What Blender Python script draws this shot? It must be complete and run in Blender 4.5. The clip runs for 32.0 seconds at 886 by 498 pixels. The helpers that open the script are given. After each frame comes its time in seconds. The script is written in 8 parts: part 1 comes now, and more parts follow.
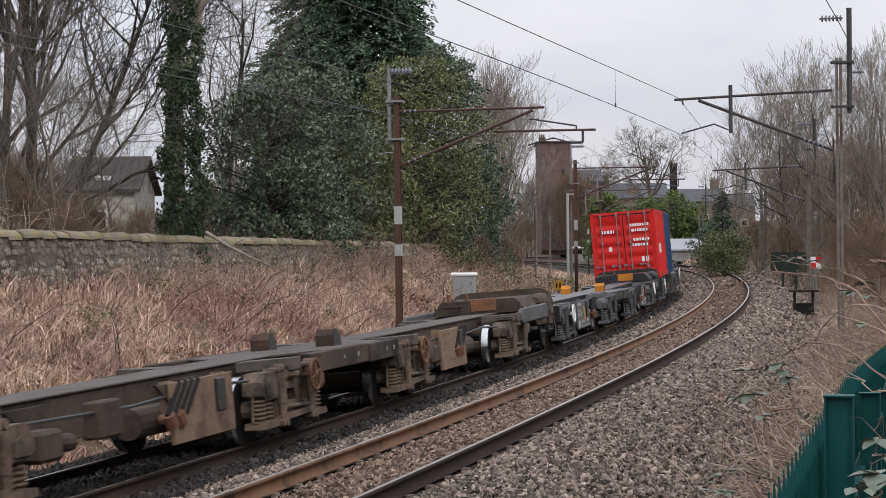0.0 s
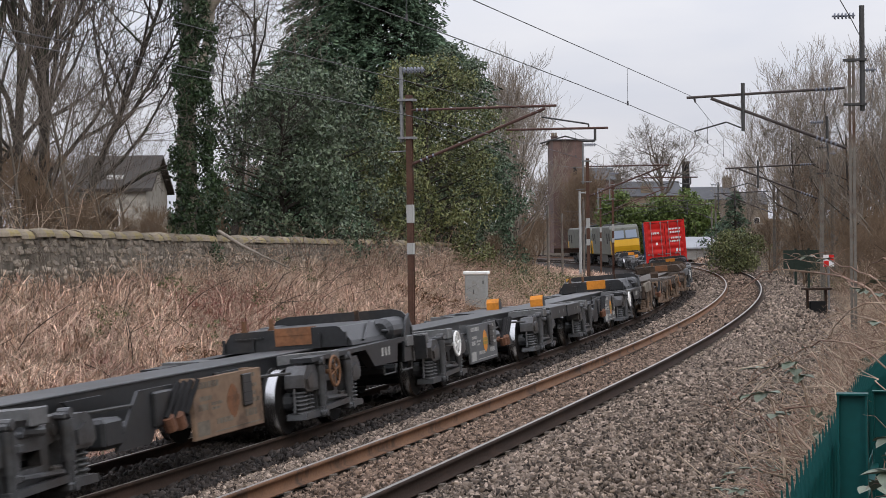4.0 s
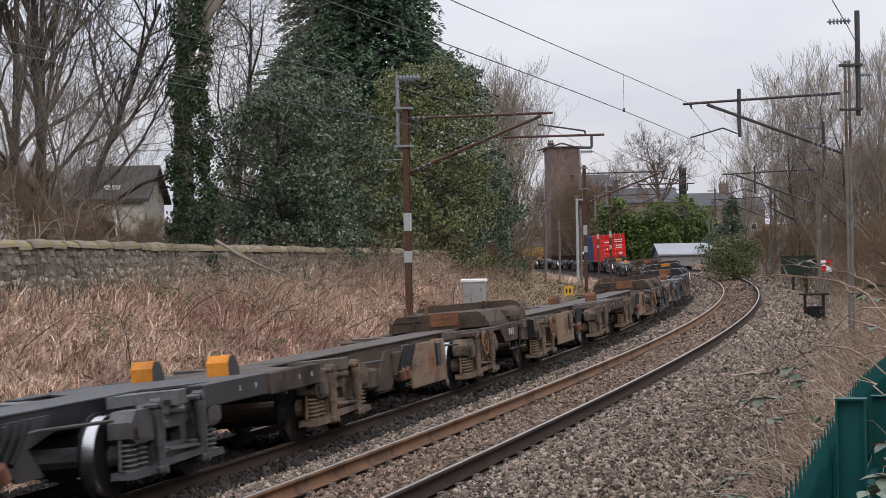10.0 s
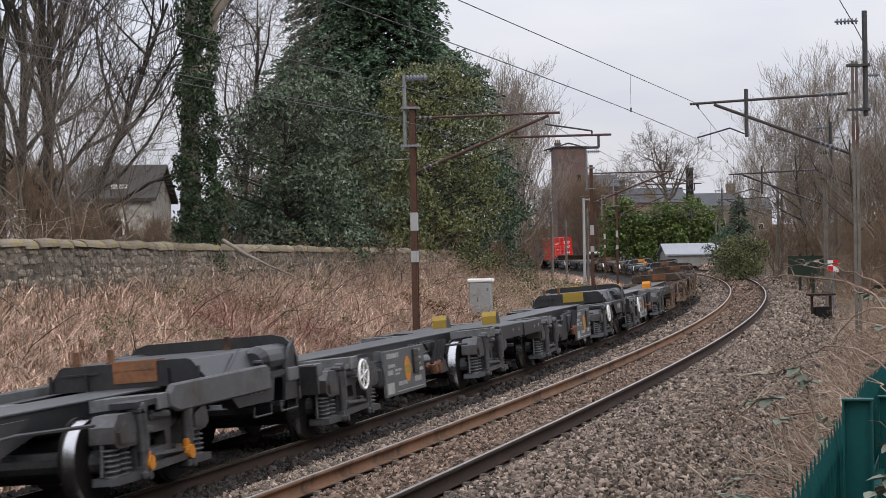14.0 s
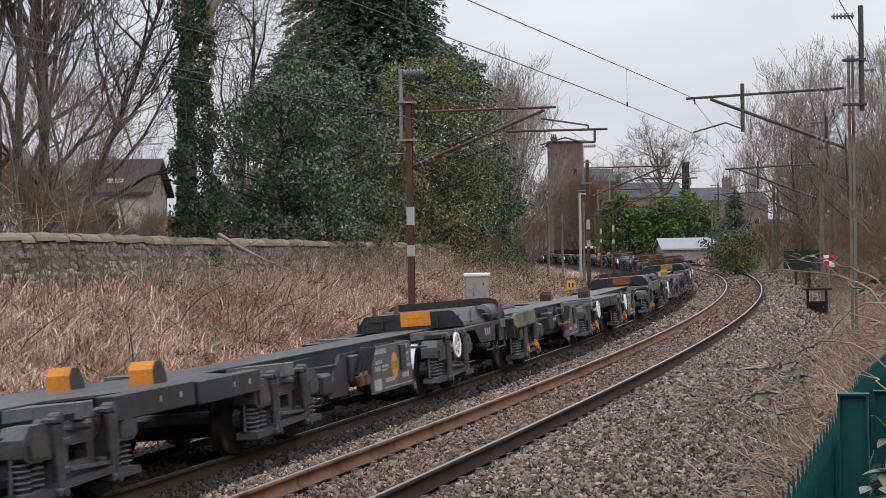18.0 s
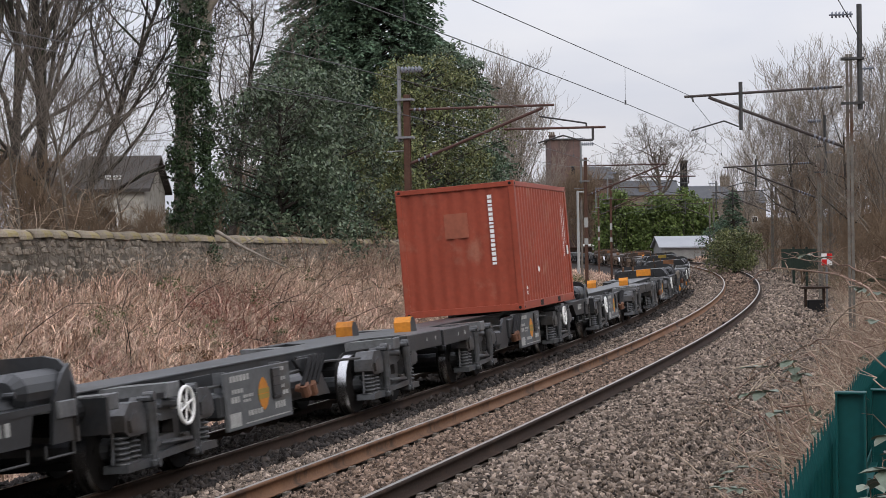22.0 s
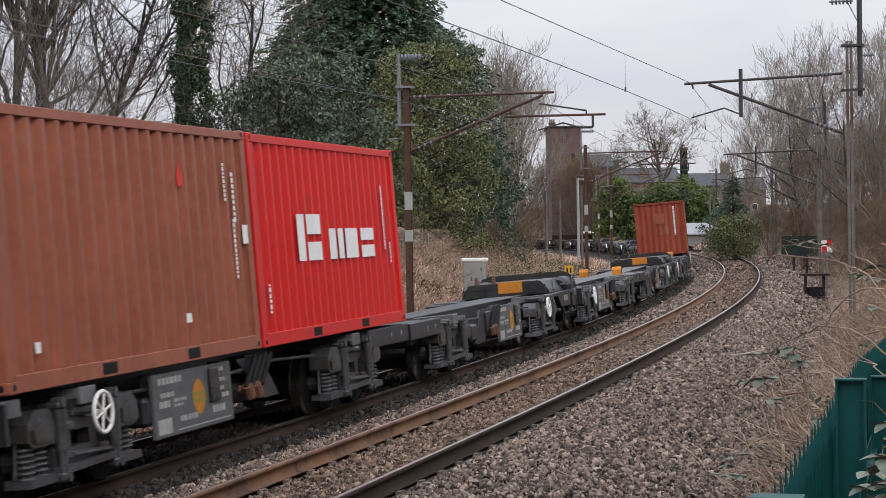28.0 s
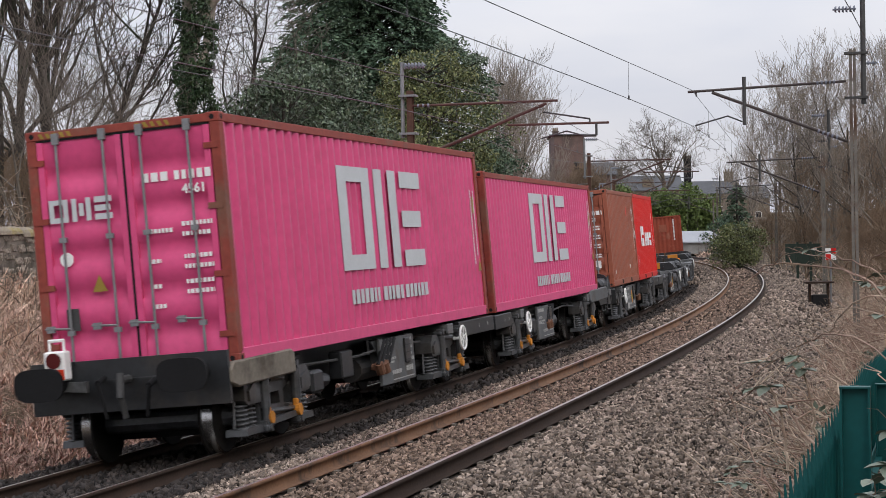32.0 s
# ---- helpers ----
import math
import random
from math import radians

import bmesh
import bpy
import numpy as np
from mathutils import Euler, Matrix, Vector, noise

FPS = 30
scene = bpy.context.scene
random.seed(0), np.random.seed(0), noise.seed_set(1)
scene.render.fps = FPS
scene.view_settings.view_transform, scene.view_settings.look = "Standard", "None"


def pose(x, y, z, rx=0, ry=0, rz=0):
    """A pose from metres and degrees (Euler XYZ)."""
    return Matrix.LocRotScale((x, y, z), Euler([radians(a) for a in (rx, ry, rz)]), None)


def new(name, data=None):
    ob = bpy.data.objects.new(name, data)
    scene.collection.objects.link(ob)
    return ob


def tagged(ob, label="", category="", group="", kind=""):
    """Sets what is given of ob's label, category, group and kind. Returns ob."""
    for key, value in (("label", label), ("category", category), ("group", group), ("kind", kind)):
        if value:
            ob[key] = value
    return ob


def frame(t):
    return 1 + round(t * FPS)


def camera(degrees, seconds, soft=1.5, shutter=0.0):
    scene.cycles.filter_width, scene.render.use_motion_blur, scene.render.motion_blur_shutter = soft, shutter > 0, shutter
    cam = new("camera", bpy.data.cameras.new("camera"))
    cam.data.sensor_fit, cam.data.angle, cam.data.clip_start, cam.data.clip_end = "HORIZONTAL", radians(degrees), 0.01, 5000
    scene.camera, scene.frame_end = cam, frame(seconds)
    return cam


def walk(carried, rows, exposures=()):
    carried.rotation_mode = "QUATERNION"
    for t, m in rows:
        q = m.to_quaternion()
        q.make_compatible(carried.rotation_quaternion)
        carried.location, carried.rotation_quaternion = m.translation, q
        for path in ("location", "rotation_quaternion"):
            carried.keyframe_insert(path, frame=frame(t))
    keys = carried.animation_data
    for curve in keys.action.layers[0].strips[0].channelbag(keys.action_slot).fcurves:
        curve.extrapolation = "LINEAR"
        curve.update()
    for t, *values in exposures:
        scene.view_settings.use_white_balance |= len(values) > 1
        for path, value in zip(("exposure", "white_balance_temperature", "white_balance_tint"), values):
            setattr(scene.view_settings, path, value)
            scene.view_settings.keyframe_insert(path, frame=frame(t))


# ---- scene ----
FOV = 27.245
EYE = (0.0, 0.0, 2.534)
PATH = [
    (0, 89.730, 0.622, -0.403), (0.5, 89.658, 0.698, -0.438), (1, 89.637, 0.663, -0.381), (1.5, 89.660, 0.686, -0.303),
    (2, 89.666, 0.655, -0.248), (2.5, 89.666, 0.653, -0.173), (3, 89.676, 0.641, -0.096), (3.5, 89.681, 0.656, -0.036),
    (5.5, 89.738, 0.868, -0.023), (6, 89.765, 0.895, -0.004), (6.5, 89.793, 0.920, -0.075), (7, 89.837, 1.020, -0.151),
    (7.5, 89.860, 1.057, -0.206), (8, 89.884, 1.112, -0.276), (8.5, 89.903, 1.123, -0.281), (9, 89.910, 1.105, -0.204),
    (9.5, 89.933, 1.126, -0.150), (10, 89.935, 1.112, -0.102), (10.5, 89.935, 1.095, -0.064), (11, 89.880, 1.088, -0.176),
    (11.5, 89.875, 1.064, -0.213), (12, 89.887, 1.076, -0.145), (12.5, 89.889, 1.010, -0.097), (13, 89.905, 1.047, -0.028),
    (13.5, 89.908, 1.021, 0.048), (14, 89.930, 1.034, 0.109), (14.5, 89.883, 0.994, 0.001), (16.5, 89.742, 1.044, -0.183),
    (17, 89.737, 1.056, -0.137), (17.5, 89.750, 0.985, -0.080), (18, 89.750, 0.976, -0.013), (18.5, 89.751, 0.973, 0.040),
    (19, 89.771, 0.975, 0.120), (19.5, 89.784, 0.983, 0.200), (20, 89.766, 0.887, 0.084), (20.5, 89.738, 0.892, 0.005),
    (21, 89.713, 0.817, -0.022), (21.5, 89.710, 0.853, 0.002), (22, 89.673, 0.837, -0.079), (22.5, 89.575, 0.935, -0.203),
    (23, 89.466, 0.920, -0.287), (23.5, 89.411, 0.926, -0.367), (24, 89.406, 0.985, -0.340), (24.5, 89.359, 0.926, -0.341),
    (25, 89.332, 0.986, -0.338), (25.5, 89.333, 0.938, -0.269), (27.5, 89.284, 0.936, -0.133), (28, 89.282, 0.910, -0.077),
    (28.5, 89.283, 0.904, 0.002), (29, 89.312, 0.919, 0.035), (29.5, 89.312, 0.913, 0.073), (30, 89.310, 0.903, 0.029),
    (30.5, 89.394, 0.942, -0.039), (31, 89.471, 0.936, -0.047), (31.5, 89.507, 0.956, 0.007), (32, 89.550, 1.023, 0.039),
]
EXPO, KELVIN, TINT = 0.0, 6500, 10


cam = camera(FOV, 32.0, soft=0.8, shutter=0.2)
walk(cam, [(t, pose(*EYE, rx, ry, rz)) for t, rx, ry, rz in PATH], [(0, EXPO, KELVIN, TINT), (32, EXPO, KELVIN, TINT)])

# ---- light: an overcast late-winter day ----
SUN_EL, SUN_AZ = radians(32), radians(150)
world = bpy.data.worlds.new("world")
scene.world = world
world.use_nodes = True
wn, wl = world.node_tree.nodes, world.node_tree.links
sky = wn.new("ShaderNodeTexSky")
sky.sky_type, sky.sun_disc = "NISHITA", False
sky.sun_elevation, sky.sun_rotation = SUN_EL, SUN_AZ
sky.air_density, sky.dust_density = 1.2, 4.0
wco = wn.new("ShaderNodeTexCoord")
wmap = wn.new("ShaderNodeMapping")
wmap.inputs["Scale"].default_value = (3, 3, 11)
wl.new(wco.outputs["Generated"], wmap.inputs["Vector"])
wnoise = wn.new("ShaderNodeTexNoise")
wnoise.inputs["Scale"].default_value, wnoise.inputs["Detail"].default_value = 1.6, 5
wl.new(wmap.outputs["Vector"], wnoise.inputs["Vector"])
wramp = wn.new("ShaderNodeValToRGB")
wramp.color_ramp.elements[0].position, wramp.color_ramp.elements[1].position = 0.32, 0.68
wramp.color_ramp.elements[0].color = (5.5, 5.72, 6.6, 1)
wramp.color_ramp.elements[1].color = (6.8, 6.78, 7.25, 1)
wl.new(wnoise.outputs["Fac"], wramp.inputs["Fac"])
wmix = wn.new("ShaderNodeMixRGB")
wmix.inputs["Fac"].default_value = 0.88
wl.new(sky.outputs["Color"], wmix.inputs["Color1"])
wl.new(wramp.outputs["Color"], wmix.inputs["Color2"])
# an overcast dome is brighter overhead than at the horizon
wsep = wn.new("ShaderNodeSeparateXYZ")
wl.new(wco.outputs["Generated"], wsep.inputs["Vector"])
wrise = wn.new("ShaderNodeMapRange")
wrise.inputs["From Min"].default_value, wrise.inputs["From Max"].default_value = 0.04, 1.0
wrise.inputs["To Min"].default_value, wrise.inputs["To Max"].default_value = 1.0, 2.6
wl.new(wsep.outputs["Z"], wrise.inputs["Value"])
wdome = wn.new("ShaderNodeVectorMath")
wdome.operation = "SCALE"
wl.new(wmix.outputs["Color"], wdome.inputs[0])
wl.new(wrise.outputs["Result"], wdome.inputs["Scale"])
wl.new(wdome.outputs["Vector"], wn["Background"].inputs["Color"])
wn["Background"].inputs["Strength"].default_value = 0.117
sun = new("sun", bpy.data.lights.new("sun", "SUN"))
sun.data.energy, sun.data.angle, sun.data.color = 0.8, radians(25), (1.0, 0.96, 0.9)
sun.matrix_world = Matrix.Translation((0, 0, 60)) @ Euler((radians(90) - SUN_EL, 0, -SUN_AZ + math.pi)).to_matrix().to_4x4()

# ---- the line of the railway ----
DS = 0.5
SR = np.arange(-340, 620, DS)
CURVE_S = [0, 25, 50, 75, 100, 130, 170, 220]
CURVE_K = [0.00043, 0.00190, 0.00183, 0.00162, 0.00175, 0.00194, 0.00228, 0.00251]
KR = np.interp(SR, CURVE_S, CURVE_K)
KR[SR < 0] = 0.0002
I0 = int(np.searchsorted(SR, 0))
HEAD = np.concatenate([[0], np.cumsum((KR[1:] + KR[:-1]) / 2 * DS)])
HEAD = 0.27653 - (HEAD - HEAD[I0])
XR = np.concatenate([[0], np.cumsum(np.sin((HEAD[1:] + HEAD[:-1]) / 2) * DS)])
YR = np.concatenate([[0], np.cumsum(np.cos((HEAD[1:] + HEAD[:-1]) / 2) * DS)])
XR, YR = XR - XR[I0] - 6.588, YR - YR[I0] + 10.0
GRADE, CANT = -0.00114, 0.0745
GAP, RISE = 3.631, 0.388          # second track: distance and extra height
RAIL_HALF = 0.7525


def line(s):
    """x, y and heading of the far track's centre line."""
    return np.interp(s, SR, XR), np.interp(s, SR, YR), np.interp(s, SR, HEAD)


def at(s, lat, z=0.0, track=0):
    """A place beside the line: metres along it, to the right of it, and above its rails' mean height."""
    x, y, h = line(s)
    return Vector((x + math.cos(h) * lat, y - math.sin(h) * lat, z + GRADE * s))


def frame_at(s, lat=0.0, z=0.0, tilt=0.0):
    """A pose beside the line: x ahead, y to the left, z up."""
    h = float(line(s)[2])
    return Matrix.Translation(at(s, lat, z)) @ Matrix.Rotation(math.pi / 2 - h, 4, "Z") @ Matrix.Rotation(tilt, 4, "X")


def near_line(px, py):
    """Metres along and to the right of the line for arrays of places."""
    px, py = np.asarray(px, float).ravel(), np.asarray(py, float).ravel()
    s, l = np.empty(px.size), np.empty(px.size)
    xs, ys, hs, ss = XR[::4], YR[::4], HEAD[::4], SR[::4]
    for a in range(0, px.size, 20000):
        dx, dy = px[a:a + 20000, None] - xs, py[a:a + 20000, None] - ys
        i = np.argmin(dx * dx + dy * dy, axis=1)
        k = np.arange(i.size)
        l[a:a + 20000] = dx[k, i] * np.cos(hs[i]) - dy[k, i] * np.sin(hs[i])
        s[a:a + 20000] = ss[i] + dx[k, i] * np.sin(hs[i]) + dy[k, i] * np.cos(hs[i])
    return s, l


# ---- mesh helpers ----
def mesh_np(name, verts, faces):
    """A mesh from arrays: (n, 3) corners and (m, k) faces."""
    verts, faces = np.asarray(verts, np.float32), np.asarray(faces, np.int32)
    me = bpy.data.meshes.new(name)
    me.vertices.add(len(verts))
    me.vertices.foreach_set("co", verts.ravel())
    m, k = faces.shape
    me.loops.add(m * k)
    me.loops.foreach_set("vertex_index", faces.ravel())
    me.polygons.add(m)
    me.polygons.foreach_set("loop_start", np.arange(0, m * k, k, dtype=np.int32))
    me.update(calc_edges=True)
    return me


def put(name, me, mats, parent=None, m=None, label=""):
    for mat in (mats if isinstance(mats, (list, tuple)) else [mats]):
        me.materials.append(mat)
    ob = new(name, me)
    if parent is not None:
        ob.parent = parent
    if m is not None:
        ob.matrix_basis = m
    if label:
        ob["label"] = label
    return ob


def part(name, bm, mats, parent=None, label="", m=None, smooth=False):
    bmesh.ops.recalc_face_normals(bm, faces=bm.faces[:])
    me = bpy.data.meshes.new(name)
    if smooth:
        for f in bm.faces:
            f.smooth = True
    bm.to_mesh(me)
    bm.free()
    return put(name, me, mats, parent, m, label)


def thing(name, m, label, category, group="", kind=""):
    ob = new(name)
    ob.empty_display_size = 0.1
    ob.matrix_basis = m
    return tagged(ob, label, category, group, kind)


def box(bm, x0, x1, y0, y1, z0, z1, bevel=0.0, mi=0):
    vs = [bm.verts.new((x, y, z)) for z in (z0, z1) for y in (y0, y1) for x in (x0, x1)]
    fs = [bm.faces.new([vs[i] for i in q]) for q in ((0, 2, 3, 1), (4, 5, 7, 6), (0, 1, 5, 4), (2, 6, 7, 3), (0, 4, 6, 2), (1, 3, 7, 5))]
    for f in fs:
        f.material_index = mi
    if bevel:
        es = list({e for f in fs for e in f.edges})
        bmesh.ops.bevel(bm, geom=es, offset=bevel, segments=1, affect="EDGES", profile=0.5)
    return bm


def rod(bm, p, q, r, r2=None, n=8, cap=True, mi=0):
    p, q = Vector(p), Vector(q)
    r2 = r if r2 is None else r2
    z = (q - p).normalized()
    x = z.orthogonal().normalized()
    y = z.cross(x)
    a = [bm.verts.new(p + (x * math.cos(2 * math.pi * i / n) + y * math.sin(2 * math.pi * i / n)) * r) for i in range(n)]
    b = [bm.verts.new(q + (x * math.cos(2 * math.pi * i / n) + y * math.sin(2 * math.pi * i / n)) * r2) for i in range(n)]
    fs = [bm.faces.new((a[i], a[(i + 1) % n], b[(i + 1) % n], b[i])) for i in range(n)]
    if cap:
        fs += [bm.faces.new(a[::-1]), bm.faces.new(b)]
    for f in fs:
        f.material_index = mi
    return bm


def slab(bm, outline, y0, y1, mi=0):
    """An outline of (x, z) points drawn out from y0 to y1."""
    a = [bm.verts.new((x, y0, z)) for x, z in outline]
    b = [bm.verts.new((x, y1, z)) for x, z in outline]
    n = len(a)
    fs = [bm.faces.new((a[i], a[(i + 1) % n], b[(i + 1) % n], b[i])) for i in range(n)]
    fs += [bm.faces.new(a[::-1]), bm.faces.new(b)]
    for f in fs:
        f.material_index = mi
    return bm


def ring(bm, c, axis, R, r, n=20, k=6, mi=0):
    """A torus round c."""
    axis = Vector(axis).normalized()
    x = axis.orthogonal().normalized()
    y = axis.cross(x)
    rows = []
    for i in range(n):
        d = x * math.cos(2 * math.pi * i / n) + y * math.sin(2 * math.pi * i / n)
        rows.append([bm.verts.new(Vector(c) + d * (R + r * math.cos(2 * math.pi * j / k)) + axis * r * math.sin(2 * math.pi * j / k)) for j in range(k)])
    for i in range(n):
        for j in range(k):
            f = bm.faces.new((rows[i][j], rows[(i + 1) % n][j], rows[(i + 1) % n][(j + 1) % k], rows[i][(j + 1) % k]))
            f.material_index = mi
            f.smooth = True
    return bm


# ---- materials ----
PALE = 0.66          # one factor on every base colour below


def material(name, base, rough=0.8, metal=0.0, var=0.25, scale=3.0, fine=40.0, bump=0.2, stain=None, amount=0.0, stain_scale=1.2, rand=0.0, island=0.0, tint=None, spec=0.22, dist=0.01):
    """Base colour varied at two scales, with stains of another colour, relief, and a spread from piece to piece."""
    base, stain, tint = [tuple(c * PALE for c in v) if v else None for v in (base, stain, tint)]
    mat = bpy.data.materials.new(name)
    mat.use_nodes = True
    nt = mat.node_tree
    n, l = nt.nodes, nt.links
    bs = n["Principled BSDF"]
    bs.inputs["Roughness"].default_value = rough
    bs.inputs["Metallic"].default_value = metal
    bs.inputs["Specular IOR Level"].default_value = spec
    co = n.new("ShaderNodeTexCoord")
    big, small = n.new("ShaderNodeTexNoise"), n.new("ShaderNodeTexNoise")
    for t, sc in ((big, scale), (small, fine)):
        t.inputs["Scale"].default_value, t.inputs["Detail"].default_value = sc, 4
        l.new(co.outputs["Object"], t.inputs["Vector"])
    add = n.new("ShaderNodeMath")
    add.operation = "ADD"
    l.new(big.outputs["Fac"], add.inputs[0])
    l.new(small.outputs["Fac"], add.inputs[1])
    mr = n.new("ShaderNodeMapRange")
    mr.inputs["From Min"].default_value, mr.inputs["From Max"].default_value = 0.65, 1.35
    mr.inputs["To Min"].default_value, mr.inputs["To Max"].default_value = 1 - var, 1 + var
    l.new(add.outputs[0], mr.inputs["Value"])
    value = mr.outputs["Result"]
    for amt, node, out in ((rand, "ShaderNodeObjectInfo", "Random"), (island, "ShaderNodeNewGeometry", "Random Per Island")):
        if amt:
            info = n.new(node)
            m2 = n.new("ShaderNodeMapRange")
            m2.inputs["To Min"].default_value, m2.inputs["To Max"].default_value = 1 - amt, 1 + amt
            l.new(info.outputs[out], m2.inputs["Value"])
            mu = n.new("ShaderNodeMath")
            mu.operation = "MULTIPLY"
            l.new(value, mu.inputs[0])
            l.new(m2.outputs["Result"], mu.inputs[1])
            value = mu.outputs[0]
    col = n.new("ShaderNodeRGB")
    col.outputs[0].default_value = (*base, 1)
    colour = col.outputs[0]
    if tint:
        info = n.new("ShaderNodeNewGeometry" if island else "ShaderNodeObjectInfo")
        mx = n.new("ShaderNodeMixRGB")
        mx.inputs["Color2"].default_value = (*tint, 1)
        wr = n.new("ShaderNodeMath")
        wr.operation = "FRACT"
        mul = n.new("ShaderNodeMath")
        mul.operation = "MULTIPLY"
        mul.inputs[1].default_value = 7.31
        l.new(info.outputs["Random Per Island" if island else "Random"], mul.inputs[0])
        l.new(mul.outputs[0], wr.inputs[0])
        l.new(wr.outputs[0], mx.inputs["Fac"])
        l.new(colour, mx.inputs["Color1"])
        colour = mx.outputs["Color"]
    if stain:
        st = n.new("ShaderNodeTexNoise")
        st.inputs["Scale"].default_value, st.inputs["Detail"].default_value, st.inputs["Roughness"].default_value = stain_scale, 6, 0.65
        l.new(co.outputs["Object"], st.inputs["Vector"])
        sr = n.new("ShaderNodeMapRange")
        sr.inputs["From Min"].default_value, sr.inputs["From Max"].default_value = 0.62 - 0.3 * amount, 0.72 - 0.2 * amount
        l.new(st.outputs["Fac"], sr.inputs["Value"])
        mx = n.new("ShaderNodeMixRGB")
        mx.inputs["Color2"].default_value = (*stain, 1)
        l.new(sr.outputs["Result"], mx.inputs["Fac"])
        l.new(colour, mx.inputs["Color1"])
        colour = mx.outputs["Color"]
    hs = n.new("ShaderNodeHueSaturation")
    l.new(colour, hs.inputs["Color"])
    l.new(value, hs.inputs["Value"])
    l.new(hs.outputs["Color"], bs.inputs["Base Color"])
    if bump:
        bp = n.new("ShaderNodeBump")
        bp.inputs["Strength"].default_value, bp.inputs["Distance"].default_value = bump, dist
        l.new(add.outputs[0], bp.inputs["Height"])
        l.new(bp.outputs["Normal"], bs.inputs["Normal"])
    return mat

M = {}
M["ground"] = material("soil", (0.10, 0.075, 0.05), 0.95, var=0.4, scale=0.6, fine=9, bump=0.6, stain=(0.16, 0.12, 0.07), amount=0.5, stain_scale=0.4, dist=0.05)
M["stone"] = material("ballast stone", (0.115, 0.086, 0.066), 0.9, var=0.25, scale=0.35, fine=60, bump=0.3, island=0.85, tint=(0.41, 0.325, 0.26), spec=0.25)
M["stone_rust"] = material("rust-stained ballast stone", (0.11, 0.076, 0.055), 0.9, var=0.25, scale=0.35, fine=60, bump=0.3, island=0.8, tint=(0.37, 0.265, 0.20), spec=0.2)
M["rail_side"] = material("rusty rail", (0.235, 0.122, 0.066), 0.75, var=0.3, scale=2, fine=30, bump=0.2, stain=(0.06, 0.04, 0.03), amount=0.3)
# near black: oil grime, and the shade under the train put into the colour
M["stone_grime_shade"] = material("oily ballast stone with train shade in its colour", (0.028, 0.022, 0.019), 0.85, var=0.3, scale=0.35, fine=60, bump=0.3, island=0.7, tint=(0.07, 0.057, 0.05), spec=0.3)
M["rail_grime"] = material("dark grimy rail", (0.05, 0.031, 0.022), 0.9, var=0.3, scale=2, fine=30, bump=0.2, stain=(0.075, 0.043, 0.03), amount=0.3)
M["rail_top"] = material("worn rail head", (0.5, 0.46, 0.42), 0.35, 0.9, var=0.15, scale=1.0, fine=20, bump=0.05)
M["rail_top_rust"] = material("brown rail head", (0.28, 0.17, 0.11), 0.4, 0.7, var=0.2, scale=1.0, fine=20, bump=0.05)
M["sleeper"] = material("weathered sleeper", (0.2, 0.17, 0.14), 0.9, var=0.25, scale=4, fine=30, bump=0.3)
M["frame_dark"] = material("dark grey wagon paint", (0.026, 0.028, 0.031), 0.4, var=0.4, scale=1.5, fine=14, bump=0.12, spec=0.5, stain=(0.055, 0.046, 0.04), amount=0.3, stain_scale=0.9)
M["frame_brown"] = material("rust-brown wagon paint", (0.105, 0.076, 0.058), 0.8, var=0.35, scale=1.5, fine=14, bump=0.2, stain=(0.025, 0.022, 0.02), amount=0.45, stain_scale=0.8)
M["deck_dark"] = material("worn dark deck", (0.085, 0.088, 0.093), 0.42, spec=0.5, var=0.3, scale=0.9, fine=12, bump=0.1, stain=(0.05, 0.05, 0.05), amount=0.4)
M["arm_worn"] = material("worn pale grey steel", (0.17, 0.175, 0.18), 0.36, var=0.35, scale=3, fine=18, bump=0.1, stain=(0.06, 0.058, 0.056), amount=0.4, spec=0.5)
M["deck_brown"] = material("brown worn deck", (0.135, 0.112, 0.095), 0.6, var=0.3, scale=0.9, fine=12, bump=0.1, stain=(0.07, 0.055, 0.045), amount=0.4)
M["bogie_dark"] = material("grimy grey bogie casting", (0.075, 0.079, 0.085), 0.38, spec=0.6, var=0.5, scale=4, fine=22, bump=0.25, stain=(0.05, 0.043, 0.038), amount=0.4)
M["bogie_brown"] = material("dirt-brown bogie casting", (0.21, 0.15, 0.11), 0.85, var=0.35, scale=4, fine=22, bump=0.3, stain=(0.05, 0.042, 0.036), amount=0.4)
M["sole_tan"] = material("dusty tan sole bar", (0.24, 0.21, 0.17), 0.8, var=0.3, scale=2, fine=18, bump=0.15, stain=(0.10, 0.08, 0.06), amount=0.4)
M["wheel"] = material("dirty wheel disc", (0.02, 0.018, 0.017), 0.7, 0.3, var=0.3, scale=4, fine=20, bump=0.1)
M["tread"] = material("polished wheel rim", (0.72, 0.72, 0.72), 0.22, 1.0, var=0.08, scale=3, fine=20, bump=0.02)
M["roof_brown"] = material("dark brown-grey slates", (0.085, 0.075, 0.068), 0.8, var=0.25, scale=1.5, fine=9, bump=0.2)
M["black"] = material("black rubber and grime", (0.012, 0.012, 0.013), 0.7, var=0.3, bump=0.1)
M["orange"] = material("orange paint", (0.78, 0.30, 0.04), 0.55, var=0.2, scale=3, fine=20, bump=0.06, stain=(0.3, 0.12, 0.04), amount=0.1, rand=0.15)
M["orange_worn"] = material("dirt-browned orange paint", (0.26, 0.12, 0.06), 0.75, var=0.3, scale=3, fine=20, bump=0.1, stain=(0.12, 0.075, 0.05), amount=0.4, rand=0.2)
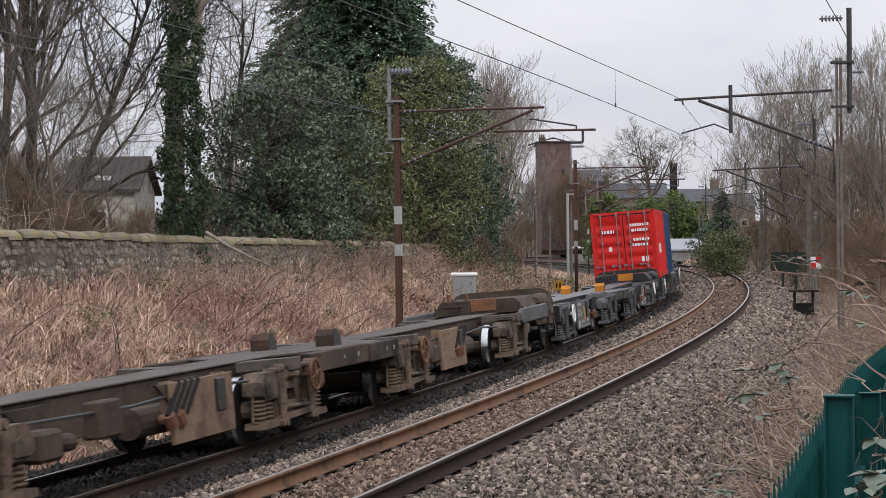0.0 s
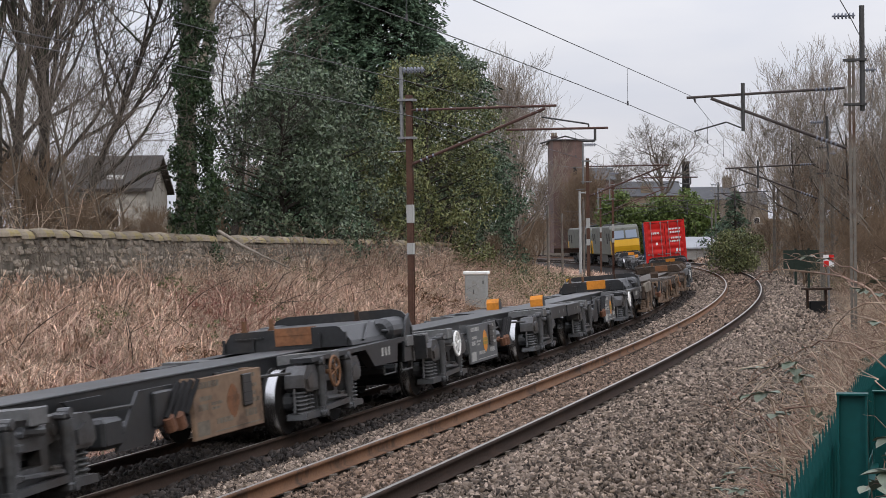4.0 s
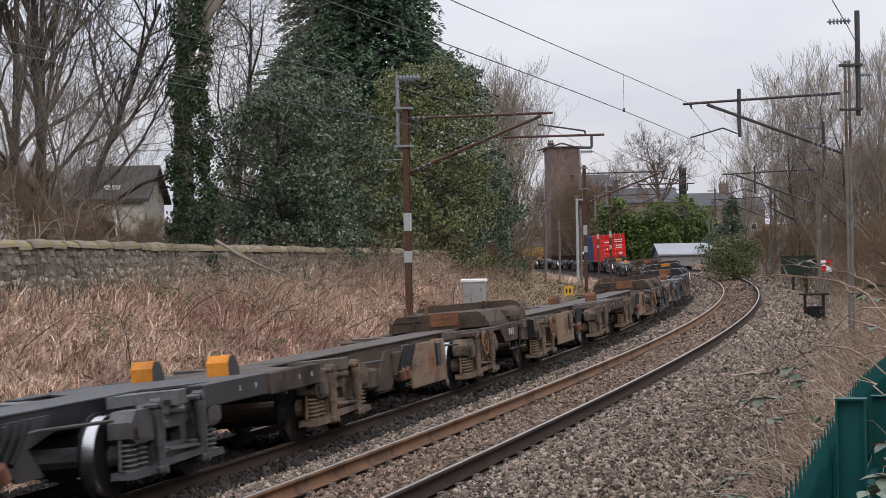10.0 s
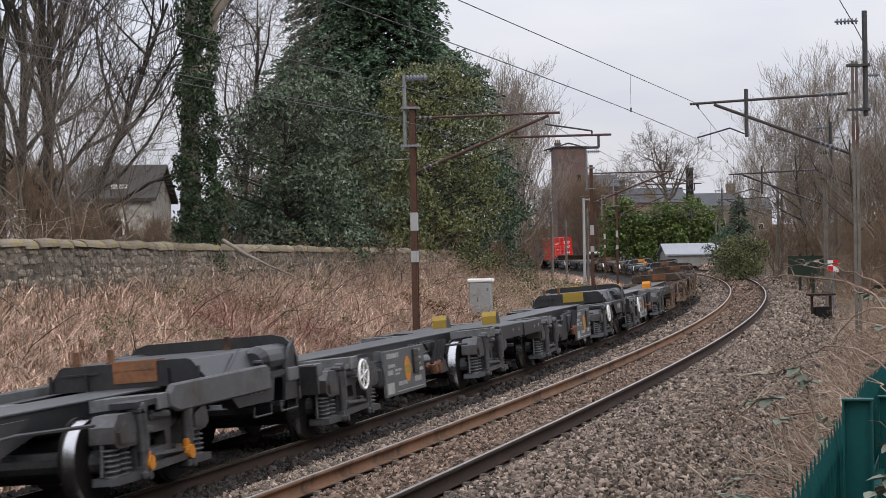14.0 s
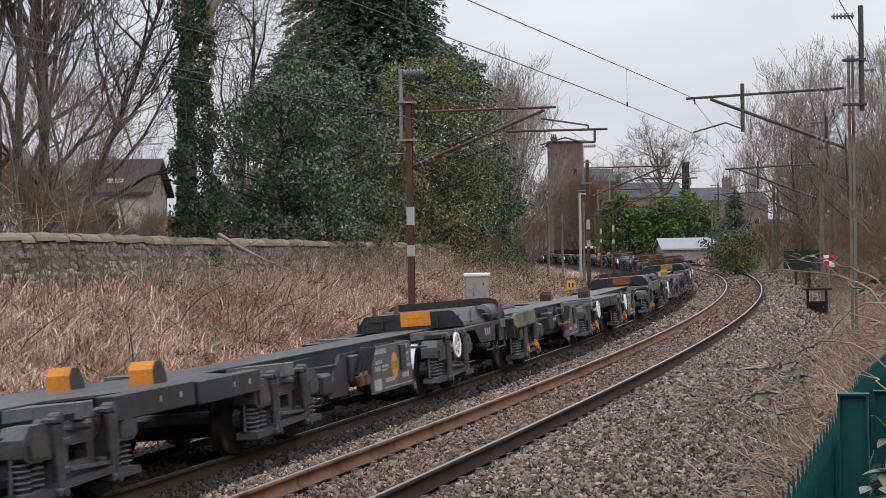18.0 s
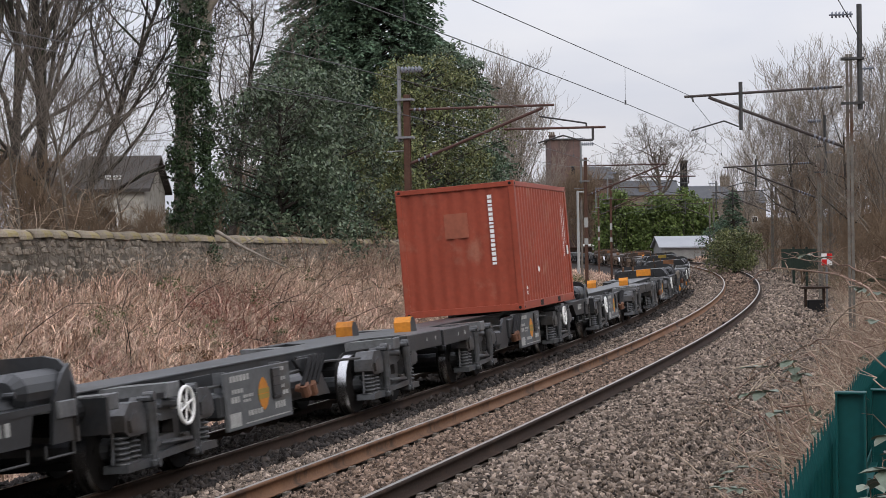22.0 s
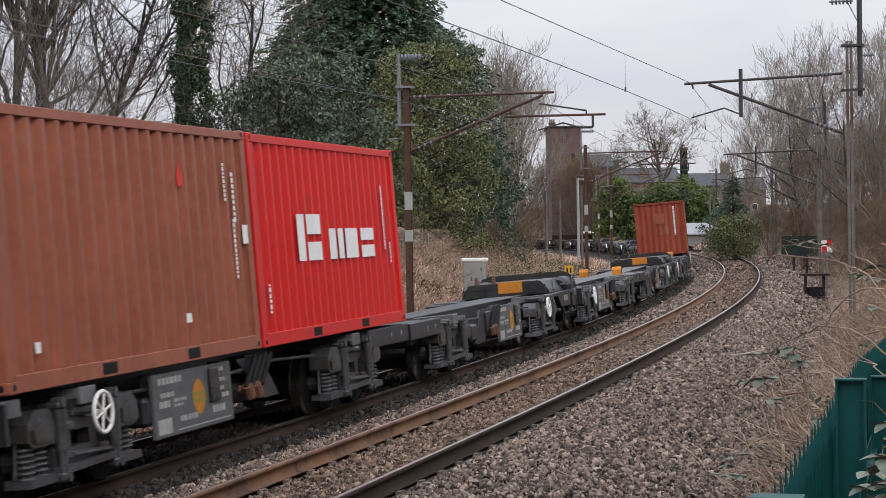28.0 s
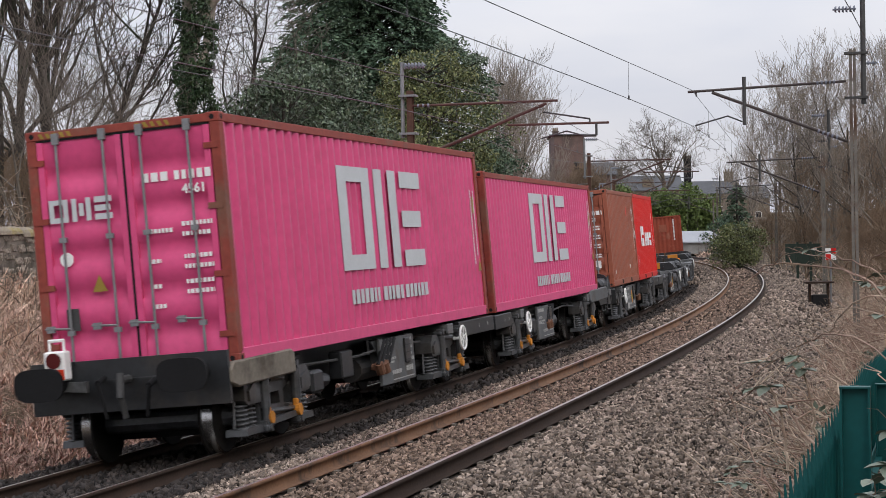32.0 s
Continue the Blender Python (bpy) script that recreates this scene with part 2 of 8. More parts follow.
M["guide_brown"] = material("grimy dark brown paint", (0.075, 0.05, 0.036), 0.8, var=0.3, scale=3, fine=20, bump=0.12, stain=(0.13, 0.075, 0.045), amount=0.25, rand=0.2)
M["yellow"] = material("dulled yellow paint", (0.42, 0.29, 0.055), 0.5, var=0.12, bump=0.05)
M["white"] = material("white paint", (1.15, 1.15, 1.12), 0.5, var=0.1, bump=0.04)
M["panel_grey"] = material("grey data board", (0.145, 0.15, 0.155), 0.6, var=0.2, scale=2.5, fine=16, bump=0.06, stain=(0.10, 0.085, 0.07), amount=0.3)
M["panel_brown"] = material("brown data board", (0.30, 0.205, 0.14), 0.8, var=0.2, scale=2.5, fine=16, bump=0.08, stain=(0.13, 0.09, 0.065), amount=0.3)
M["marking"] = material("dulled white lettering", (0.5, 0.5, 0.48), 0.7, var=0.3, scale=10, fine=50, bump=0)
M["steel"] = material("galvanised steel", (0.33, 0.34, 0.35), 0.5, 0.4, var=0.15, scale=6, fine=40, bump=0.08)
M["steel_dark"] = material("dull dark steel", (0.10, 0.10, 0.10), 0.6, 0.3, var=0.25, scale=6, fine=40, bump=0.1)
M["magenta"] = material("magenta container paint", (0.92, 0.115, 0.30), 0.38, var=0.12, scale=0.7, fine=9, bump=0.03, stain=(0.78, 0.09, 0.24), amount=0.25, stain_scale=0.6)
M["magenta_rail"] = material("faded red corner posts", (0.36, 0.075, 0.055), 0.6, var=0.2, scale=1.5, fine=15, bump=0.06, stain=(0.30, 0.13, 0.09), amount=0.3)
M["red"] = material("bright red container paint", (0.86, 0.03, 0.025), 0.45, var=0.08, scale=0.7, fine=9, bump=0.03, stain=(0.66, 0.045, 0.035), amount=0.25, stain_scale=0.7)
M["brown_box"] = material("red-brown container paint", (0.42, 0.135, 0.082), 0.42, var=0.2, scale=0.8, fine=9, bump=0.04, stain=(0.42, 0.17, 0.105), amount=0.15, stain_scale=1.3)
M["rust_box"] = material("terracotta container paint", (0.41, 0.085, 0.048), 0.45, var=0.18, scale=0.8, fine=9, bump=0.06, stain=(0.46, 0.17, 0.11), amount=0.2, stain_scale=1.1)
M["blue"] = material("blue container paint", (0.03, 0.075, 0.19), 0.5, var=0.15, scale=0.8, fine=9, bump=0.04)
M["lettering"] = material("white container lettering", (1.15, 1.15, 1.13), 0.55, var=0.08, scale=3, fine=30, bump=0)
M["lettering_dull"] = material("grey container lettering", (0.74, 0.77, 0.79), 0.55, var=0.08, scale=3, fine=30, bump=0)
M["copper"] = material("copper-brown fittings", (0.25, 0.125, 0.08), 0.6, var=0.3, bump=0.1)


def lay_over(mat, name, colour):
    """Lays another ground colour over a material where the sheet carries it."""
    nt = mat.node_tree
    inp = nt.nodes["Principled BSDF"].inputs["Base Color"]
    src = inp.links[0].from_socket
    at_ = nt.nodes.new("ShaderNodeAttribute")
    at_.attribute_name = name
    noise = nt.nodes.new("ShaderNodeTexNoise")
    noise.inputs["Scale"].default_value = 25
    ramp = nt.nodes.new("ShaderNodeMixRGB")
    ramp.inputs["Color1"].default_value = (*[c * 0.6 for c in colour], 1)
    ramp.inputs["Color2"].default_value = (*[c * 1.4 for c in colour], 1)
    nt.links.new(noise.outputs["Fac"], ramp.inputs["Fac"])
    mx = nt.nodes.new("ShaderNodeMixRGB")
    nt.links.new(at_.outputs["Fac"], mx.inputs["Fac"])
    nt.links.new(src, mx.inputs["Color1"])
    nt.links.new(ramp.outputs["Color"], mx.inputs["Color2"])
    nt.links.new(mx.outputs["Color"], inp)


lay_over(M["ground"], "ballast", (0.075, 0.058, 0.048))
# the bed's oil and the train's shade, both painted as one dark colour
lay_over(M["ground"], "oil_shade", (0.03, 0.024, 0.021))

# ---- ground: one sheet, shaped across the line ----
def ground_z(s, l, rough=True):
    s, l = np.asarray(s, float), np.asarray(l, float)
    near = np.interp(l, [-400, -60, -14, -9.6, -8.7, -7.0, -5.2, -3.9, -3.0, -2.3, -1.6, 1.55, 2.08, 5.25, 5.9, 7.3, 8.2, 8.9, 9.5, 11.5, 16, 30, 120, 400],
                     [3, 2.2, 1.75, 1.7, 1.45, 0.75, 0.05, -0.5, -0.78, -0.62, -0.27, -0.07, 0.07, 0.33, 0.27, -0.2, -0.12, 0.1, 0.6, 0.95, 1.5, 2.6, 5, 8])
    far = np.interp(l, [-400, -120, -40, -16, -9, -6, -3.9, -3.0, -2.3, -1.6, 1.55, 2.08, 5.25, 5.9, 7.3, 9, 11.5, 16, 30, 120, 400],
                    [6, 3, 1.2, 0.5, 0.2, -0.2, -0.5, -0.7, -0.62, -0.27, -0.07, 0.07, 0.33, 0.27, -0.2, 0.2, 0.9, 1.6, 3, 6, 10])
    far = far + 1.3 * np.clip((s - 165) / 15, 0, 1) * np.clip((250 - s) / 15, 0, 1) * np.clip((l - 7.5) / 3, 0, 1)
    w = np.clip((s - 76) / 24, 0, 1)
    w = w * w * (3 - 2 * w)
    z = near * (1 - w) + far * w + GRADE * np.clip(s, -100, 400)
    return z


def wobble(x, y):
    return (np.sin(x * 1.3 + np.sin(y * 0.7) * 2) * np.cos(y * 1.1 + x * 0.4) + 0.6 * np.sin(x * 2.9 + y * 2.3)) * 0.5


gx = np.unique(np.concatenate([-np.geomspace(22, 3500, 26), np.arange(-22, 34, 0.45), np.geomspace(34, 3500, 26)]))
gy = np.unique(np.concatenate([-np.geomspace(6, 3500, 22), np.arange(-6, 100, 0.5), np.arange(100, 260, 1.6), np.geomspace(260, 4000, 26)]))
GX, GY = np.meshgrid(gx, gy)
gs, gl = near_line(GX, GY)
gz = ground_z(gs, gl)
soft_side = np.clip((np.abs(gl - 1.8) - 5.2) / 1.2, 0, 1)
gz = gz + wobble(GX.ravel(), GY.ravel()) * 0.07 * soft_side
gv = np.stack([GX.ravel(), GY.ravel(), gz], 1)
nx, ny = len(gx), len(gy)
ii = (np.arange(ny - 1)[:, None] * nx + np.arange(nx - 1)).ravel()
gf = np.stack([ii, ii + 1, ii + nx + 1, ii + nx], 1)
ground = put("ground", mesh_np("ground", gv, gf), M["ground"])
att = ground.data.attributes.new("ballast", "FLOAT", "POINT")
edge = gl + 0.25 * np.sin(gs * 1.7) + 0.2 * np.sin(gs * 0.63 + 1)
att.data.foreach_set("value", np.clip(np.minimum(edge + 3.2, 8.2 - edge) / 0.5, 0, 1).astype(np.float32))
# mask of the strip darkened for oil and under-train shade
att = ground.data.attributes.new("oil_shade", "FLOAT", "POINT")
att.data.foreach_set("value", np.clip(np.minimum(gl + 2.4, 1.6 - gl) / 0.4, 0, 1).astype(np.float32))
ground.data.polygons.foreach_set("use_smooth", np.ones(len(gf), bool))
tagged(ground, "uneven earth and ballast bed along a railway cutting", "ground", kind="structure")


# ---- the two tracks ----
RAIL = [(-0.07, -0.155), (0.07, -0.155), (0.07, -0.143), (0.011, -0.125), (0.011, -0.045), (0.035, -0.035), (0.035, -0.009), (0.024, -0.001), (0.012, 0.0), (-0.014, 0.0), (-0.026, -0.001), (-0.035, -0.009), (-0.035, -0.035), (-0.011, -0.045), (-0.011, -0.125), (-0.07, -0.143)]


def rail_mesh(lat0, rise, side):
    ss = np.concatenate([np.arange(-60, 0, 6), np.arange(0, 120, 1.5), np.arange(120, 400, 3.0)])
    ca, sa = math.cos(CANT), math.sin(CANT)
    V = []
    for s in ss:
        for u, w in RAIL:
            a, b = side * RAIL_HALF + u, w
            V.append(at(s, lat0 + a * ca - b * sa, rise + a * sa + b * ca))
    n = len(RAIL)
    F = [(i * n + j, (i + 1) * n + j, (i + 1) * n + (j + 1) % n, i * n + (j + 1) % n) for i in range(len(ss) - 1) for j in range(n)]
    me = mesh_np("rail", np.array([tuple(v) for v in V]), F)
    me.polygons.foreach_set("material_index", np.array([1 if f % n in (7, 8, 9) else 0 for f in range(len(F))], np.int32))
    return me


bm = bmesh.new()
slab(bm, [(-0.14, -0.46), (0.14, -0.46), (0.12, -0.215), (-0.12, -0.215)], -1.25, 1.25)
for sd in (-1, 1):
    for u in (-0.12, 0.12):
        box(bm, -0.06, 0.06, sd * RAIL_HALF + u * 0.8 - 0.025, sd * RAIL_HALF + u * 0.8 + 0.025, -0.22, -0.15)
bmesh.ops.recalc_face_normals(bm, faces=bm.faces[:])
sleeper_mesh = bpy.data.meshes.new("sleeper")
bm.to_mesh(sleeper_mesh)
bm.free()
sleeper_mesh.materials.append(M["sleeper"])
for nm, lat0, rise, top in (("railway_track", 0.0, 0.0, "rail_top"), ("railway_track", GAP, RISE, "rail_top_rust")):
    trk = thing(nm, Matrix(), "curved railway track of rusty steel rails on ballast", "railway track", "railway tracks", "structure")
    for side in (-1, 1):
        put("rail", rail_mesh(lat0, rise, side), [M["rail_grime" if lat0 == 0 or side > 0 else "rail_side"], M["rail_top"]], trk)
    for k in range(150):
        ob = new("sleeper", sleeper_mesh)
        ob.parent = trk
        ob.matrix_basis = frame_at(5 + k * 0.65, lat0, rise, -CANT)


# ---- ballast stones, loose over the bed ----
def stones(s0, s1, l0, l1, count, size, seed):
    rg = np.random.default_rng(seed)
    s, l = rg.uniform(s0, s1, count), rg.uniform(l0, l1, count)
    x, y, h = line(s)
    px, py = x + np.cos(h) * l, y - np.sin(h) * l
    z = ground_z(s, l)
    z = z - 0.05 * (np.abs(np.abs(l) - RAIL_HALF) < 0.2) - 0.05 * (np.abs(np.abs(l - GAP) - RAIL_HALF) < 0.2)
    for c in (-RAIL_HALF, RAIL_HALF, GAP - RAIL_HALF, GAP + RAIL_HALF):
        keep = np.abs(l - c) > 0.11
        s, l, px, py, z = s[keep], l[keep], px[keep], py[keep], z[keep]
    n = len(s)
    c = np.array([(1, 0, 0), (-1, 0, 0), (0, 1, 0), (0, -1, 0), (0, 0, 1), (0, 0, -1)], float)
    sc = size * rg.uniform(0.4, 1.75, (n, 1, 3)) * rg.uniform(0.65, 1.4, (n, 1, 1))
    v = c[None] * sc + rg.uniform(-0.4, 0.4, (n, 6, 3)) * size
    qd = rg.normal(size=(n, 4))
    qd /= np.linalg.norm(qd, axis=1, keepdims=True)
    w, a, b, d = qd.T
    R = np.stack([1 - 2 * (b * b + d * d), 2 * (a * b - w * d), 2 * (a * d + w * b), 2 * (a * b + w * d), 1 - 2 * (a * a + d * d), 2 * (b * d - w * a), 2 * (a * d - w * b), 2 * (b * d + w * a), 1 - 2 * (a * a + b * b)], 1).reshape(n, 3, 3)
    v = np.einsum("nij,nkj->nki", R, v)
    v += np.stack([px, py, z + rg.uniform(-0.2, 1.5, n) * size], 1)[:, None]
    f = np.array([(0, 2, 4), (2, 1, 4), (1, 3, 4), (3, 0, 4), (2, 0, 5), (1, 2, 5), (3, 1, 5), (0, 3, 5)])
    F = (f[None] + 6 * np.arange(n)[:, None, None]).reshape(-1, 3)
    me = mesh_np("ballast", v.reshape(-1, 3), F)
    me.polygons.foreach_set("material_index", np.repeat(np.abs(l - GAP) < 0.7, 8).astype(np.int32))
    return me


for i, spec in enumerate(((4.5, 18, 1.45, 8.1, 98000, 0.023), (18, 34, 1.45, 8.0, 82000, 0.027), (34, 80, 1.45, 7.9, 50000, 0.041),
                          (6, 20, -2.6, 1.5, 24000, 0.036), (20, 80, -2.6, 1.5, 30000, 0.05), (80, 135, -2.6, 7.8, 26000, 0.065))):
    ob = put("ballast", stones(*spec, 11 + i), [M["stone"], M["stone_rust"]] if i in (0, 1, 2, 5) else [M["stone_grime_shade"], M["stone_grime_shade"]])
    tagged(ob, "loose grey and brown angular ballast stones round the rails" if i in (0, 1, 2, 5) else "oily ballast stones with the train's shade put into their colour", "ballast", kind="stuff")

# ---- the train ----
TIMES = [2 * k for k in range(17)]
SPEED = [10.789, 10.805, 10.825, 10.834, 10.761, 10.617, 10.486, 10.285, 10.024, 9.780, 9.559, 9.377, 9.133, 8.864, 8.602, 8.322, 8.025]
TF = np.linspace(0, 32, 961)
VF = np.interp(TF, TIMES, SPEED)
RUN = np.concatenate([[0], np.cumsum((VF[1:] + VF[:-1]) / 2 / 30)])
RUN -= np.interp(16, TF, RUN)
MOVING, WHEELS = [], []          # (thing, place on the train, half base), wheelsets
WHEEL_R = 0.42


def run(t):
    return float(np.interp(t, TF, RUN))


def ride(s, half, z=0.0):
    """The pose of a vehicle whose two bogies stand half ahead of and behind s."""
    a, b = at(s - half, 0), at(s + half, 0)
    h = math.atan2(b.y - a.y, b.x - a.x)
    return Matrix.Translation((a + b) / 2) @ Matrix.Rotation(h, 4, "Z") @ Matrix.Rotation(-CANT, 4, "X") @ Matrix.Translation((0, 0, z))


bm = bmesh.new()
rod(bm, (0, -0.95, 0), (0, 0.95, 0), 0.08, n=10)
for sd in (-1, 1):
    y0, y1 = sd * 0.69, sd * 0.82
    rod(bm, (0, y0, 0), (0, y1, 0), WHEEL_R - 0.012, n=36)
    for ya, yb, ra, rb in ((y0 - sd * 0.03, y0, WHEEL_R + 0.03, WHEEL_R + 0.03), (y0, y1, WHEEL_R + 0.004, WHEEL_R - 0.006)):
        rod(bm, (0, ya, 0), (0, yb, 0), ra, rb, n=36, mi=1 if ya == y0 else 0, cap=ya != y0)
    for k in range(6):
        a = k * math.pi / 3
        rod(bm, (math.cos(a) * 0.22, y1 - sd * 0.01, math.sin(a) * 0.22), (math.cos(a) * 0.22, y1 + sd * 0.012, math.sin(a) * 0.22), 0.045, n=8)
bmesh.ops.recalc_face_normals(bm, faces=bm.faces[:])
wheel_mesh = bpy.data.meshes.new("wheelset")
bm.to_mesh(wheel_mesh)
bm.free()
for k in ("wheel", "tread"):
    wheel_mesh.materials.append(M[k])


SPRINGS = {}


def spring_mesh(mat):
    """A coil spring as one turned piece with a bulge for each coil."""
    if mat not in SPRINGS:
        n, rows = 12, []
        for k in range(6):
            z = k * 0.052
            rows += [(0.062, z - 0.018), (0.096, z - 0.012), (0.102, z), (0.096, z + 0.012), (0.062, z + 0.018)]
        V = [(r * math.cos(2 * math.pi * i / n), r * math.sin(2 * math.pi * i / n), z) for r, z in rows for i in range(n)]
        F = [(k * n + i, k * n + (i + 1) % n, (k + 1) * n + (i + 1) % n, (k + 1) * n + i) for k in range(len(rows) - 1) for i in range(n)]
        me = mesh_np("spring", V, F)
        me.materials.append(M[mat])
        SPRINGS[mat] = me
    return SPRINGS[mat]


BOGIES = {}


def bogie_mesh(mat):
    """Cast side frames with axle-box housings, windows, dampers, tie bars, cross members and black light-blocking
    infill.
    """
    if mat in BOGIES:
        return BOGIES[mat]
    bm = bmesh.new()
    for sd in (-1, 1):
        ya, yb = sorted((sd * 0.95, sd * 1.10))
        wa, wb = sorted((sd * 0.90, sd * 1.17))
        slab(bm, [(-0.62, 0.80), (-0.52, 0.90), (-0.37, 0.88), (-0.20, 0.74), (0.20, 0.74), (0.37, 0.88), (0.52, 0.90), (0.62, 0.80), (0.46, 0.66), (0.26, 0.61), (-0.26, 0.61), (-0.46, 0.66)], ya, yb)
        slab(bm, [(-0.60, 0.29), (0.60, 0.29), (0.52, 0.43), (0.2, 0.46), (-0.2, 0.46), (-0.52, 0.43)], ya, yb)
        for x0, x1 in ((-0.33, -0.20), (0.20, 0.33)):
            slab(bm, [(x0, 0.43), (x1, 0.43), (x1 + 0.02, 0.66), (x0 - 0.02, 0.66)], ya + 0.01, yb - 0.01)
        for e in (-1, 1):
            slab(bm, [(e * 0.63, 0.54), (e * 0.62, 0.74), (e * 0.72, 0.87), (e * 1.02, 0.87), (e * 1.14, 0.76), (e * 1.16, 0.60), (e * 1.06, 0.54)], wa, wb)
            slab(bm, [(e * 0.74, 0.58), (e * 0.74, 0.72), (e * 0.92, 0.78), (e * 1.08, 0.70), (e * 1.06, 0.58)], *sorted((sd * 1.17, sd * 1.20)))
            slab(bm, [(e * 0.60, 0.19), (e * 1.17, 0.19), (e * 1.15, 0.27), (e * 0.62, 0.28)], wa, wb)
            slab(bm, [(e * 0.62, 0.28), (e * 0.54, 0.30), (e * 0.48, 0.66), (e * 0.62, 0.80), (e * 0.64, 0.70)], ya - 0.03, yb - 0.05)
            box(bm, *sorted((e * 0.46, e * 0.62)), *sorted((sd * 1.06, sd * 1.22)), 0.84, 0.91, 0.02)
            box(bm, *sorted((e * 0.46, e * 0.64)), *sorted((sd * 1.06, sd * 1.23)), 0.17, 0.27, 0.025)
            rod(bm, (e * 0.55, sd * 1.18, 0.24), (e * 0.55, sd * 1.18, 0.56), 0.05, n=12)
            rod(bm, (e * 0.55, sd * 1.18, 0.46), (e * 0.55, sd * 1.18, 0.84), 0.068, n=12)
            rod(bm, (e * 0.55, sd * 1.12, 0.90), (e * 0.55, sd * 1.24, 0.90), 0.05, n=10)
            rod(bm, (e * 0.55, sd * 1.12, 0.22), (e * 0.55, sd * 1.25, 0.22), 0.045, n=10)
            rod(bm, (e * 0.43, sd * 1.0, 0.76), (e * 0.43, sd * 1.115, 0.76), 0.05, n=10)
            rod(bm, (e * 1.13, sd * 1.02, 0.60), (e * 1.18, sd * 1.02, 0.28), 0.02, n=6)
            box(bm, *sorted((e * 0.30, e * 0.44)), *sorted((sd * 1.10, sd * 1.17)), 0.36, 0.44, 0.015)
        slab(bm, [(-0.62, 0.24), (0.60, 0.27), (0.60, 0.34), (-0.62, 0.31)], *sorted((sd * 1.13, sd * 1.21)))
        rod(bm, (-0.30, sd * 1.15, 0.40), (0.44, sd * 1.17, 0.37), 0.028, n=7)
        rod(bm, (-0.18, sd * 1.10, 0.80), (0.10, sd * 1.17, 0.78), 0.05, n=9)
        box(bm, -0.20, 0.20, *sorted((sd * 0.86, sd * 1.14)), 0.74, 0.80, 0.015)
        slab(bm, [(-0.16, 0.80), (0.2, 0.80), (0.26, 0.93), (-0.06, 0.93)], *sorted((sd * 0.80, sd * 1.0)))
        box(bm, -0.34, -0.22, *sorted((sd * 1.10, sd * 1.16)), 0.62, 0.70, 0.015)
    box(bm, -0.28, 0.28, -0.95, 0.95, 0.52, 0.80)
    box(bm, -0.06, 0.06, -0.9, 0.9, 0.33, 0.45)
    # black infill (mi=1), added to keep light out behind the side frames
    for sd in (-1, 1):
        box(bm, -0.52, 0.52, *sorted((sd * 0.5, sd * 0.86)), 0.26, 0.58, mi=1)
    for e in (-1, 1):
        slab(bm, [(e * 0.50, 0.20), (e * 0.62, 0.20), (e * 0.60, 0.62), (e * 0.44, 0.66)], -0.66, 0.66, mi=1)
        box(bm, *sorted((e * 0.30, e * 0.42)), -0.9, 0.9, 0.30, 0.42)
        rod(bm, (e * 0.93, -1.05, WHEEL_R), (e * 0.93, 1.05, WHEEL_R), 0.12, n=10)
    bmesh.ops.recalc_face_normals(bm, faces=bm.faces[:])
    me = bpy.data.meshes.new("bogie")
    bm.to_mesh(me)
    bm.free()
    me.materials.append(M[mat])
    me.materials.append(M["black"])
    BOGIES[mat] = me
    return me


def bogie(parent, x, mat, handwheel=None, orange_box=False, wheel_mat="white"):
    """A two-axle bogie with coil springs, wheelsets and, on the near side, a handbrake wheel at a place along it."""
    bg = new("bogie", bogie_mesh(mat))
    bg.parent = parent
    bg.matrix_basis = pose(x, 0, 0)
    for sd in (-1, 1):
        for e in (-1, 1):
            for xo in (-0.16, 0.09):
                sp = new("spring", spring_mesh(mat))
                sp.parent = bg
                sp.matrix_basis = pose(e * 0.90 + xo, sd * 1.05, 0.27)
        if orange_box:
            for e in (-1, 1):
                bm = bmesh.new()
                rod(bm, (e * 0.50, sd * 1.16, 0.34), (e * 0.50, sd * 1.25, 0.34), 0.075, n=12)
                box(bm, e * 0.50 - 0.04, e * 0.50 + 0.04, *sorted((sd * 1.16, sd * 1.22)), 0.38, 0.48, 0.01)
                part("brake_actuator", bm, M["orange"], bg, "orange-painted brake fitting")
        if handwheel is not None and sd < 0:
            bm = bmesh.new()
            hx, hz = handwheel, 0.74
            ring(bm, (hx, sd * 1.28, hz), (0, 1, 0), 0.195, 0.021, n=24, k=6)
            for k in range(3):
                a = k * math.pi / 3 + 0.3
                rod(bm, (hx + math.cos(a) * 0.19, sd * 1.28, hz + math.sin(a) * 0.19), (hx - math.cos(a) * 0.19, sd * 1.28, hz - math.sin(a) * 0.19), 0.012, n=6)
            rod(bm, (hx, sd * 1.30, hz), (hx, sd * 1.08, hz), 0.03, n=8)
            part("handbrake_wheel", bm, M[wheel_mat], bg, "white-painted handbrake wheel" if wheel_mat == "white" else "rust-brown handbrake wheel")
    for e in (-1, 1):
        w = new("wheelset", wheel_mesh)
        w.parent = bg
        w.matrix_parent_inverse = pose(e * 0.93, 0, WHEEL_R)
        WHEELS.append(w)
    return bg


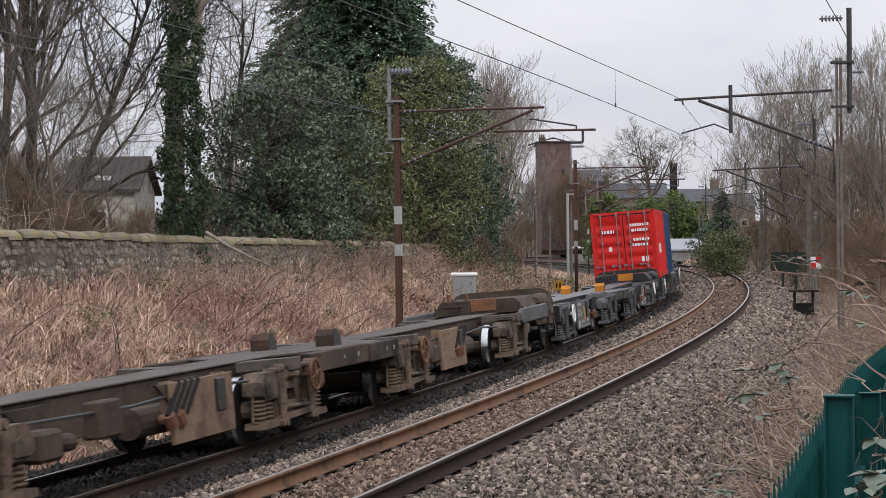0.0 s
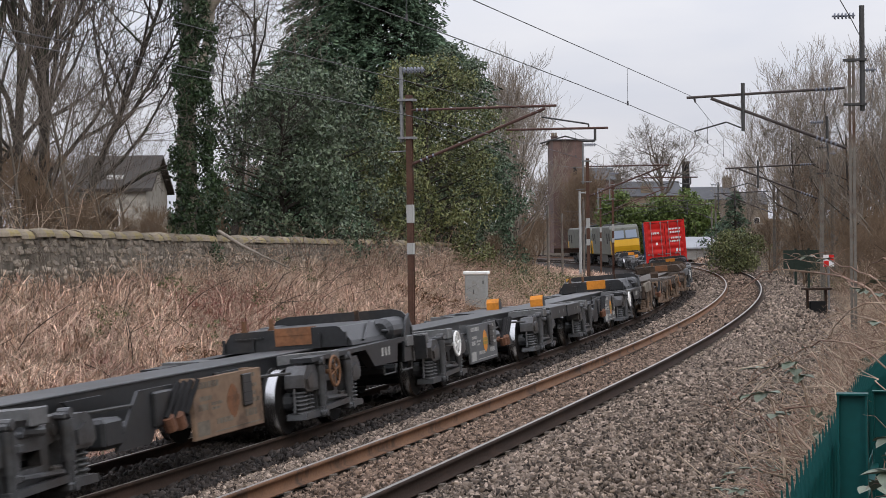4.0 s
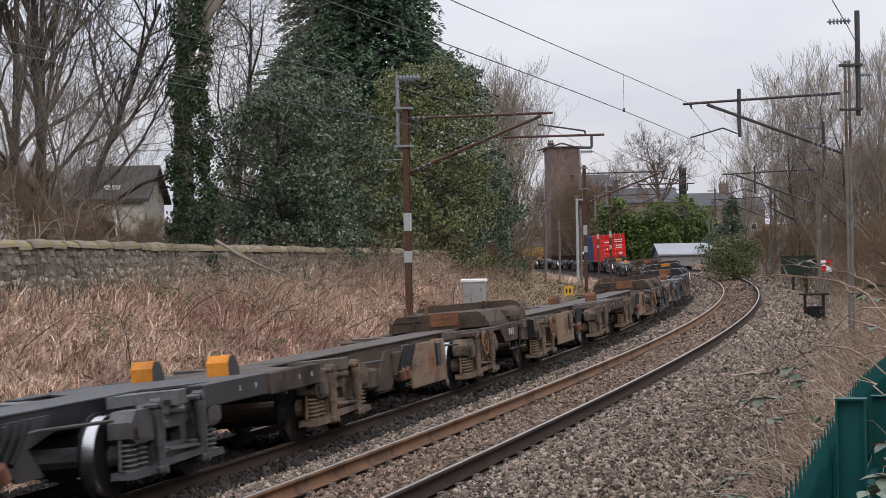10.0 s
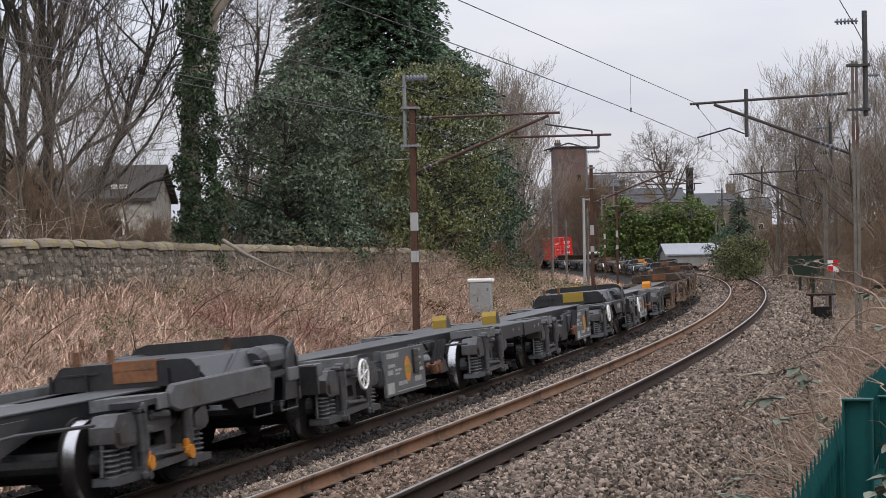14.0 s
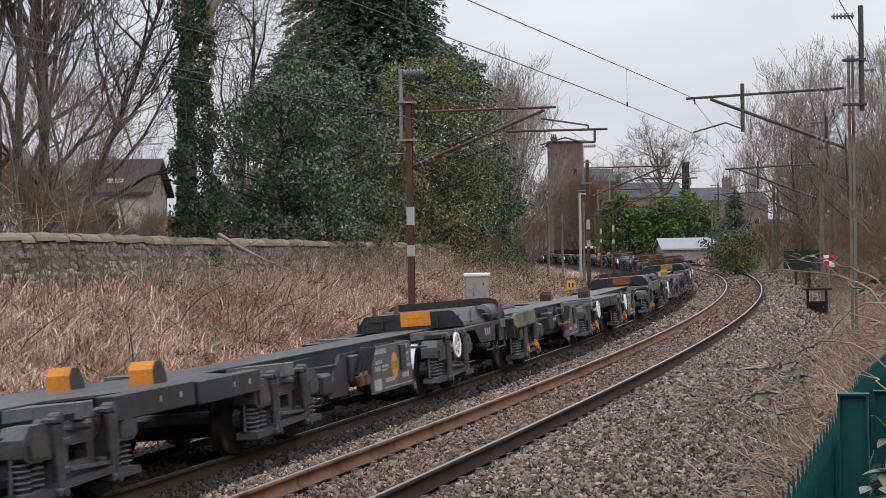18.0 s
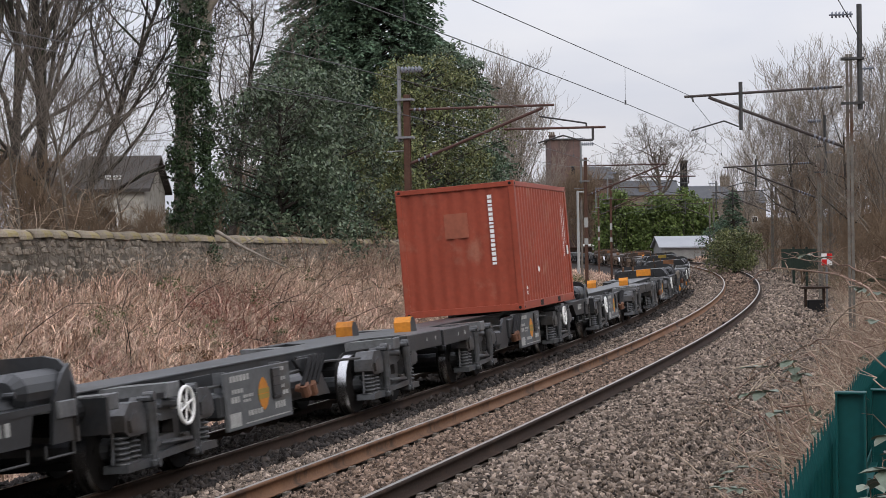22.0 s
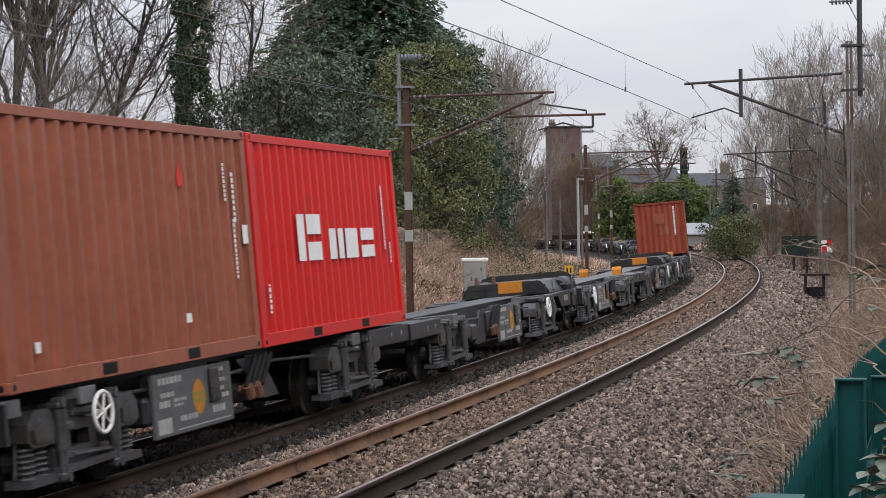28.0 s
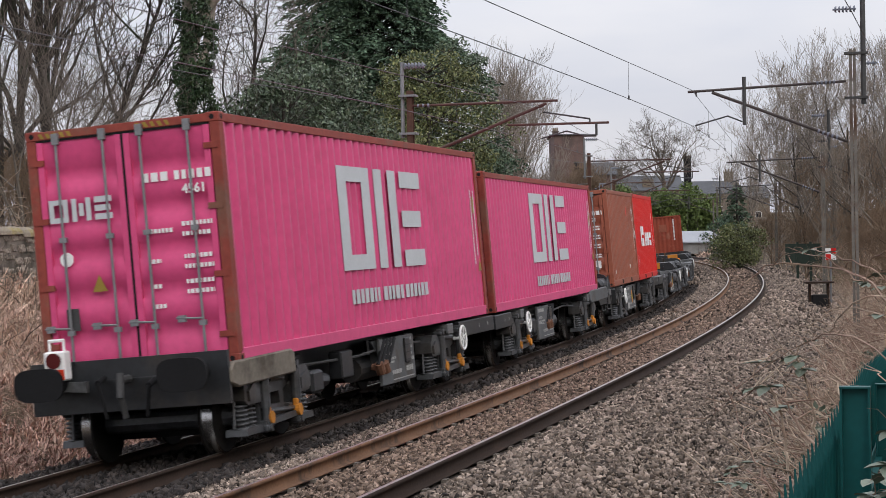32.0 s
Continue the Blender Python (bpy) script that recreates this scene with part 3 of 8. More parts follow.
def data_board(parent, x0, x1, mats, logo=True, side=-1):
    """The big lettered board hung under the deck's edge; its small writing is plain bars."""
    y = side * 1.16
    bm = bmesh.new()
    box(bm, x0, x1, min(y, y - side * 0.05), max(y, y - side * 0.05), 0.30, 0.97, 0.008)
    for xx in (x0 + 0.15, x1 - 0.15):
        box(bm, xx - 0.03, xx + 0.03, min(y - side * 0.05, y - side * 0.2), max(y - side * 0.05, y - side * 0.2), 0.6, 0.98)
    board = part("data_board", bm, M[mats[0]], parent)
    f = y + side * 0.004
    bm = bmesh.new()
    w = x1 - x0
    rg = random.Random(5)
    for (u, v, n, hgt) in ((0.06, 0.88, 6, 0.07), (0.08, 0.66, 4, 0.05), (0.78, 0.90, 3, 0.045), (0.80, 0.72, 3, 0.04), (0.80, 0.58, 3, 0.04), (0.06, 0.52, 3, 0.07), (0.24, 0.55, 4, 0.035), (0.24, 0.47, 3, 0.03), (0.30, 0.24, 5, 0.06), (0.72, 0.26, 4, 0.08), (0.86, 0.46, 2, 0.05)):
        xx = x0 + u * w
        for k in range(n):
            ln = rg.uniform(0.04, 0.09)
            if xx + ln > x1 - 0.03:
                break
            zc = 0.30 + v * 0.67
            box(bm, xx, xx + ln, min(f, f - side * 0.004), max(f, f - side * 0.004), zc - hgt / 2, zc + hgt / 2)
            xx += ln + 0.025
    part("lettering", bm, M[mats[1]], board)["kind"] = "stuff"
    if logo:
        bm = bmesh.new()
        cx, cz = x0 + 0.55 * w, 0.65
        slab(bm, [(cx + 0.175 * math.copysign(abs(math.cos(a)) ** 1.25, math.cos(a)), cz + 0.195 * math.copysign(abs(math.sin(a)) ** 1.1, math.sin(a))) for a in [math.pi * k / 8 for k in range(16)]], f, f - side * 0.003)
        part("emblem", bm, M[mats[2]], board, "orange diamond-shaped emblem")
        for dz in (0.042, -0.042):
            bm = bmesh.new()
            box(bm, cx - 0.18, cx + 0.18, min(f, f + side * 0.003), max(f, f + side * 0.003), cz + dz * 0.8 - 0.028, cz + dz * 0.8 + 0.028)
            part("emblem_bar", bm, M[mats[3]], board, "yellow bar")
        bm = bmesh.new()
        box(bm, x0 + 0.06, x0 + 0.40, min(f, f - side * 0.004), max(f, f - side * 0.004), 0.34, 0.50)
        part("data_plate", bm, M[mats[1]], board)
    bm = bmesh.new()
    xx = x0 + 0.68 * w
    box(bm, xx, xx + 0.27, min(f, f + side * 0.03), max(f, f + side * 0.03), 0.56, 0.93, 0.01)
    holder = part("card_holder", bm, M["frame_dark"], board)
    for k in range(3):
        bm = bmesh.new()
        box(bm, xx + 0.02, xx + 0.25, *sorted((f + side * 0.03, f + side * 0.036)), 0.60 + k * 0.11, 0.612 + k * 0.11)
        part("wire", bm, M["steel_dark"], holder)
    bm = bmesh.new()
    box(bm, x0 + 0.55, x1 - 0.10, *sorted((f, f - side * 0.004)), 0.345, 0.36)
    part("line", bm, M[mats[1]], board)


def underframe(wg, L, dk, fr, x_b, old=False, which=0):
    """The spine of one platform, with its flange plates, container arms, brake gear and pipes, from -L/2 to L/2."""
    h = L / 2
    bm = bmesh.new()
    box(bm, -h, h, -0.43, 0.43, 0.975, 1.0, 0.006)
    part("deck", bm, M[dk], wg)
    bm = bmesh.new()
    for y0, y1 in ((-0.39, -0.35), (0.35, 0.39)):
        slab(bm, [(-h, 0.76), (x_b[0] + 1.2, 0.76), (x_b[0] + 2.3, 0.52), (x_b[1] - 2.3, 0.52), (x_b[1] - 1.2, 0.76), (h, 0.76), (h, 0.975), (-h, 0.975)], y0, y1)
    box(bm, x_b[0] + 2.2, x_b[1] - 2.2, -0.45, 0.45, 0.50, 0.53)
    box(bm, -h, -h + 0.04, -0.5, 0.5, 0.72, 0.97)
    box(bm, h - 0.04, h, -0.5, 0.5, 0.72, 0.97)
    part("spine_girder", bm, M[fr], wg)
    xj, e = (h, -1) if which == 0 else (-h, 1)          # the deck widens at the joint of the two platforms
    for sd in (-1, 1):
        bm = bmesh.new()
        vs = [bm.verts.new((xj + e * u, sd * v, z)) for z in (0.972, 0.998) for u, v in ((0.0, 0.43), (1.9, 0.43), (1.25, 1.02), (0.0, 1.02))]
        for q in ((0, 1, 2, 3), (4, 5, 6, 7), (0, 1, 5, 4), (1, 2, 6, 5), (2, 3, 7, 6), (3, 0, 4, 7)):
            bm.faces.new([vs[k] for k in q])
        part("joint_plate", bm, M[dk], wg)
    for xx in ((-h + 0.22, x_b[0], x_b[1]) if which == 0 else (x_b[0], x_b[1], h - 0.22)):
        for sd in (-1, 1):
            bm = bmesh.new()
            tip = 1.2 if abs(xx) < h - 0.3 else 1.16
            vs = [bm.verts.new(c) for c in ((xx - 0.30, sd * 0.5, 0.86), (xx + 0.26, sd * 0.5, 0.86), (xx + 0.17, sd * tip, 0.91), (xx - 0.17, sd * tip, 0.91), (xx - 0.30, sd * 0.5, 0.985), (xx + 0.26, sd * 0.5, 0.985), (xx + 0.17, sd * tip, 1.0), (xx - 0.17, sd * tip, 1.0))]
            for q in ((0, 1, 2, 3), (4, 5, 6, 7), (0, 1, 5, 4), (1, 2, 6, 5), (2, 3, 7, 6), (3, 0, 4, 7)):
                bm.faces.new([vs[k] for k in q])
            box(bm, xx - 0.17, xx + 0.17, *sorted((sd * (tip - 0.03), sd * (tip + 0.012))), 0.84, 1.005, 0.01)
            part("container_arm", bm, M["arm_worn" if dk == "deck_dark" else dk], wg, "worn pale container arm" if dk == "deck_dark" else "")
    for e, xb in ((1, x_b[0]), (-1, x_b[1])):
        for sd in (-1, 1):
            bm = bmesh.new()
            slab(bm, [(xb + e * 1.7, 0.93), (xb + e * 2.6, 0.93), (xb + e * 2.6, 0.44)], *sorted((sd * 0.53, sd * 0.57)))
            part("gusset_plate", bm, M[fr], wg)
    xm = (x_b[0] + x_b[1]) / 2
    for x0, x1, y, r in ((xm - 0.2, xm + 0.9, -0.82, 0.17), (xm - 1.5, xm - 0.5, 0.80, 0.15)):
        bm = bmesh.new()
        rod(bm, (x0, y, 0.58), (x1, y, 0.58), r, n=14)
        part("air_tank", bm, M[fr], wg)
    bm = bmesh.new()
    pts = [(x_b[0] + 1.2, -1.06, 0.84), (xm - 0.6, -1.08, 0.80), (xm + 1.2, -1.08, 0.86), (x_b[1] - 1.3, -1.04, 0.80)]
    for a, b in zip(pts, pts[1:]):
        rod(bm, a, b, 0.02, n=6)
    part("brake_pipe", bm, M["steel_dark"], wg)
    bm = bmesh.new()
    box(bm, xm - 1.5, xm - 1.0, -1.14, -0.95, 0.55, 0.92, 0.02)
    part("valve_box", bm, M[fr], wg)
    bm = bmesh.new()
    box(bm, xm - 2.7, xm - 2.25, -1.13, -0.85, 0.45, 0.75, 0.04)
    rod(bm, (xm - 2.25, -1.0, 0.6), (xm - 1.9, -1.0, 0.58), 0.09, n=10)
    part("brake_cylinder", bm, M[fr], wg)
    xh = (x_b[0] + 4.35) if which == 0 else (x_b[1] - 5.2)
    for k in range(4):
        bm = bmesh.new()
        xx = xh + k * 0.17
        rod(bm, (xx - 0.22, -1.16, 0.62), (xx + 0.16, -1.16, 0.96), 0.034, n=7)
        part("hose", bm, M["black"], wg)
    for k in range(2):
        bm = bmesh.new()
        xx = xh - 0.2 + k * 0.26
        rod(bm, (xx, -1.17, 0.64), (xx + 0.08, -1.17, 0.50), 0.07, n=9)
        rod(bm, (xx + 0.04, -1.17, 0.57), (xx + 0.04, -1.05, 0.60), 0.05, n=8)
        part("pipe_valve", bm, M["copper"], wg, "copper-brown pipe valve")
    bm = bmesh.new()
    slab(bm, [(xh - 1.3, 0.40), (xh - 0.5, 0.40), (xh + 0.15, 0.96), (xh - 0.7, 0.96)] if which else [(xh + 0.5, 0.44), (xh + 1.0, 0.44), (xh + 0.5, 0.96), (xh - 0.3, 0.96)], -1.10, -1.06)
    part("apron_plate", bm, M[fr], wg)
    # the deep side sill at the joint of the two platforms
    for sd in (-1, 1):
        h2 = L / 2
        x0, x1 = ((x_b[1] + 0.6, h2 + 0.05) if which == 0 else (-h2 - 0.05, x_b[0] - 1.0))
        bm = bmesh.new()
        box(bm, x0, x1, *sorted((sd * 1.2, sd * 1.02)), 0.74, 1.0, 0.012)
        sill = part("joint_sill", bm, M[fr], wg)
        if sd < 0:
            for k, (u, w_) in enumerate(((0.55, 0.03), (0.8, 0.05))):
                bm = bmesh.new()
                xx = x0 + (x1 - x0) * u
                box(bm, xx, xx + w_, -1.205, -1.2, 0.85, 0.91)
                part("mark", bm, M["marking"], sill)


def buffers(wg, x, sgn, fr, hb=0.98, top=1.22):
    """A headstock plate with two side buffers, a draw hook and hoses."""
    bm = bmesh.new()
    slab(bm, [(x - sgn * 0.06, 0.62), (x, 0.62), (x, top), (x - sgn * 0.06, top)], -1.22, 1.22)
    part("headstock", bm, M[fr], wg)
    for sd in (-1, 1):
        bm = bmesh.new()
        rod(bm, (x, sd * 0.87, hb), (x + sgn * 0.28, sd * 0.87, hb), 0.13, 0.11, n=16)
        rod(bm, (x + sgn * 0.25, sd * 0.87, hb), (x + sgn * 0.48, sd * 0.87, hb), 0.08, n=12)
        buf = part("buffer", bm, M["black"], wg)
        bm = bmesh.new()
        n = 20
        pts = [(math.copysign(abs(math.cos(a)) ** 0.55, math.cos(a)) * 0.30, math.copysign(abs(math.sin(a)) ** 0.7, math.sin(a)) * 0.19) for a in [2 * math.pi * i / n for i in range(n)]]
        a = [bm.verts.new((x + sgn * 0.48, sd * 0.87 + u, hb + v)) for u, v in pts]
        b = [bm.verts.new((x + sgn * 0.52, sd * 0.87 + u, hb + v)) for u, v in pts]
        for i in range(n):
            bm.faces.new((a[i], a[(i + 1) % n], b[(i + 1) % n], b[i]))
        bm.faces.new(a)
        bm.faces.new(b[::-1])
        part("buffer_head", bm, M["black"], buf)
    bm = bmesh.new()
    rod(bm, (x, 0, 0.98), (x + sgn * 0.22, 0, 0.98), 0.05, n=8)
    part("draw_bar", bm, M["steel_dark"], wg)
    bm = bmesh.new()
    rod(bm, (x + sgn * 0.22, 0, 1.06), (x + sgn * 0.26, 0, 0.78), 0.045, n=8)
    part("draw_hook", bm, M["steel_dark"], wg, "steel draw hook")
    bm = bmesh.new()
    rod(bm, (x + sgn * 0.24, 0.0, 0.8), (x + sgn * 0.16, 0, 0.55), 0.035, n=8)
    part("coupling_link", bm, M["steel_dark"], wg)
    for yy, dz in ((-0.32, 0.0), (0.3, 0.06)):
        bm = bmesh.new()
        rod(bm, (x, yy, 0.95 + dz), (x + sgn * 0.18, yy, 0.9 + dz), 0.035, n=8)
        rod(bm, (x + sgn * 0.18, yy, 0.9 + dz), (x + sgn * 0.14, yy * 0.8, 0.55), 0.022, n=6)
        part("air_hose", bm, M["black"], wg)


STYLE = {
    "dark": dict(fr="frame_dark", dk="deck_dark", bg="bogie_dark", bd=("panel_grey", "marking", "orange", "yellow"), sp="orange"),
    "worn": dict(fr="frame_dark", dk="deck_dark", bg="bogie_dark", bd=("panel_grey", "marking", "orange_worn", "orange_worn"), sp="orange_worn"),
    "brown": dict(fr="frame_brown", dk="deck_brown", bg="bogie_brown", bd=("panel_brown", "panel_brown", "orange_worn", "orange_worn"), sp="orange_worn"),
    "dusty": dict(fr="frame_dark", dk="deck_dark", bg="bogie_dark", bd=("panel_brown", "sole_tan", "orange_worn", "orange_worn"), sp="orange_worn"),
    "mixed": dict(fr="frame_brown", dk="deck_brown", bg="bogie_brown", bd=("panel_brown", "panel_brown", "orange_worn", "orange_worn"), sp="orange"),
    "yellow": dict(fr="frame_dark", dk="deck_dark", bg="bogie_dark", bd=("panel_grey", "marking", "orange", "yellow"), sp="yellow"),
}


def spigot(wg, x, y, st, dull=False):
    """A raised container guide: a dark cranked block with a painted rear face."""
    prof = [(x, 0.99), (x + 0.40, 0.99), (x + 0.38, 1.10), (x + 0.26, 1.24), (x + 0.08, 1.24), (x, 1.16)]
    bm = bmesh.new()
    slab(bm, prof, y - 0.13, y + 0.13)
    box(bm, x - 0.04, x + 0.5, y - 0.16, y + 0.16, 0.90, 0.99)
    g = part("container_guide", bm, M["frame_dark"], wg, "raised container guide")
    bm = bmesh.new()
    slab(bm, [(x - 0.012, 0.99), (x, 0.99), (x, 1.16), (x + 0.08, 1.24), (x + 0.14, 1.24), (x + 0.14, 1.252), (x + 0.074, 1.252), (x - 0.012, 1.166)], y - 0.14, y + 0.14)
    part("painted_face", bm, M["guide_brown" if dull else st["sp"]], g, "painted face of the guide")


def end_box(wg, x1, st, loaded=False):
    """The raised hood over a wagon's buffer end: sloped sides, ribs, an orange lid and stub posts."""
    top = 1.29
    a, b = x1 - 2.55, x1 - 0.42
    if loaded:
        part("end_casing", box(bmesh.new(), x1 - 0.7, x1 - 0.5, -0.9, 0.9, 1.03, 1.06), M[st["fr"]], wg)
    else:
        bm = bmesh.new()
        ends = [[bm.verts.new((x, y, z)) for y, z in ((-1.02, 1.0), (0.96, 1.0), (0.94, 1.07), (0.80, top - 0.02), (0.74, top), (-0.78, top), (-0.84, top - 0.02), (-1.0, 1.07))] for x in (a, b)]
        bm.faces.new(ends[0])
        bm.faces.new(ends[1][::-1])
        for i in range(8):
            bm.faces.new((ends[0][i], ends[0][(i + 1) % 8], ends[1][(i + 1) % 8], ends[1][i]))
        bmesh.ops.recalc_face_normals(bm, faces=bm.faces[:])
        for y in (-0.93, -0.55, 0.45, 0.9):
            box(bm, a - 0.05, a, y - 0.015, y + 0.015, 1.0, 1.2)
        box(bm, a - 0.03, a, 0.3, 0.75, 1.18, 1.2)
        rod(bm, (a + 0.5, -1.02, 1.05), (a + 1.3, -0.88, 1.30), 0.018, n=6)
        rod(bm, (a + 1.5, -0.99, 1.12), (a + 1.5, -1.1, 1.12), 0.03, n=8)
        casing = part("end_casing", bm, M[st["fr"]], wg, "raised hood over the wagon's end")
        bm = bmesh.new()
        box(bm, a - 0.02, a - 0.002, -0.42, 0.12, 1.06, top + 0.004)
        box(bm, a - 0.02, a + 0.22, -0.42, 0.12, top + 0.004, top + 0.016)
        box(bm, a - 0.026, a - 0.02, -0.42, 0.12, 1.20, 1.212)
        part("casing_lid", bm, M["orange_worn" if st["fr"] == "frame_brown" else st["sp"]], casing, "orange lid panel" if st["sp"] == "orange" else "yellow lid panel" if st["sp"] == "yellow" else "brown lid panel")
        for xx, y in ((a + 0.25, 0.26), (a + 0.1, 0.62), (b - 0.1, -0.45)):
            bm = bmesh.new()
            box(bm, xx - 0.03, xx + 0.03, y - 0.03, y + 0.03, top, top + 0.16)
            box(bm, xx - 0.045, xx + 0.045, y - 0.045, y + 0.045, top, top + 0.02)
            part("stub_post", bm, M["rail_side"], wg, "rusty stub post")
    bm = bmesh.new()
    n = 10
    edge = [(-1.16, 0.60), (1.16, 0.60)] + [(math.cos(a) * 0.3 + 0.86, math.sin(a) * 0.3 + 1.12) for a in (0, 0.5, 1.0, 1.57)] + [(math.cos(a) * 0.3 - 0.86, math.sin(a) * 0.3 + 1.12) for a in (1.57, 2.1, 2.6, 3.14)]
    fa = [bm.verts.new((x1 - 0.06, y, z)) for y, z in edge]
    fb_ = [bm.verts.new((x1, y, z)) for y, z in edge]
    bm.faces.new(fa)
    bm.faces.new(fb_[::-1])
    for i in range(len(edge)):
        bm.faces.new((fa[i], fa[(i + 1) % len(edge)], fb_[(i + 1) % len(edge)], fb_[i]))
    for sd in (-1, 1):
        slab(bm, [(x1 - 0.5, 0.62), (x1 - 0.06, 0.62), (x1 - 0.06, 1.34), (x1 - 0.2, 1.26), (x1 - 0.42, 1.02)], *sorted((sd * 1.14, sd * 1.10)))
    part("end_plate", bm, M[st["fr"]], wg)
    for sd in (-1, 1):
        bm = bmesh.new()
        rod(bm, (x1 - 0.85, sd * 0.93, 1.12), (x1 - 0.1, sd * 0.93, 1.12), 0.19, n=16)
        rod(bm, (x1 - 0.98, sd * 0.93, 1.12), (x1 - 0.85, sd * 0.93, 1.12), 0.12, 0.19, n=16)
        part("buffer_housing", bm, M[st["fr"]], wg)
        bm = bmesh.new()
        slab(bm, [(x1 - 2.1, 0.66), (x1 - 1.0, 0.66), (x1 - 0.9, 0.94), (x1 - 2.5, 0.94)], *sorted((sd * 1.18, sd * 1.04)))
        slab(bm, [(x1 - 4.8, 0.90), (x1 - 0.6, 0.94), (x1 - 0.6, 1.0), (x1 - 4.8, 0.96)], *sorted((sd * 1.2, sd * 0.9)))
        part("end_bracket", bm, M[st["fr"]], wg)
    bm = bmesh.new()
    for k in range(3):
        box(bm, x1 - 1.75 + k * 0.16, x1 - 1.66 + k * 0.16, -1.186, -1.18, 0.78, 0.90)
    part("lettering", bm, M["marking"], wg)["kind"] = "stuff"
    for xx in (x1 - 0.62, x1 - 1.5):
        bm = bmesh.new()
        rod(bm, (xx, -1.12, 0.62), (xx, -1.12, 0.50), 0.014, n=5)
        rod(bm, (xx, -1.12, 0.50), (xx + 0.55, -1.12, 0.50), 0.014, n=5)
        rod(bm, (xx + 0.55, -1.12, 0.50), (xx + 0.55, -1.12, 0.62), 0.014, n=5)
        part("shunter_step", bm, M["steel_dark"], wg)


DECK_LABEL = {"dark": "dark grey empty container flat wagon with orange guides", "worn": "grimy dark container flat wagon with faded guides",
              "brown": "rust-brown dirt-covered container flat wagon", "dusty": "dusty dark container flat wagon with browned boards", "mixed": "half dirt-browned container flat wagon with orange guides", "yellow": "dark grey container flat wagon with yellow guides"}


PLAN = {False: (27.977, (1.98, 10.22, 15.74, 23.97), 12.75), True: (28.297, (2.05, 10.19, 15.87, 24.07), 13.25)}


def twin(rear, style, old=False, loaded=False, load="", guides=True):
    """A pair of short container flats: a rear platform and a front one with the equipment casing."""
    L, (c1, c2, c3, c4), joint = PLAN[old]
    lab = DECK_LABEL[style] if not load else "dark grey container flat wagon carrying " + load
    for which in (0, 1):
        a, b = (0.35, joint) if which == 0 else (joint + 0.15, L - 0.1)
        c, h = (a + b) / 2, (b - a) / 2
        xb = (c1 - c, c2 - c) if which == 0 else (c3 - c, c4 - c)
        st = STYLE["dark"] if style == "mixed" and which == 0 else STYLE[style]
        wg = thing("container_wagon", Matrix(), lab, "freight wagon", "container wagons of the train")
        underframe(wg, 2 * h, st["dk"], st["fr"], xb, old, which)
        wheels = ((None, 0.5) if which == 0 else (0.22, None)) if old else ((0.15, None) if which == 0 else (None, -0.26))
        for x, hw in zip(xb, wheels):
            bogie(wg, x, st["bg"], hw, wheel_mat="rail_side" if "brown" in st["bd"][0] else "white", orange_box=old and style != "brown")
        if which == 0:
            data_board(wg, *((6.35 - c, 8.1 - c) if old else (3.55 - c, 5.68 - c)), st["bd"], not old)
            buffers(wg, -h, -1, st["fr"], *((1.0, 1.22) if rear < -130 else (0.86, 0.98)))
        else:
            data_board(wg, *((17.7 - c, 19.45 - c) if old else (19.3 - c, 21.35 - c)), st["bd"], not old)
            if guides:
                for y in (-0.5, 0.5):
                    spigot(wg, (13.4 if old else 12.95) - c, y, st, old)
            end_box(wg, h, st, loaded)
        if old:
            x0, x1 = (24.15 - c, 27.0 - c) if which else (-h + 0.02, 2.5 - c)
            for sd in (-1, 1):
                bm = bmesh.new()
                slab(bm, [(x0, 0.84), (x0 + 0.2, 0.78), (x1, 0.80), (x1, 1.06), (x1 - 0.1, 1.10), (x0 + 0.1, 1.08), (x0, 1.0)], *sorted((sd * 1.17, sd * 1.25)))
                bmesh.ops.bevel(bm, geom=bm.edges[:], offset=0.02, segments=1, affect="EDGES", profile=0.5)
                part("side_plate", bm, M["panel_grey" if which else "sole_tan"], wg, "dull grey pressed side plate" if which else "dusty tan pressed side plate")
        MOVING.append((wg, rear + c, h * 0.6, 0.0))


rear = 286.147
for style, old in (("dark", 0), ("dark", 0), ("dark", 0), ("brown", 1), ("dark", 0), ("dusty", 0), ("brown", 0), ("mixed", 0), ("yellow", 0), ("worn", 1), ("dark", 0), ("dark", 0), ("dark", 0), ("dark", 0), ("worn", 1)):
    rear -= PLAN[bool(old)][0]
    last = rear < -130
    twin(rear, style, bool(old), last, "freight containers" if last else "", not last)


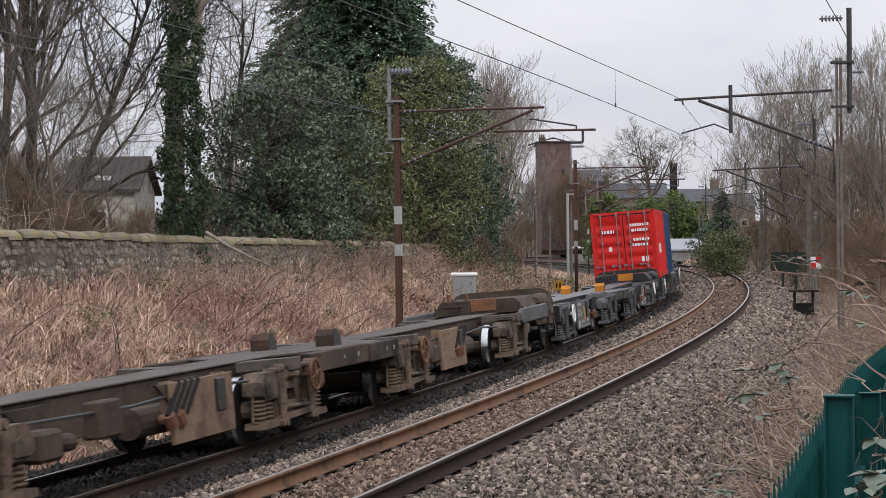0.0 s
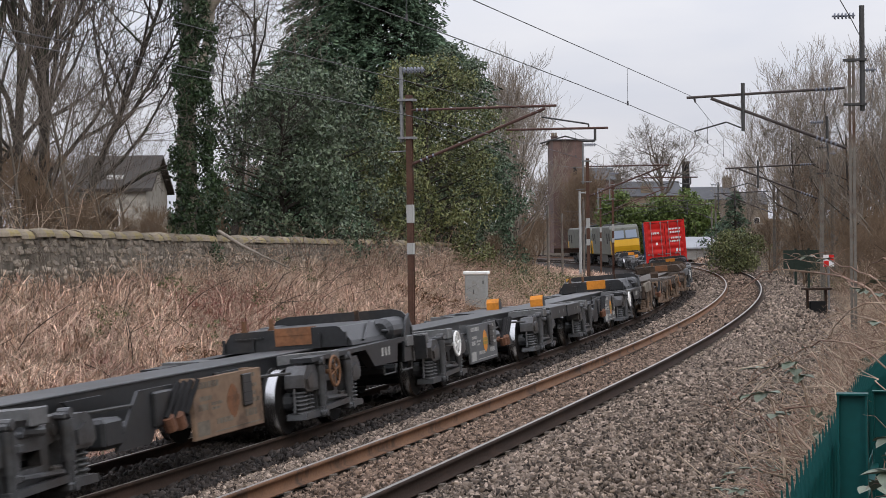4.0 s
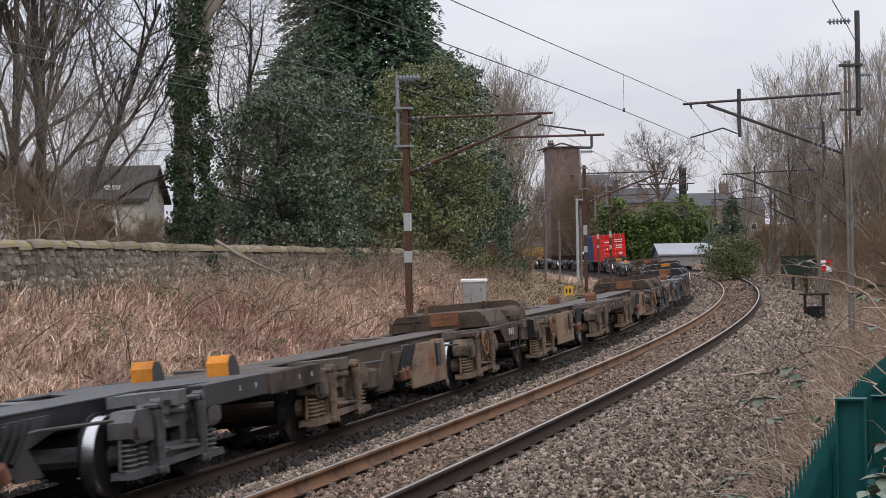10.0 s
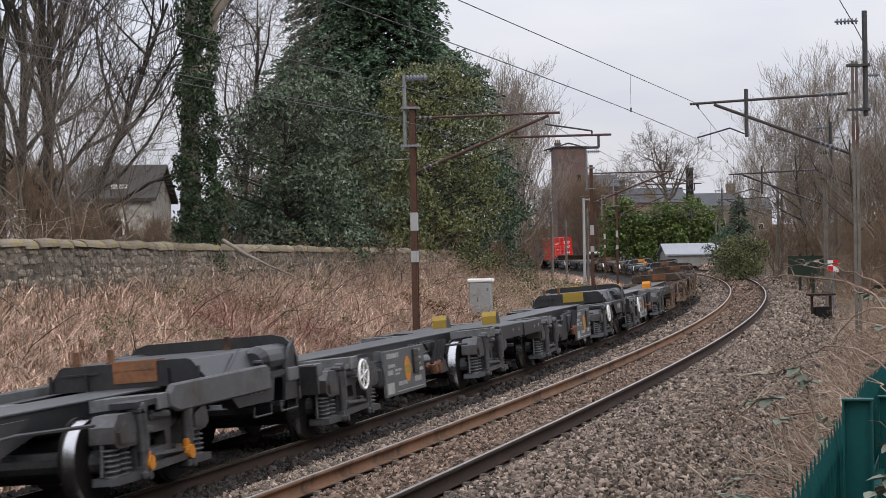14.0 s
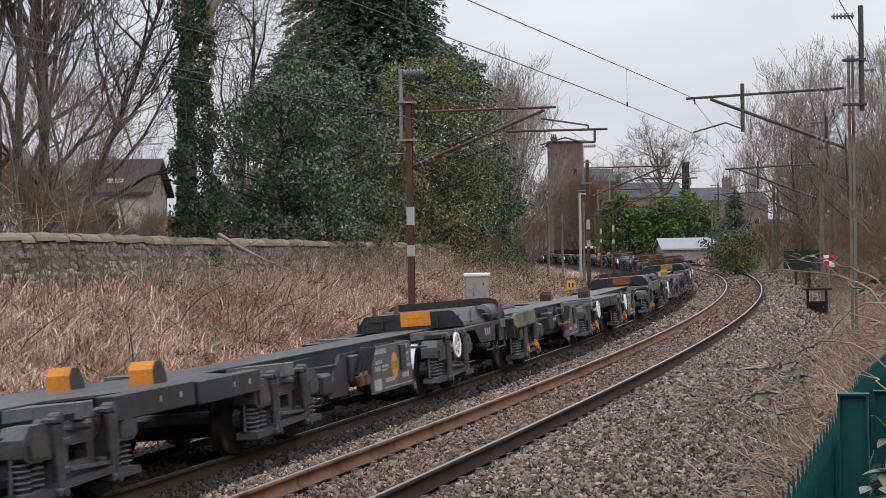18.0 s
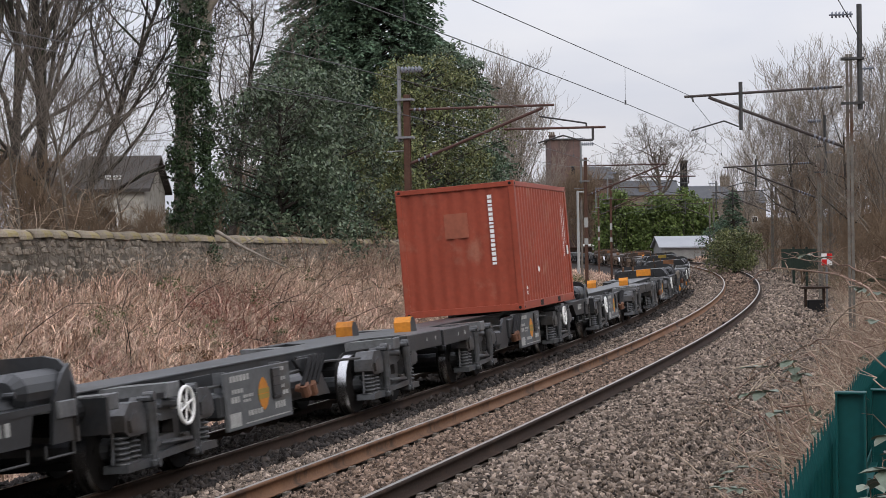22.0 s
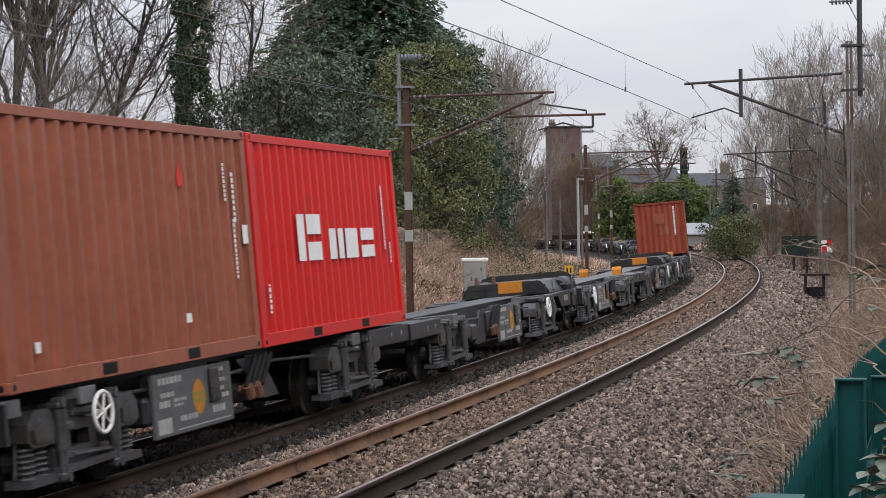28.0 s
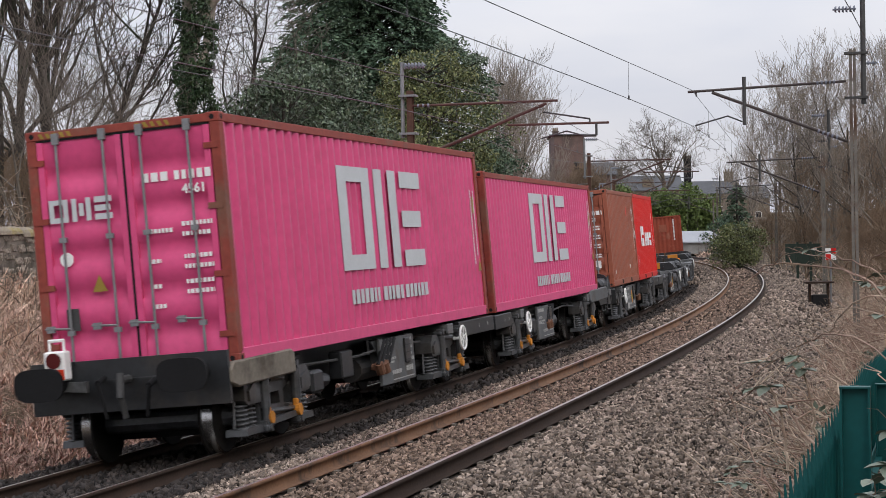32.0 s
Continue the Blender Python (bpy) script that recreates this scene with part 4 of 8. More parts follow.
# ---- shipping containers ----
def container(name, centre, L, H, wall, rails, label, doors=-1, lift=1.0425):
    """A steel box: corrugated sides and end, corner posts and castings, top and bottom rails, doors at one end."""
    ct = thing(name, Matrix(), label, "shipping container", "containers on the train")
    W2, h = 1.219, L / 2
    z0, z1 = lift, lift + H
    for sd in (-1, 1):                       # corrugated side walls
        pts = []
        x = -h + 0.13
        p = 0.278
        n = int((L - 0.26) / p)
        p = (L - 0.26) / n
        for k in range(n):
            for fr_, d in ((0, 0), (0.31, 0), (0.5, 1), (0.81, 1)):
                pts.append((x + (k + fr_) * p, d))
        pts.append((h - 0.13, 0))
        V, F = [], []
        for xx, d in pts:
            y = sd * (W2 - 0.01 - 0.052 * d)
            V += [(xx, y, z0 + 0.16), (xx, y, z1 - 0.11)]
        for i in range(len(pts) - 1):
            F.append((2 * i, 2 * i + 2, 2 * i + 3, 2 * i + 1))
        put("side_wall", mesh_np("side_wall", V, F), M[wall], ct)
        bm = bmesh.new()
        box(bm, -h + 0.1, h - 0.1, min(sd * W2, sd * (W2 - 0.06)), max(sd * W2, sd * (W2 - 0.06)), z0 + 0.005, z0 + 0.165, 0.006)
        part("bottom_rail", bm, M[wall], ct)
        bm = bmesh.new()
        box(bm, -h + 0.1, h - 0.1, min(sd * W2, sd * (W2 - 0.06)), max(sd * W2, sd * (W2 - 0.06)), z1 - 0.115, z1 - 0.015, 0.006)
        part("top_rail", bm, M[rails], ct)
        if L < 7:
            for xx in (-1.03, 1.03):
                bm = bmesh.new()
                box(bm, xx - 0.16, xx + 0.16, min(sd * (W2 + 0.002), sd * (W2 - 0.05)), max(sd * (W2 + 0.002), sd * (W2 - 0.05)), z0 + 0.03, z0 + 0.14)
                part("fork_pocket", bm, M["black"], ct, "dark fork-lift pocket")
    for ex in (-1, 1):
        for sd in (-1, 1):
            bm = bmesh.new()
            x0, x1 = sorted((ex * h, ex * (h - 0.15)))
            y0, y1 = sorted((sd * W2, sd * (W2 - 0.12)))
            box(bm, x0, x1, y0, y1, z0 + 0.11, z1 - 0.11, 0.01)
            part("corner_post", bm, M[rails], ct)
            for za in (z0, z1 - 0.118):
                bm = bmesh.new()
                x0, x1 = sorted((ex * (h + 0.004), ex * (h - 0.178)))
                y0, y1 = sorted((sd * (W2 + 0.003), sd * (W2 - 0.16)))
                box(bm, x0, x1, y0, y1, za, za + 0.118, 0.012)
                casting = part("corner_casting", bm, M[rails], ct)
                bm = bmesh.new()
                rod(bm, (ex * (h - 0.09), sd * (W2 - 0.01), za + 0.06), (ex * (h - 0.09), sd * (W2 + 0.0045), za + 0.06), 0.032, n=10)
                part("casting_hole", bm, M["black"], casting)
                bm = bmesh.new()
                rod(bm, (ex * (h - 0.01), sd * (W2 - 0.08), za + 0.06), (ex * (h + 0.0055), sd * (W2 - 0.08), za + 0.06), 0.032, n=10)
                part("casting_hole", bm, M["black"], casting)
        bm = bmesh.new()
        x0, x1 = sorted((ex * h, ex * (h - 0.08)))
        box(bm, x0, x1, -W2 + 0.12, W2 - 0.12, z1 - 0.11, z1 - 0.012, 0.006)
        part("header_rail", bm, M[rails], ct)
        bm = bmesh.new()
        box(bm, x0, x1, -W2 + 0.12, W2 - 0.12, z0 + 0.01, z0 + 0.14, 0.006)
        part("sill_rail", bm, M[rails], ct)
    bm = bmesh.new()
    box(bm, -h + 0.05, h - 0.05, -W2 + 0.05, W2 - 0.05, z1 - 0.05, z1 - 0.02)
    part("roof", bm, M[wall], ct)
    bm = bmesh.new()
    box(bm, -h + 0.05, h - 0.05, -W2 + 0.05, W2 - 0.05, z0 + 0.06, z0 + 0.12)
    part("floor", bm, M["steel_dark"], ct)
    # the closed end, with upright corrugations
    ex = -doors
    n = 8
    p = (2 * W2 - 0.24) / n
    pts = []
    for k in range(n):
        for fr_, d in ((0, 0), (0.28, 0), (0.5, 1), (0.78, 1)):
            pts.append((-W2 + 0.12 + (k + fr_) * p, d))
    pts.append((W2 - 0.12, 0))
    V, F = [], []
    for yy, d in pts:
        V += [(ex * (h - 0.03 - 0.04 * d), yy, z0 + 0.13), (ex * (h - 0.03 - 0.04 * d), yy, z1 - 0.1)]
    for i in range(len(pts) - 1):
        F.append((2 * i, 2 * i + 2, 2 * i + 3, 2 * i + 1))
    put("end_wall", mesh_np("end_wall", V, F), M[wall], ct)
    # the doors
    ex = doors
    for sd in (-1, 1):
        ya, yb = sorted((sd * 0.015, sd * (W2 - 0.13)))
        zz = [z0 + 0.15, z0 + 0.33]
        k = 5
        st = (z1 - 0.2 - zz[1]) / k
        prof = [(z0 + 0.14, 0)]
        for i in range(k):
            b = zz[1] + i * st
            prof += [(b, 0), (b + 0.05, 1), (b + st * 0.42, 1), (b + st * 0.42 + 0.05, 0)]
        prof.append((z1 - 0.12, 0))
        V, F = [], []
        for z, d in prof:
            V += [(ex * (h - 0.02 - 0.035 * d), ya + 0.07, z), (ex * (h - 0.02 - 0.035 * d), yb - 0.07, z)]
        for i in range(len(prof) - 1):
            F.append((2 * i, 2 * i + 1, 2 * i + 3, 2 * i + 2))
        door = put("door", mesh_np("door", V, F), M[wall], ct)
        bm = bmesh.new()
        for y0, y1 in ((ya, ya + 0.075), (yb - 0.075, yb)):
            x0, x1 = sorted((ex * (h - 0.005), ex * (h - 0.06)))
            box(bm, x0, x1, y0, y1, z0 + 0.14, z1 - 0.12)
        part("door_stile", bm, M[wall], door)
        for yy in (ya + 0.22, yb - 0.26) if sd > 0 else (ya + 0.26, yb - 0.22):
            bm = bmesh.new()
            xx = ex * (h + 0.025)
            rod(bm, (xx, yy, z0 + 0.05), (xx, yy, z1 - 0.06), 0.017, n=8)
            for z in (z0 + 0.09, z1 - 0.12):
                box(bm, xx - 0.025, xx + 0.025, yy - 0.04, yy + 0.04, z - 0.06, z + 0.07)
            for z in (z0 + 0.5, z0 + H * 0.55):
                box(bm, xx - 0.02, xx + 0.02, yy - 0.045, yy + 0.045, z - 0.03, z + 0.03)
            bar = part("locking_bar", bm, M["steel"], door, "galvanised locking bar")
            bm = bmesh.new()
            rod(bm, (xx + ex * 0.02, yy, z0 + 0.55), (xx + ex * 0.02, yy + 0.32, z0 + 0.55 + 0.02), 0.014, n=6)
            box(bm, xx, xx + ex * 0.03 if ex > 0 else xx, yy + 0.2, yy + 0.3, z0 + 0.52, z0 + 0.6) if ex > 0 else box(bm, xx - 0.03, xx, yy + 0.2, yy + 0.3, z0 + 0.52, z0 + 0.6)
            part("door_handle", bm, M["steel"], bar)
        for z in (z0 + 0.35, z0 + H * 0.36, z0 + H * 0.63, z1 - 0.38):
            bm = bmesh.new()
            yy = sd * (W2 - 0.12)
            x0, x1 = sorted((ex * (h + 0.012), ex * (h - 0.03)))
            box(bm, x0, x1, yy - 0.09, yy + 0.09, z - 0.035, z + 0.035)
            part("hinge", bm, M[rails], door)
    bm = bmesh.new()
    x0, x1 = sorted((ex * (h - 0.002), ex * (h - 0.05)))
    box(bm, x0, x1, -0.016, 0.016, z0 + 0.14, z1 - 0.12)
    box(bm, x0, x1, -W2 + 0.13, W2 - 0.13, z1 - 0.135, z1 - 0.115)
    part("door_seal", bm, M["black"], ct)
    MOVING.append((ct, centre, h * 0.75, 0.0))
    return ct, h, z0, z1


def flat_text(parent, words, mat, size, m, name="lettering", squash=1.0, label="", bold=0.0):
    """Lettering in the built-in font, as a thin mesh; m lays its x-y plane on the surface."""
    cu = bpy.data.curves.new(name, "FONT")
    cu.body, cu.size, cu.extrude, cu.offset = words, size, 0.002, bold
    cu.resolution_u = 2
    tmp = bpy.data.objects.new(name, cu)
    me = bpy.data.meshes.new_from_object(tmp)
    bpy.data.objects.remove(tmp)
    me.transform(Matrix.Diagonal((squash, 1, 1, 1)))
    ob = put(name, me, mat, parent, m, label)
    return ob


def wall_plane(h, y, side=-1):
    """A frame on a side wall: x reads along the wall, y is up, z faces out."""
    return Matrix(((1, 0, 0, 0), (0, 0, -1, y), (0, 1, 0, 0), (0, 0, 0, 1))) if side < 0 else Matrix(((-1, 0, 0, 0), (0, 0, 1, y), (0, 1, 0, 0), (0, 0, 0, 1)))


def end_plane(x):
    """A frame on the rear end: x reads to the right for one who follows the train."""
    return Matrix(((0, 0, -1, x), (-1, 0, 0, 0), (0, 1, 0, 0), (0, 0, 0, 1)))


def bars(parent, plane, rows, mat, name="lettering", vertical=False, label=""):
    """Small unreadable writing as plain bars: rows of (u, v, length, height)."""
    bm = bmesh.new()
    rg = random.Random(len(rows))
    for u, v, ln, hg in rows:
        x, end = (v, v + ln) if vertical else (u, u + ln)
        while x < end:
            w = hg * rg.uniform(0.5, 1.0)
            if vertical:
                box(bm, u - hg / 2, u + hg / 2, x, min(x + w, end), 0, 0.003)
            else:
                box(bm, x, min(x + w, end), v - hg / 2, v + hg / 2, 0, 0.003)
            x += w + hg * 0.3
    bm.transform(plane)
    ob = part(name, bm, mat, parent, label)
    ob["kind"] = "stuff"
    return ob


def block_emblem(ct, cx, z, sc, mat):
    """The big white emblem on the side wall, as plain blocks: a hollow frame, upright bars, three stacked bars."""
    def blk(polys):
        for pl in polys:
            bm = bmesh.new()
            slab(bm, [(cx + x * sc[0], z + y * sc[1]) for x, y in pl], -1.2225, -1.2185)
            part("emblem_block", bm, M[mat], ct, "white block of a large emblem")
    blk([[(0, 0), (0.2, 0), (0.2, 1.5), (0, 1.5)], [(0.55, 0), (0.75, 0), (0.75, 1.5), (0.55, 1.5)], [(0.2, 0), (0.55, 0), (0.55, 0.22), (0.2, 0.22)], [(0.2, 1.28), (0.55, 1.28), (0.55, 1.5), (0.2, 1.5)]])
    blk([[(0.87, 0), (1.07, 0), (1.07, 1.5), (0.87, 1.5)], [(1.23, 0), (1.43, 0), (1.43, 1.5), (1.23, 1.5)]])
    blk([[(1.55, 0), (2.12, 0), (2.12, 0.26), (1.55, 0.26)], [(1.55, 0.62), (2.08, 0.62), (2.08, 0.88), (1.55, 0.88)], [(1.55, 1.24), (2.12, 1.24), (2.12, 1.5), (1.55, 1.5)]])


SIDE = wall_plane(0, -1.2195)
# magenta 40-foot boxes on the last pair of wagons
for cc, H, lab in ((-127.65, 2.896, "tall magenta 40-foot steel container with white block emblem"), (-114.95, 2.591, "faded magenta 40-foot steel container with white block emblem")):
    ct, h, z0, z1 = container("shipping_container", cc, 12.192, H, "magenta", "magenta_rail", lab)
    block_emblem(ct, -1.95, (2.0 if H > 2.7 else 1.88), (1.96, 0.965) if H > 2.7 else (1.98, 0.95), "lettering_dull")
    zz = 1.63 if H > 2.7 else 1.49
    bars(ct, SIDE, [(-1.7, zz, 1.35, 0.2), (-0.2, zz, 1.05, 0.2), (0.95, zz, 1.25, 0.2)], M["lettering_dull"], label="line of small white lettering")
    bars(ct, SIDE, [(h - 0.62, z0 + 0.9, 1.3, 0.05), (h - 0.42, z0 + 1.05, 1.15, 0.05)], M["lettering"], vertical=True)
    bm = bmesh.new()
    slab(bm, [(h - 0.44, z0 + 0.78), (h - 0.24, z0 + 0.78), (h - 0.34, z0 + 1.0)], -1.2235, -1.2195)
    part("warning_sign", bm, M["yellow"], ct, "small yellow warning triangle")
    for x in (h - 0.55,):
        bm = bmesh.new()
        box(bm, x, x + 0.09, -1.2235, -1.2195, z0 + H * 0.62, z0 + H * 0.72)
        part("sticker", bm, M["yellow"], ct)
    E_ = end_plane(-h - 0.003)
    bars(ct, E_, [(0.22, z0 + H * 0.765, 0.32, 0.105), (0.62, z0 + H * 0.765, 0.45, 0.105), (0.66, z0 + H * 0.57, 0.38, 0.05), (0.66, z0 + H * 0.53, 0.36, 0.05), (0.66, z0 + H * 0.44, 0.34, 0.05), (0.66, z0 + H * 0.40, 0.36, 0.05), (0.66, z0 + H * 0.34, 0.34, 0.05), (0.66, z0 + H * 0.30, 0.34, 0.05), (0.25, z0 + H * 0.55, 0.3, 0.05), (0.25, z0 + H * 0.43, 0.12, 0.05), (0.25, z0 + H * 0.33, 0.1, 0.05), (0.25, z0 + H * 0.25, 0.14, 0.05)], M["lettering"])
    flat_text(ct, "4561", M["lettering"], 0.15, end_plane(-h - 0.004) @ Matrix.Translation((0.70, z0 + H * 0.69, 0)), bold=0.004)
    for u0, v0, u1, v1 in ((0, 0, 0.06, 0.27), (0.18, 0, 0.24, 0.27), (0.06, 0, 0.18, 0.06), (0.06, 0.21, 0.18, 0.27), (0.29, 0, 0.35, 0.27), (0.38, 0.06, 0.44, 0.21), (0.47, 0, 0.53, 0.27), (0.58, 0, 0.8, 0.07), (0.58, 0.1, 0.78, 0.17), (0.58, 0.2, 0.8, 0.27)):
        bm = bmesh.new()
        box(bm, -h - 0.024, -h - 0.021, 0.98 - u1, 0.98 - u0, z0 + H * 0.62 + v0, z0 + H * 0.62 + v1)
        part("emblem_block", bm, M["lettering_dull"], ct, "white block of a small emblem")
    bm = bmesh.new()
    rod(bm, (-h + 0.005, 0.82, z0 + H * 0.47), (-h - 0.006, 0.82, z0 + H * 0.47), 0.085, n=16)
    part("sticker", bm, M["white"], ct)
    bm = bmesh.new()
    vs = [bm.verts.new((-h - 0.008, 0.52 - u, z0 + H * 0.33 + v)) for u, v in ((0, 0), (0.19, 0), (0.095, 0.2))]
    bm.faces.new(vs)
    part("warning_sign", bm, M["yellow"], ct, "yellow warning triangle")
    bm = bmesh.new()
    box(bm, -h - 0.004, -h, 0.72, 0.88, z0 + H * 0.18, z0 + H * 0.27)
    part("vent_plate", bm, M["steel_dark"], ct)
    for sd in (-1, 1):
        bm = bmesh.new()
        for k in range(5):
            y = sd * 0.62 + k * 0.09
            vs = [bm.verts.new((-h - 0.0035, y + u, z1 - 0.095 + v)) for u, v in ((0, 0), (0.045, 0), (0.075, 0.06), (0.03, 0.06))]
            bm.faces.new(vs)
        part("hazard_stripes", bm, M["yellow"], ct, "yellow hazard stripes")

# red and brown 20-foot boxes
ct, h, z0, z1 = container("shipping_container", -96.5, 6.058, 2.591, "red", "red", "bright red 20-foot steel container with white emblem")
for pl in ([(0.25, 0), (0.52, 0), (0.52, 0.6), (0.25, 0.6)], [(0.62, 0.34), (1.16, 0.34), (1.16, 0.6), (0.62, 0.6)], [(0.62, 0.0), (1.16, 0.0), (1.16, 0.24), (0.62, 0.24)],
           [(1.5, 0), (1.78, 0), (1.78, 0.41), (1.5, 0.41)], [(1.88, 0), (2.1, 0), (2.1, 0.41), (1.88, 0.41)], [(2.2, 0), (2.74, 0), (2.74, 0.41), (2.2, 0.41)], [(2.9, 0), (3.5, 0), (3.5, 0.17), (2.9, 0.17)], [(2.9, 0.24), (3.5, 0.24), (3.5, 0.41), (2.9, 0.41)]):
    bm = bmesh.new()
    slab(bm, [(-1.76 + x, 2.05 + y) for x, y in pl], -1.2225, -1.2185)
    part("emblem_block", bm, M["lettering"], ct, "white block of an emblem")
bars(ct, SIDE, [(h - 0.75, z0 + 1.1, 0.95, 0.05), (h - 0.5, z0 + 0.9, 0.3, 0.05), (-h + 0.35, z0 + 0.4, 0.35, 0.06)], M["lettering"], vertical=True)
ct, h, z0, z1 = container("shipping_container", -102.64, 6.058, 2.591, "brown_box", "brown_box", "dull red-brown 20-foot steel container")
bars(ct, SIDE, [(h - 0.75, z0 + 1.75, 0.45, 0.05), (h - 0.5, z0 + 1.5, 0.6, 0.06), (h - 0.55, z0 + 0.85, 0.7, 0.05)], M["lettering"], vertical=True)
bm = bmesh.new()
for x, z, w, hh in ((0.9, 0.42, 0.14, 0.1), (-2.5, 0.33, 0.1, 0.1), (h - 0.3, 1.25, 0.16, 0.22)):
    box(bm, x, x + w, -1.2225, -1.2185, z0 + z, z0 + z + hh)
part("sticker", bm, M["white"], ct)
bm = bmesh.new()
slab(bm, [(0.95, z0 + 1.9), (1.08, z0 + 1.9), (1.11, z0 + 2.02), (1.03, z0 + 2.16), (0.95, z0 + 2.02)], -1.2225, -1.2185)
part("sticker", bm, M["red"], ct, "red flame-shaped sticker")
rowsE = [(0.22, z0 + 1.98, 0.26, 0.11), (0.55, z0 + 1.98, 0.5, 0.11)] + [(0.66, z0 + v, 0.3, 0.04) for v in (1.62, 1.55, 1.38, 1.31, 1.14, 1.07, 0.88, 0.82)] + [(0.22, z0 + v, 0.2, 0.04) for v in (1.5, 1.25, 1.0, 0.75)]
bars(ct, end_plane(-h - 0.003), rowsE, M["lettering"])
flat_text(ct, "22G1", M["lettering"], 0.13, end_plane(-h - 0.004) @ Matrix.Translation((0.6, z0 + 1.76, 0)), bold=0.003)
bm = bmesh.new()
box(bm, -h - 0.004, -h, -0.92, -0.72, z0 + 0.52, z0 + 0.72)
part("sticker", bm, M["white"], ct)

# the lone terracotta box, its closed end to the rear
ct, h, z0, z1 = container("shipping_container", -27.7, 6.058, 2.591, "rust_box", "rust_box", "terracotta 20-foot steel container with white side codes", doors=1)
bars(ct, end_plane(-h + 0.027), [(0.70, z0 + 0.95, 1.4, 0.085)], M["lettering"], vertical=True)
bm = bmesh.new()
box(bm, -h + 0.022, -h + 0.027, -0.22, 0.26, z0 + 1.53, z0 + 2.03)
part("patch", bm, M["brown_box"], ct, "dark repaired patch")
bars(ct, SIDE, [(h - 0.85, z0 + 1.0, 1.2, 0.045), (h - 0.62, z0 + 1.3, 0.8, 0.04), (-h + 0.5, z0 + 0.3, 0.2, 0.1)], M["lettering"], vertical=True)
bm = bmesh.new()
slab(bm, [(-1.2, z0 + 0.75), (-1.05, z0 + 0.72), (-0.98, z0 + 0.8), (-1.15, z0 + 0.86)], -1.2225, -1.2185)
box(bm, h - 0.5, h - 0.3, -1.2225, -1.2185, z0 + 1.05, z0 + 1.25)
part("sticker", bm, M["white"], ct)

# red and blue boxes far ahead
ct, h, z0, z1 = container("shipping_container", 233.4, 6.058, 2.591, "red", "red", "bright red 20-foot container with white door codes")
bars(ct, end_plane(-h - 0.003), [(-0.85, z0 + 1.85, 0.5, 0.12), (0.25, z0 + 2.05, 0.7, 0.1), (0.3, z0 + 1.85, 0.6, 0.1), (0.35, z0 + 1.5, 0.6, 0.1), (0.3, z0 + 1.3, 0.62, 0.1), (-0.6, z0 + 1.2, 0.15, 0.16), (0.6, z0 + 0.75, 0.3, 0.2)], M["lettering"])
bars(ct, SIDE, [(-1.9, z0 + 1.1, 1.5, 0.35)], M["lettering"])
container("shipping_container", 239.55, 6.058, 2.591, "blue", "blue", "dark blue 20-foot steel container")

# the tail lamp on the last headstock
lamp = thing("tail_lamp", Matrix(), "white tail lamp with red lens on the buffer beam", "tail lamp")
bm = bmesh.new()
box(bm, -0.10, 0.08, -0.13, 0.13, 0.0, 0.34, 0.02)
part("case", bm, M["white"], lamp)
bm = bmesh.new()
rod(bm, (0, -0.09, 0.33), (0, -0.09, 0.47), 0.016, n=6)
rod(bm, (0, 0.09, 0.33), (0, 0.09, 0.47), 0.016, n=6)
rod(bm, (0, -0.1, 0.46), (0, 0.1, 0.46), 0.02, n=6)
part("handle", bm, M["white"], lamp)
bm = bmesh.new()
rod(bm, (-0.1, 0, 0.235), (-0.125, 0, 0.235), 0.09, n=18)
part("lens", bm, material("dark red lens", (0.12, 0.02, 0.02), 0.2, var=0.05, bump=0), lamp, "dark red lens")
bm = bmesh.new()
box(bm, -0.108, -0.1, -0.12, 0.12, 0.01, 0.13)
part("reflector", bm, material("red reflector", (0.75, 0.06, 0.02), 0.35, var=0.05, bump=0), lamp, "bright red reflector square")
MOVING.append((lamp, -128.07, 3.63, Matrix.Translation((-6.17, 0.80, 1.02))))


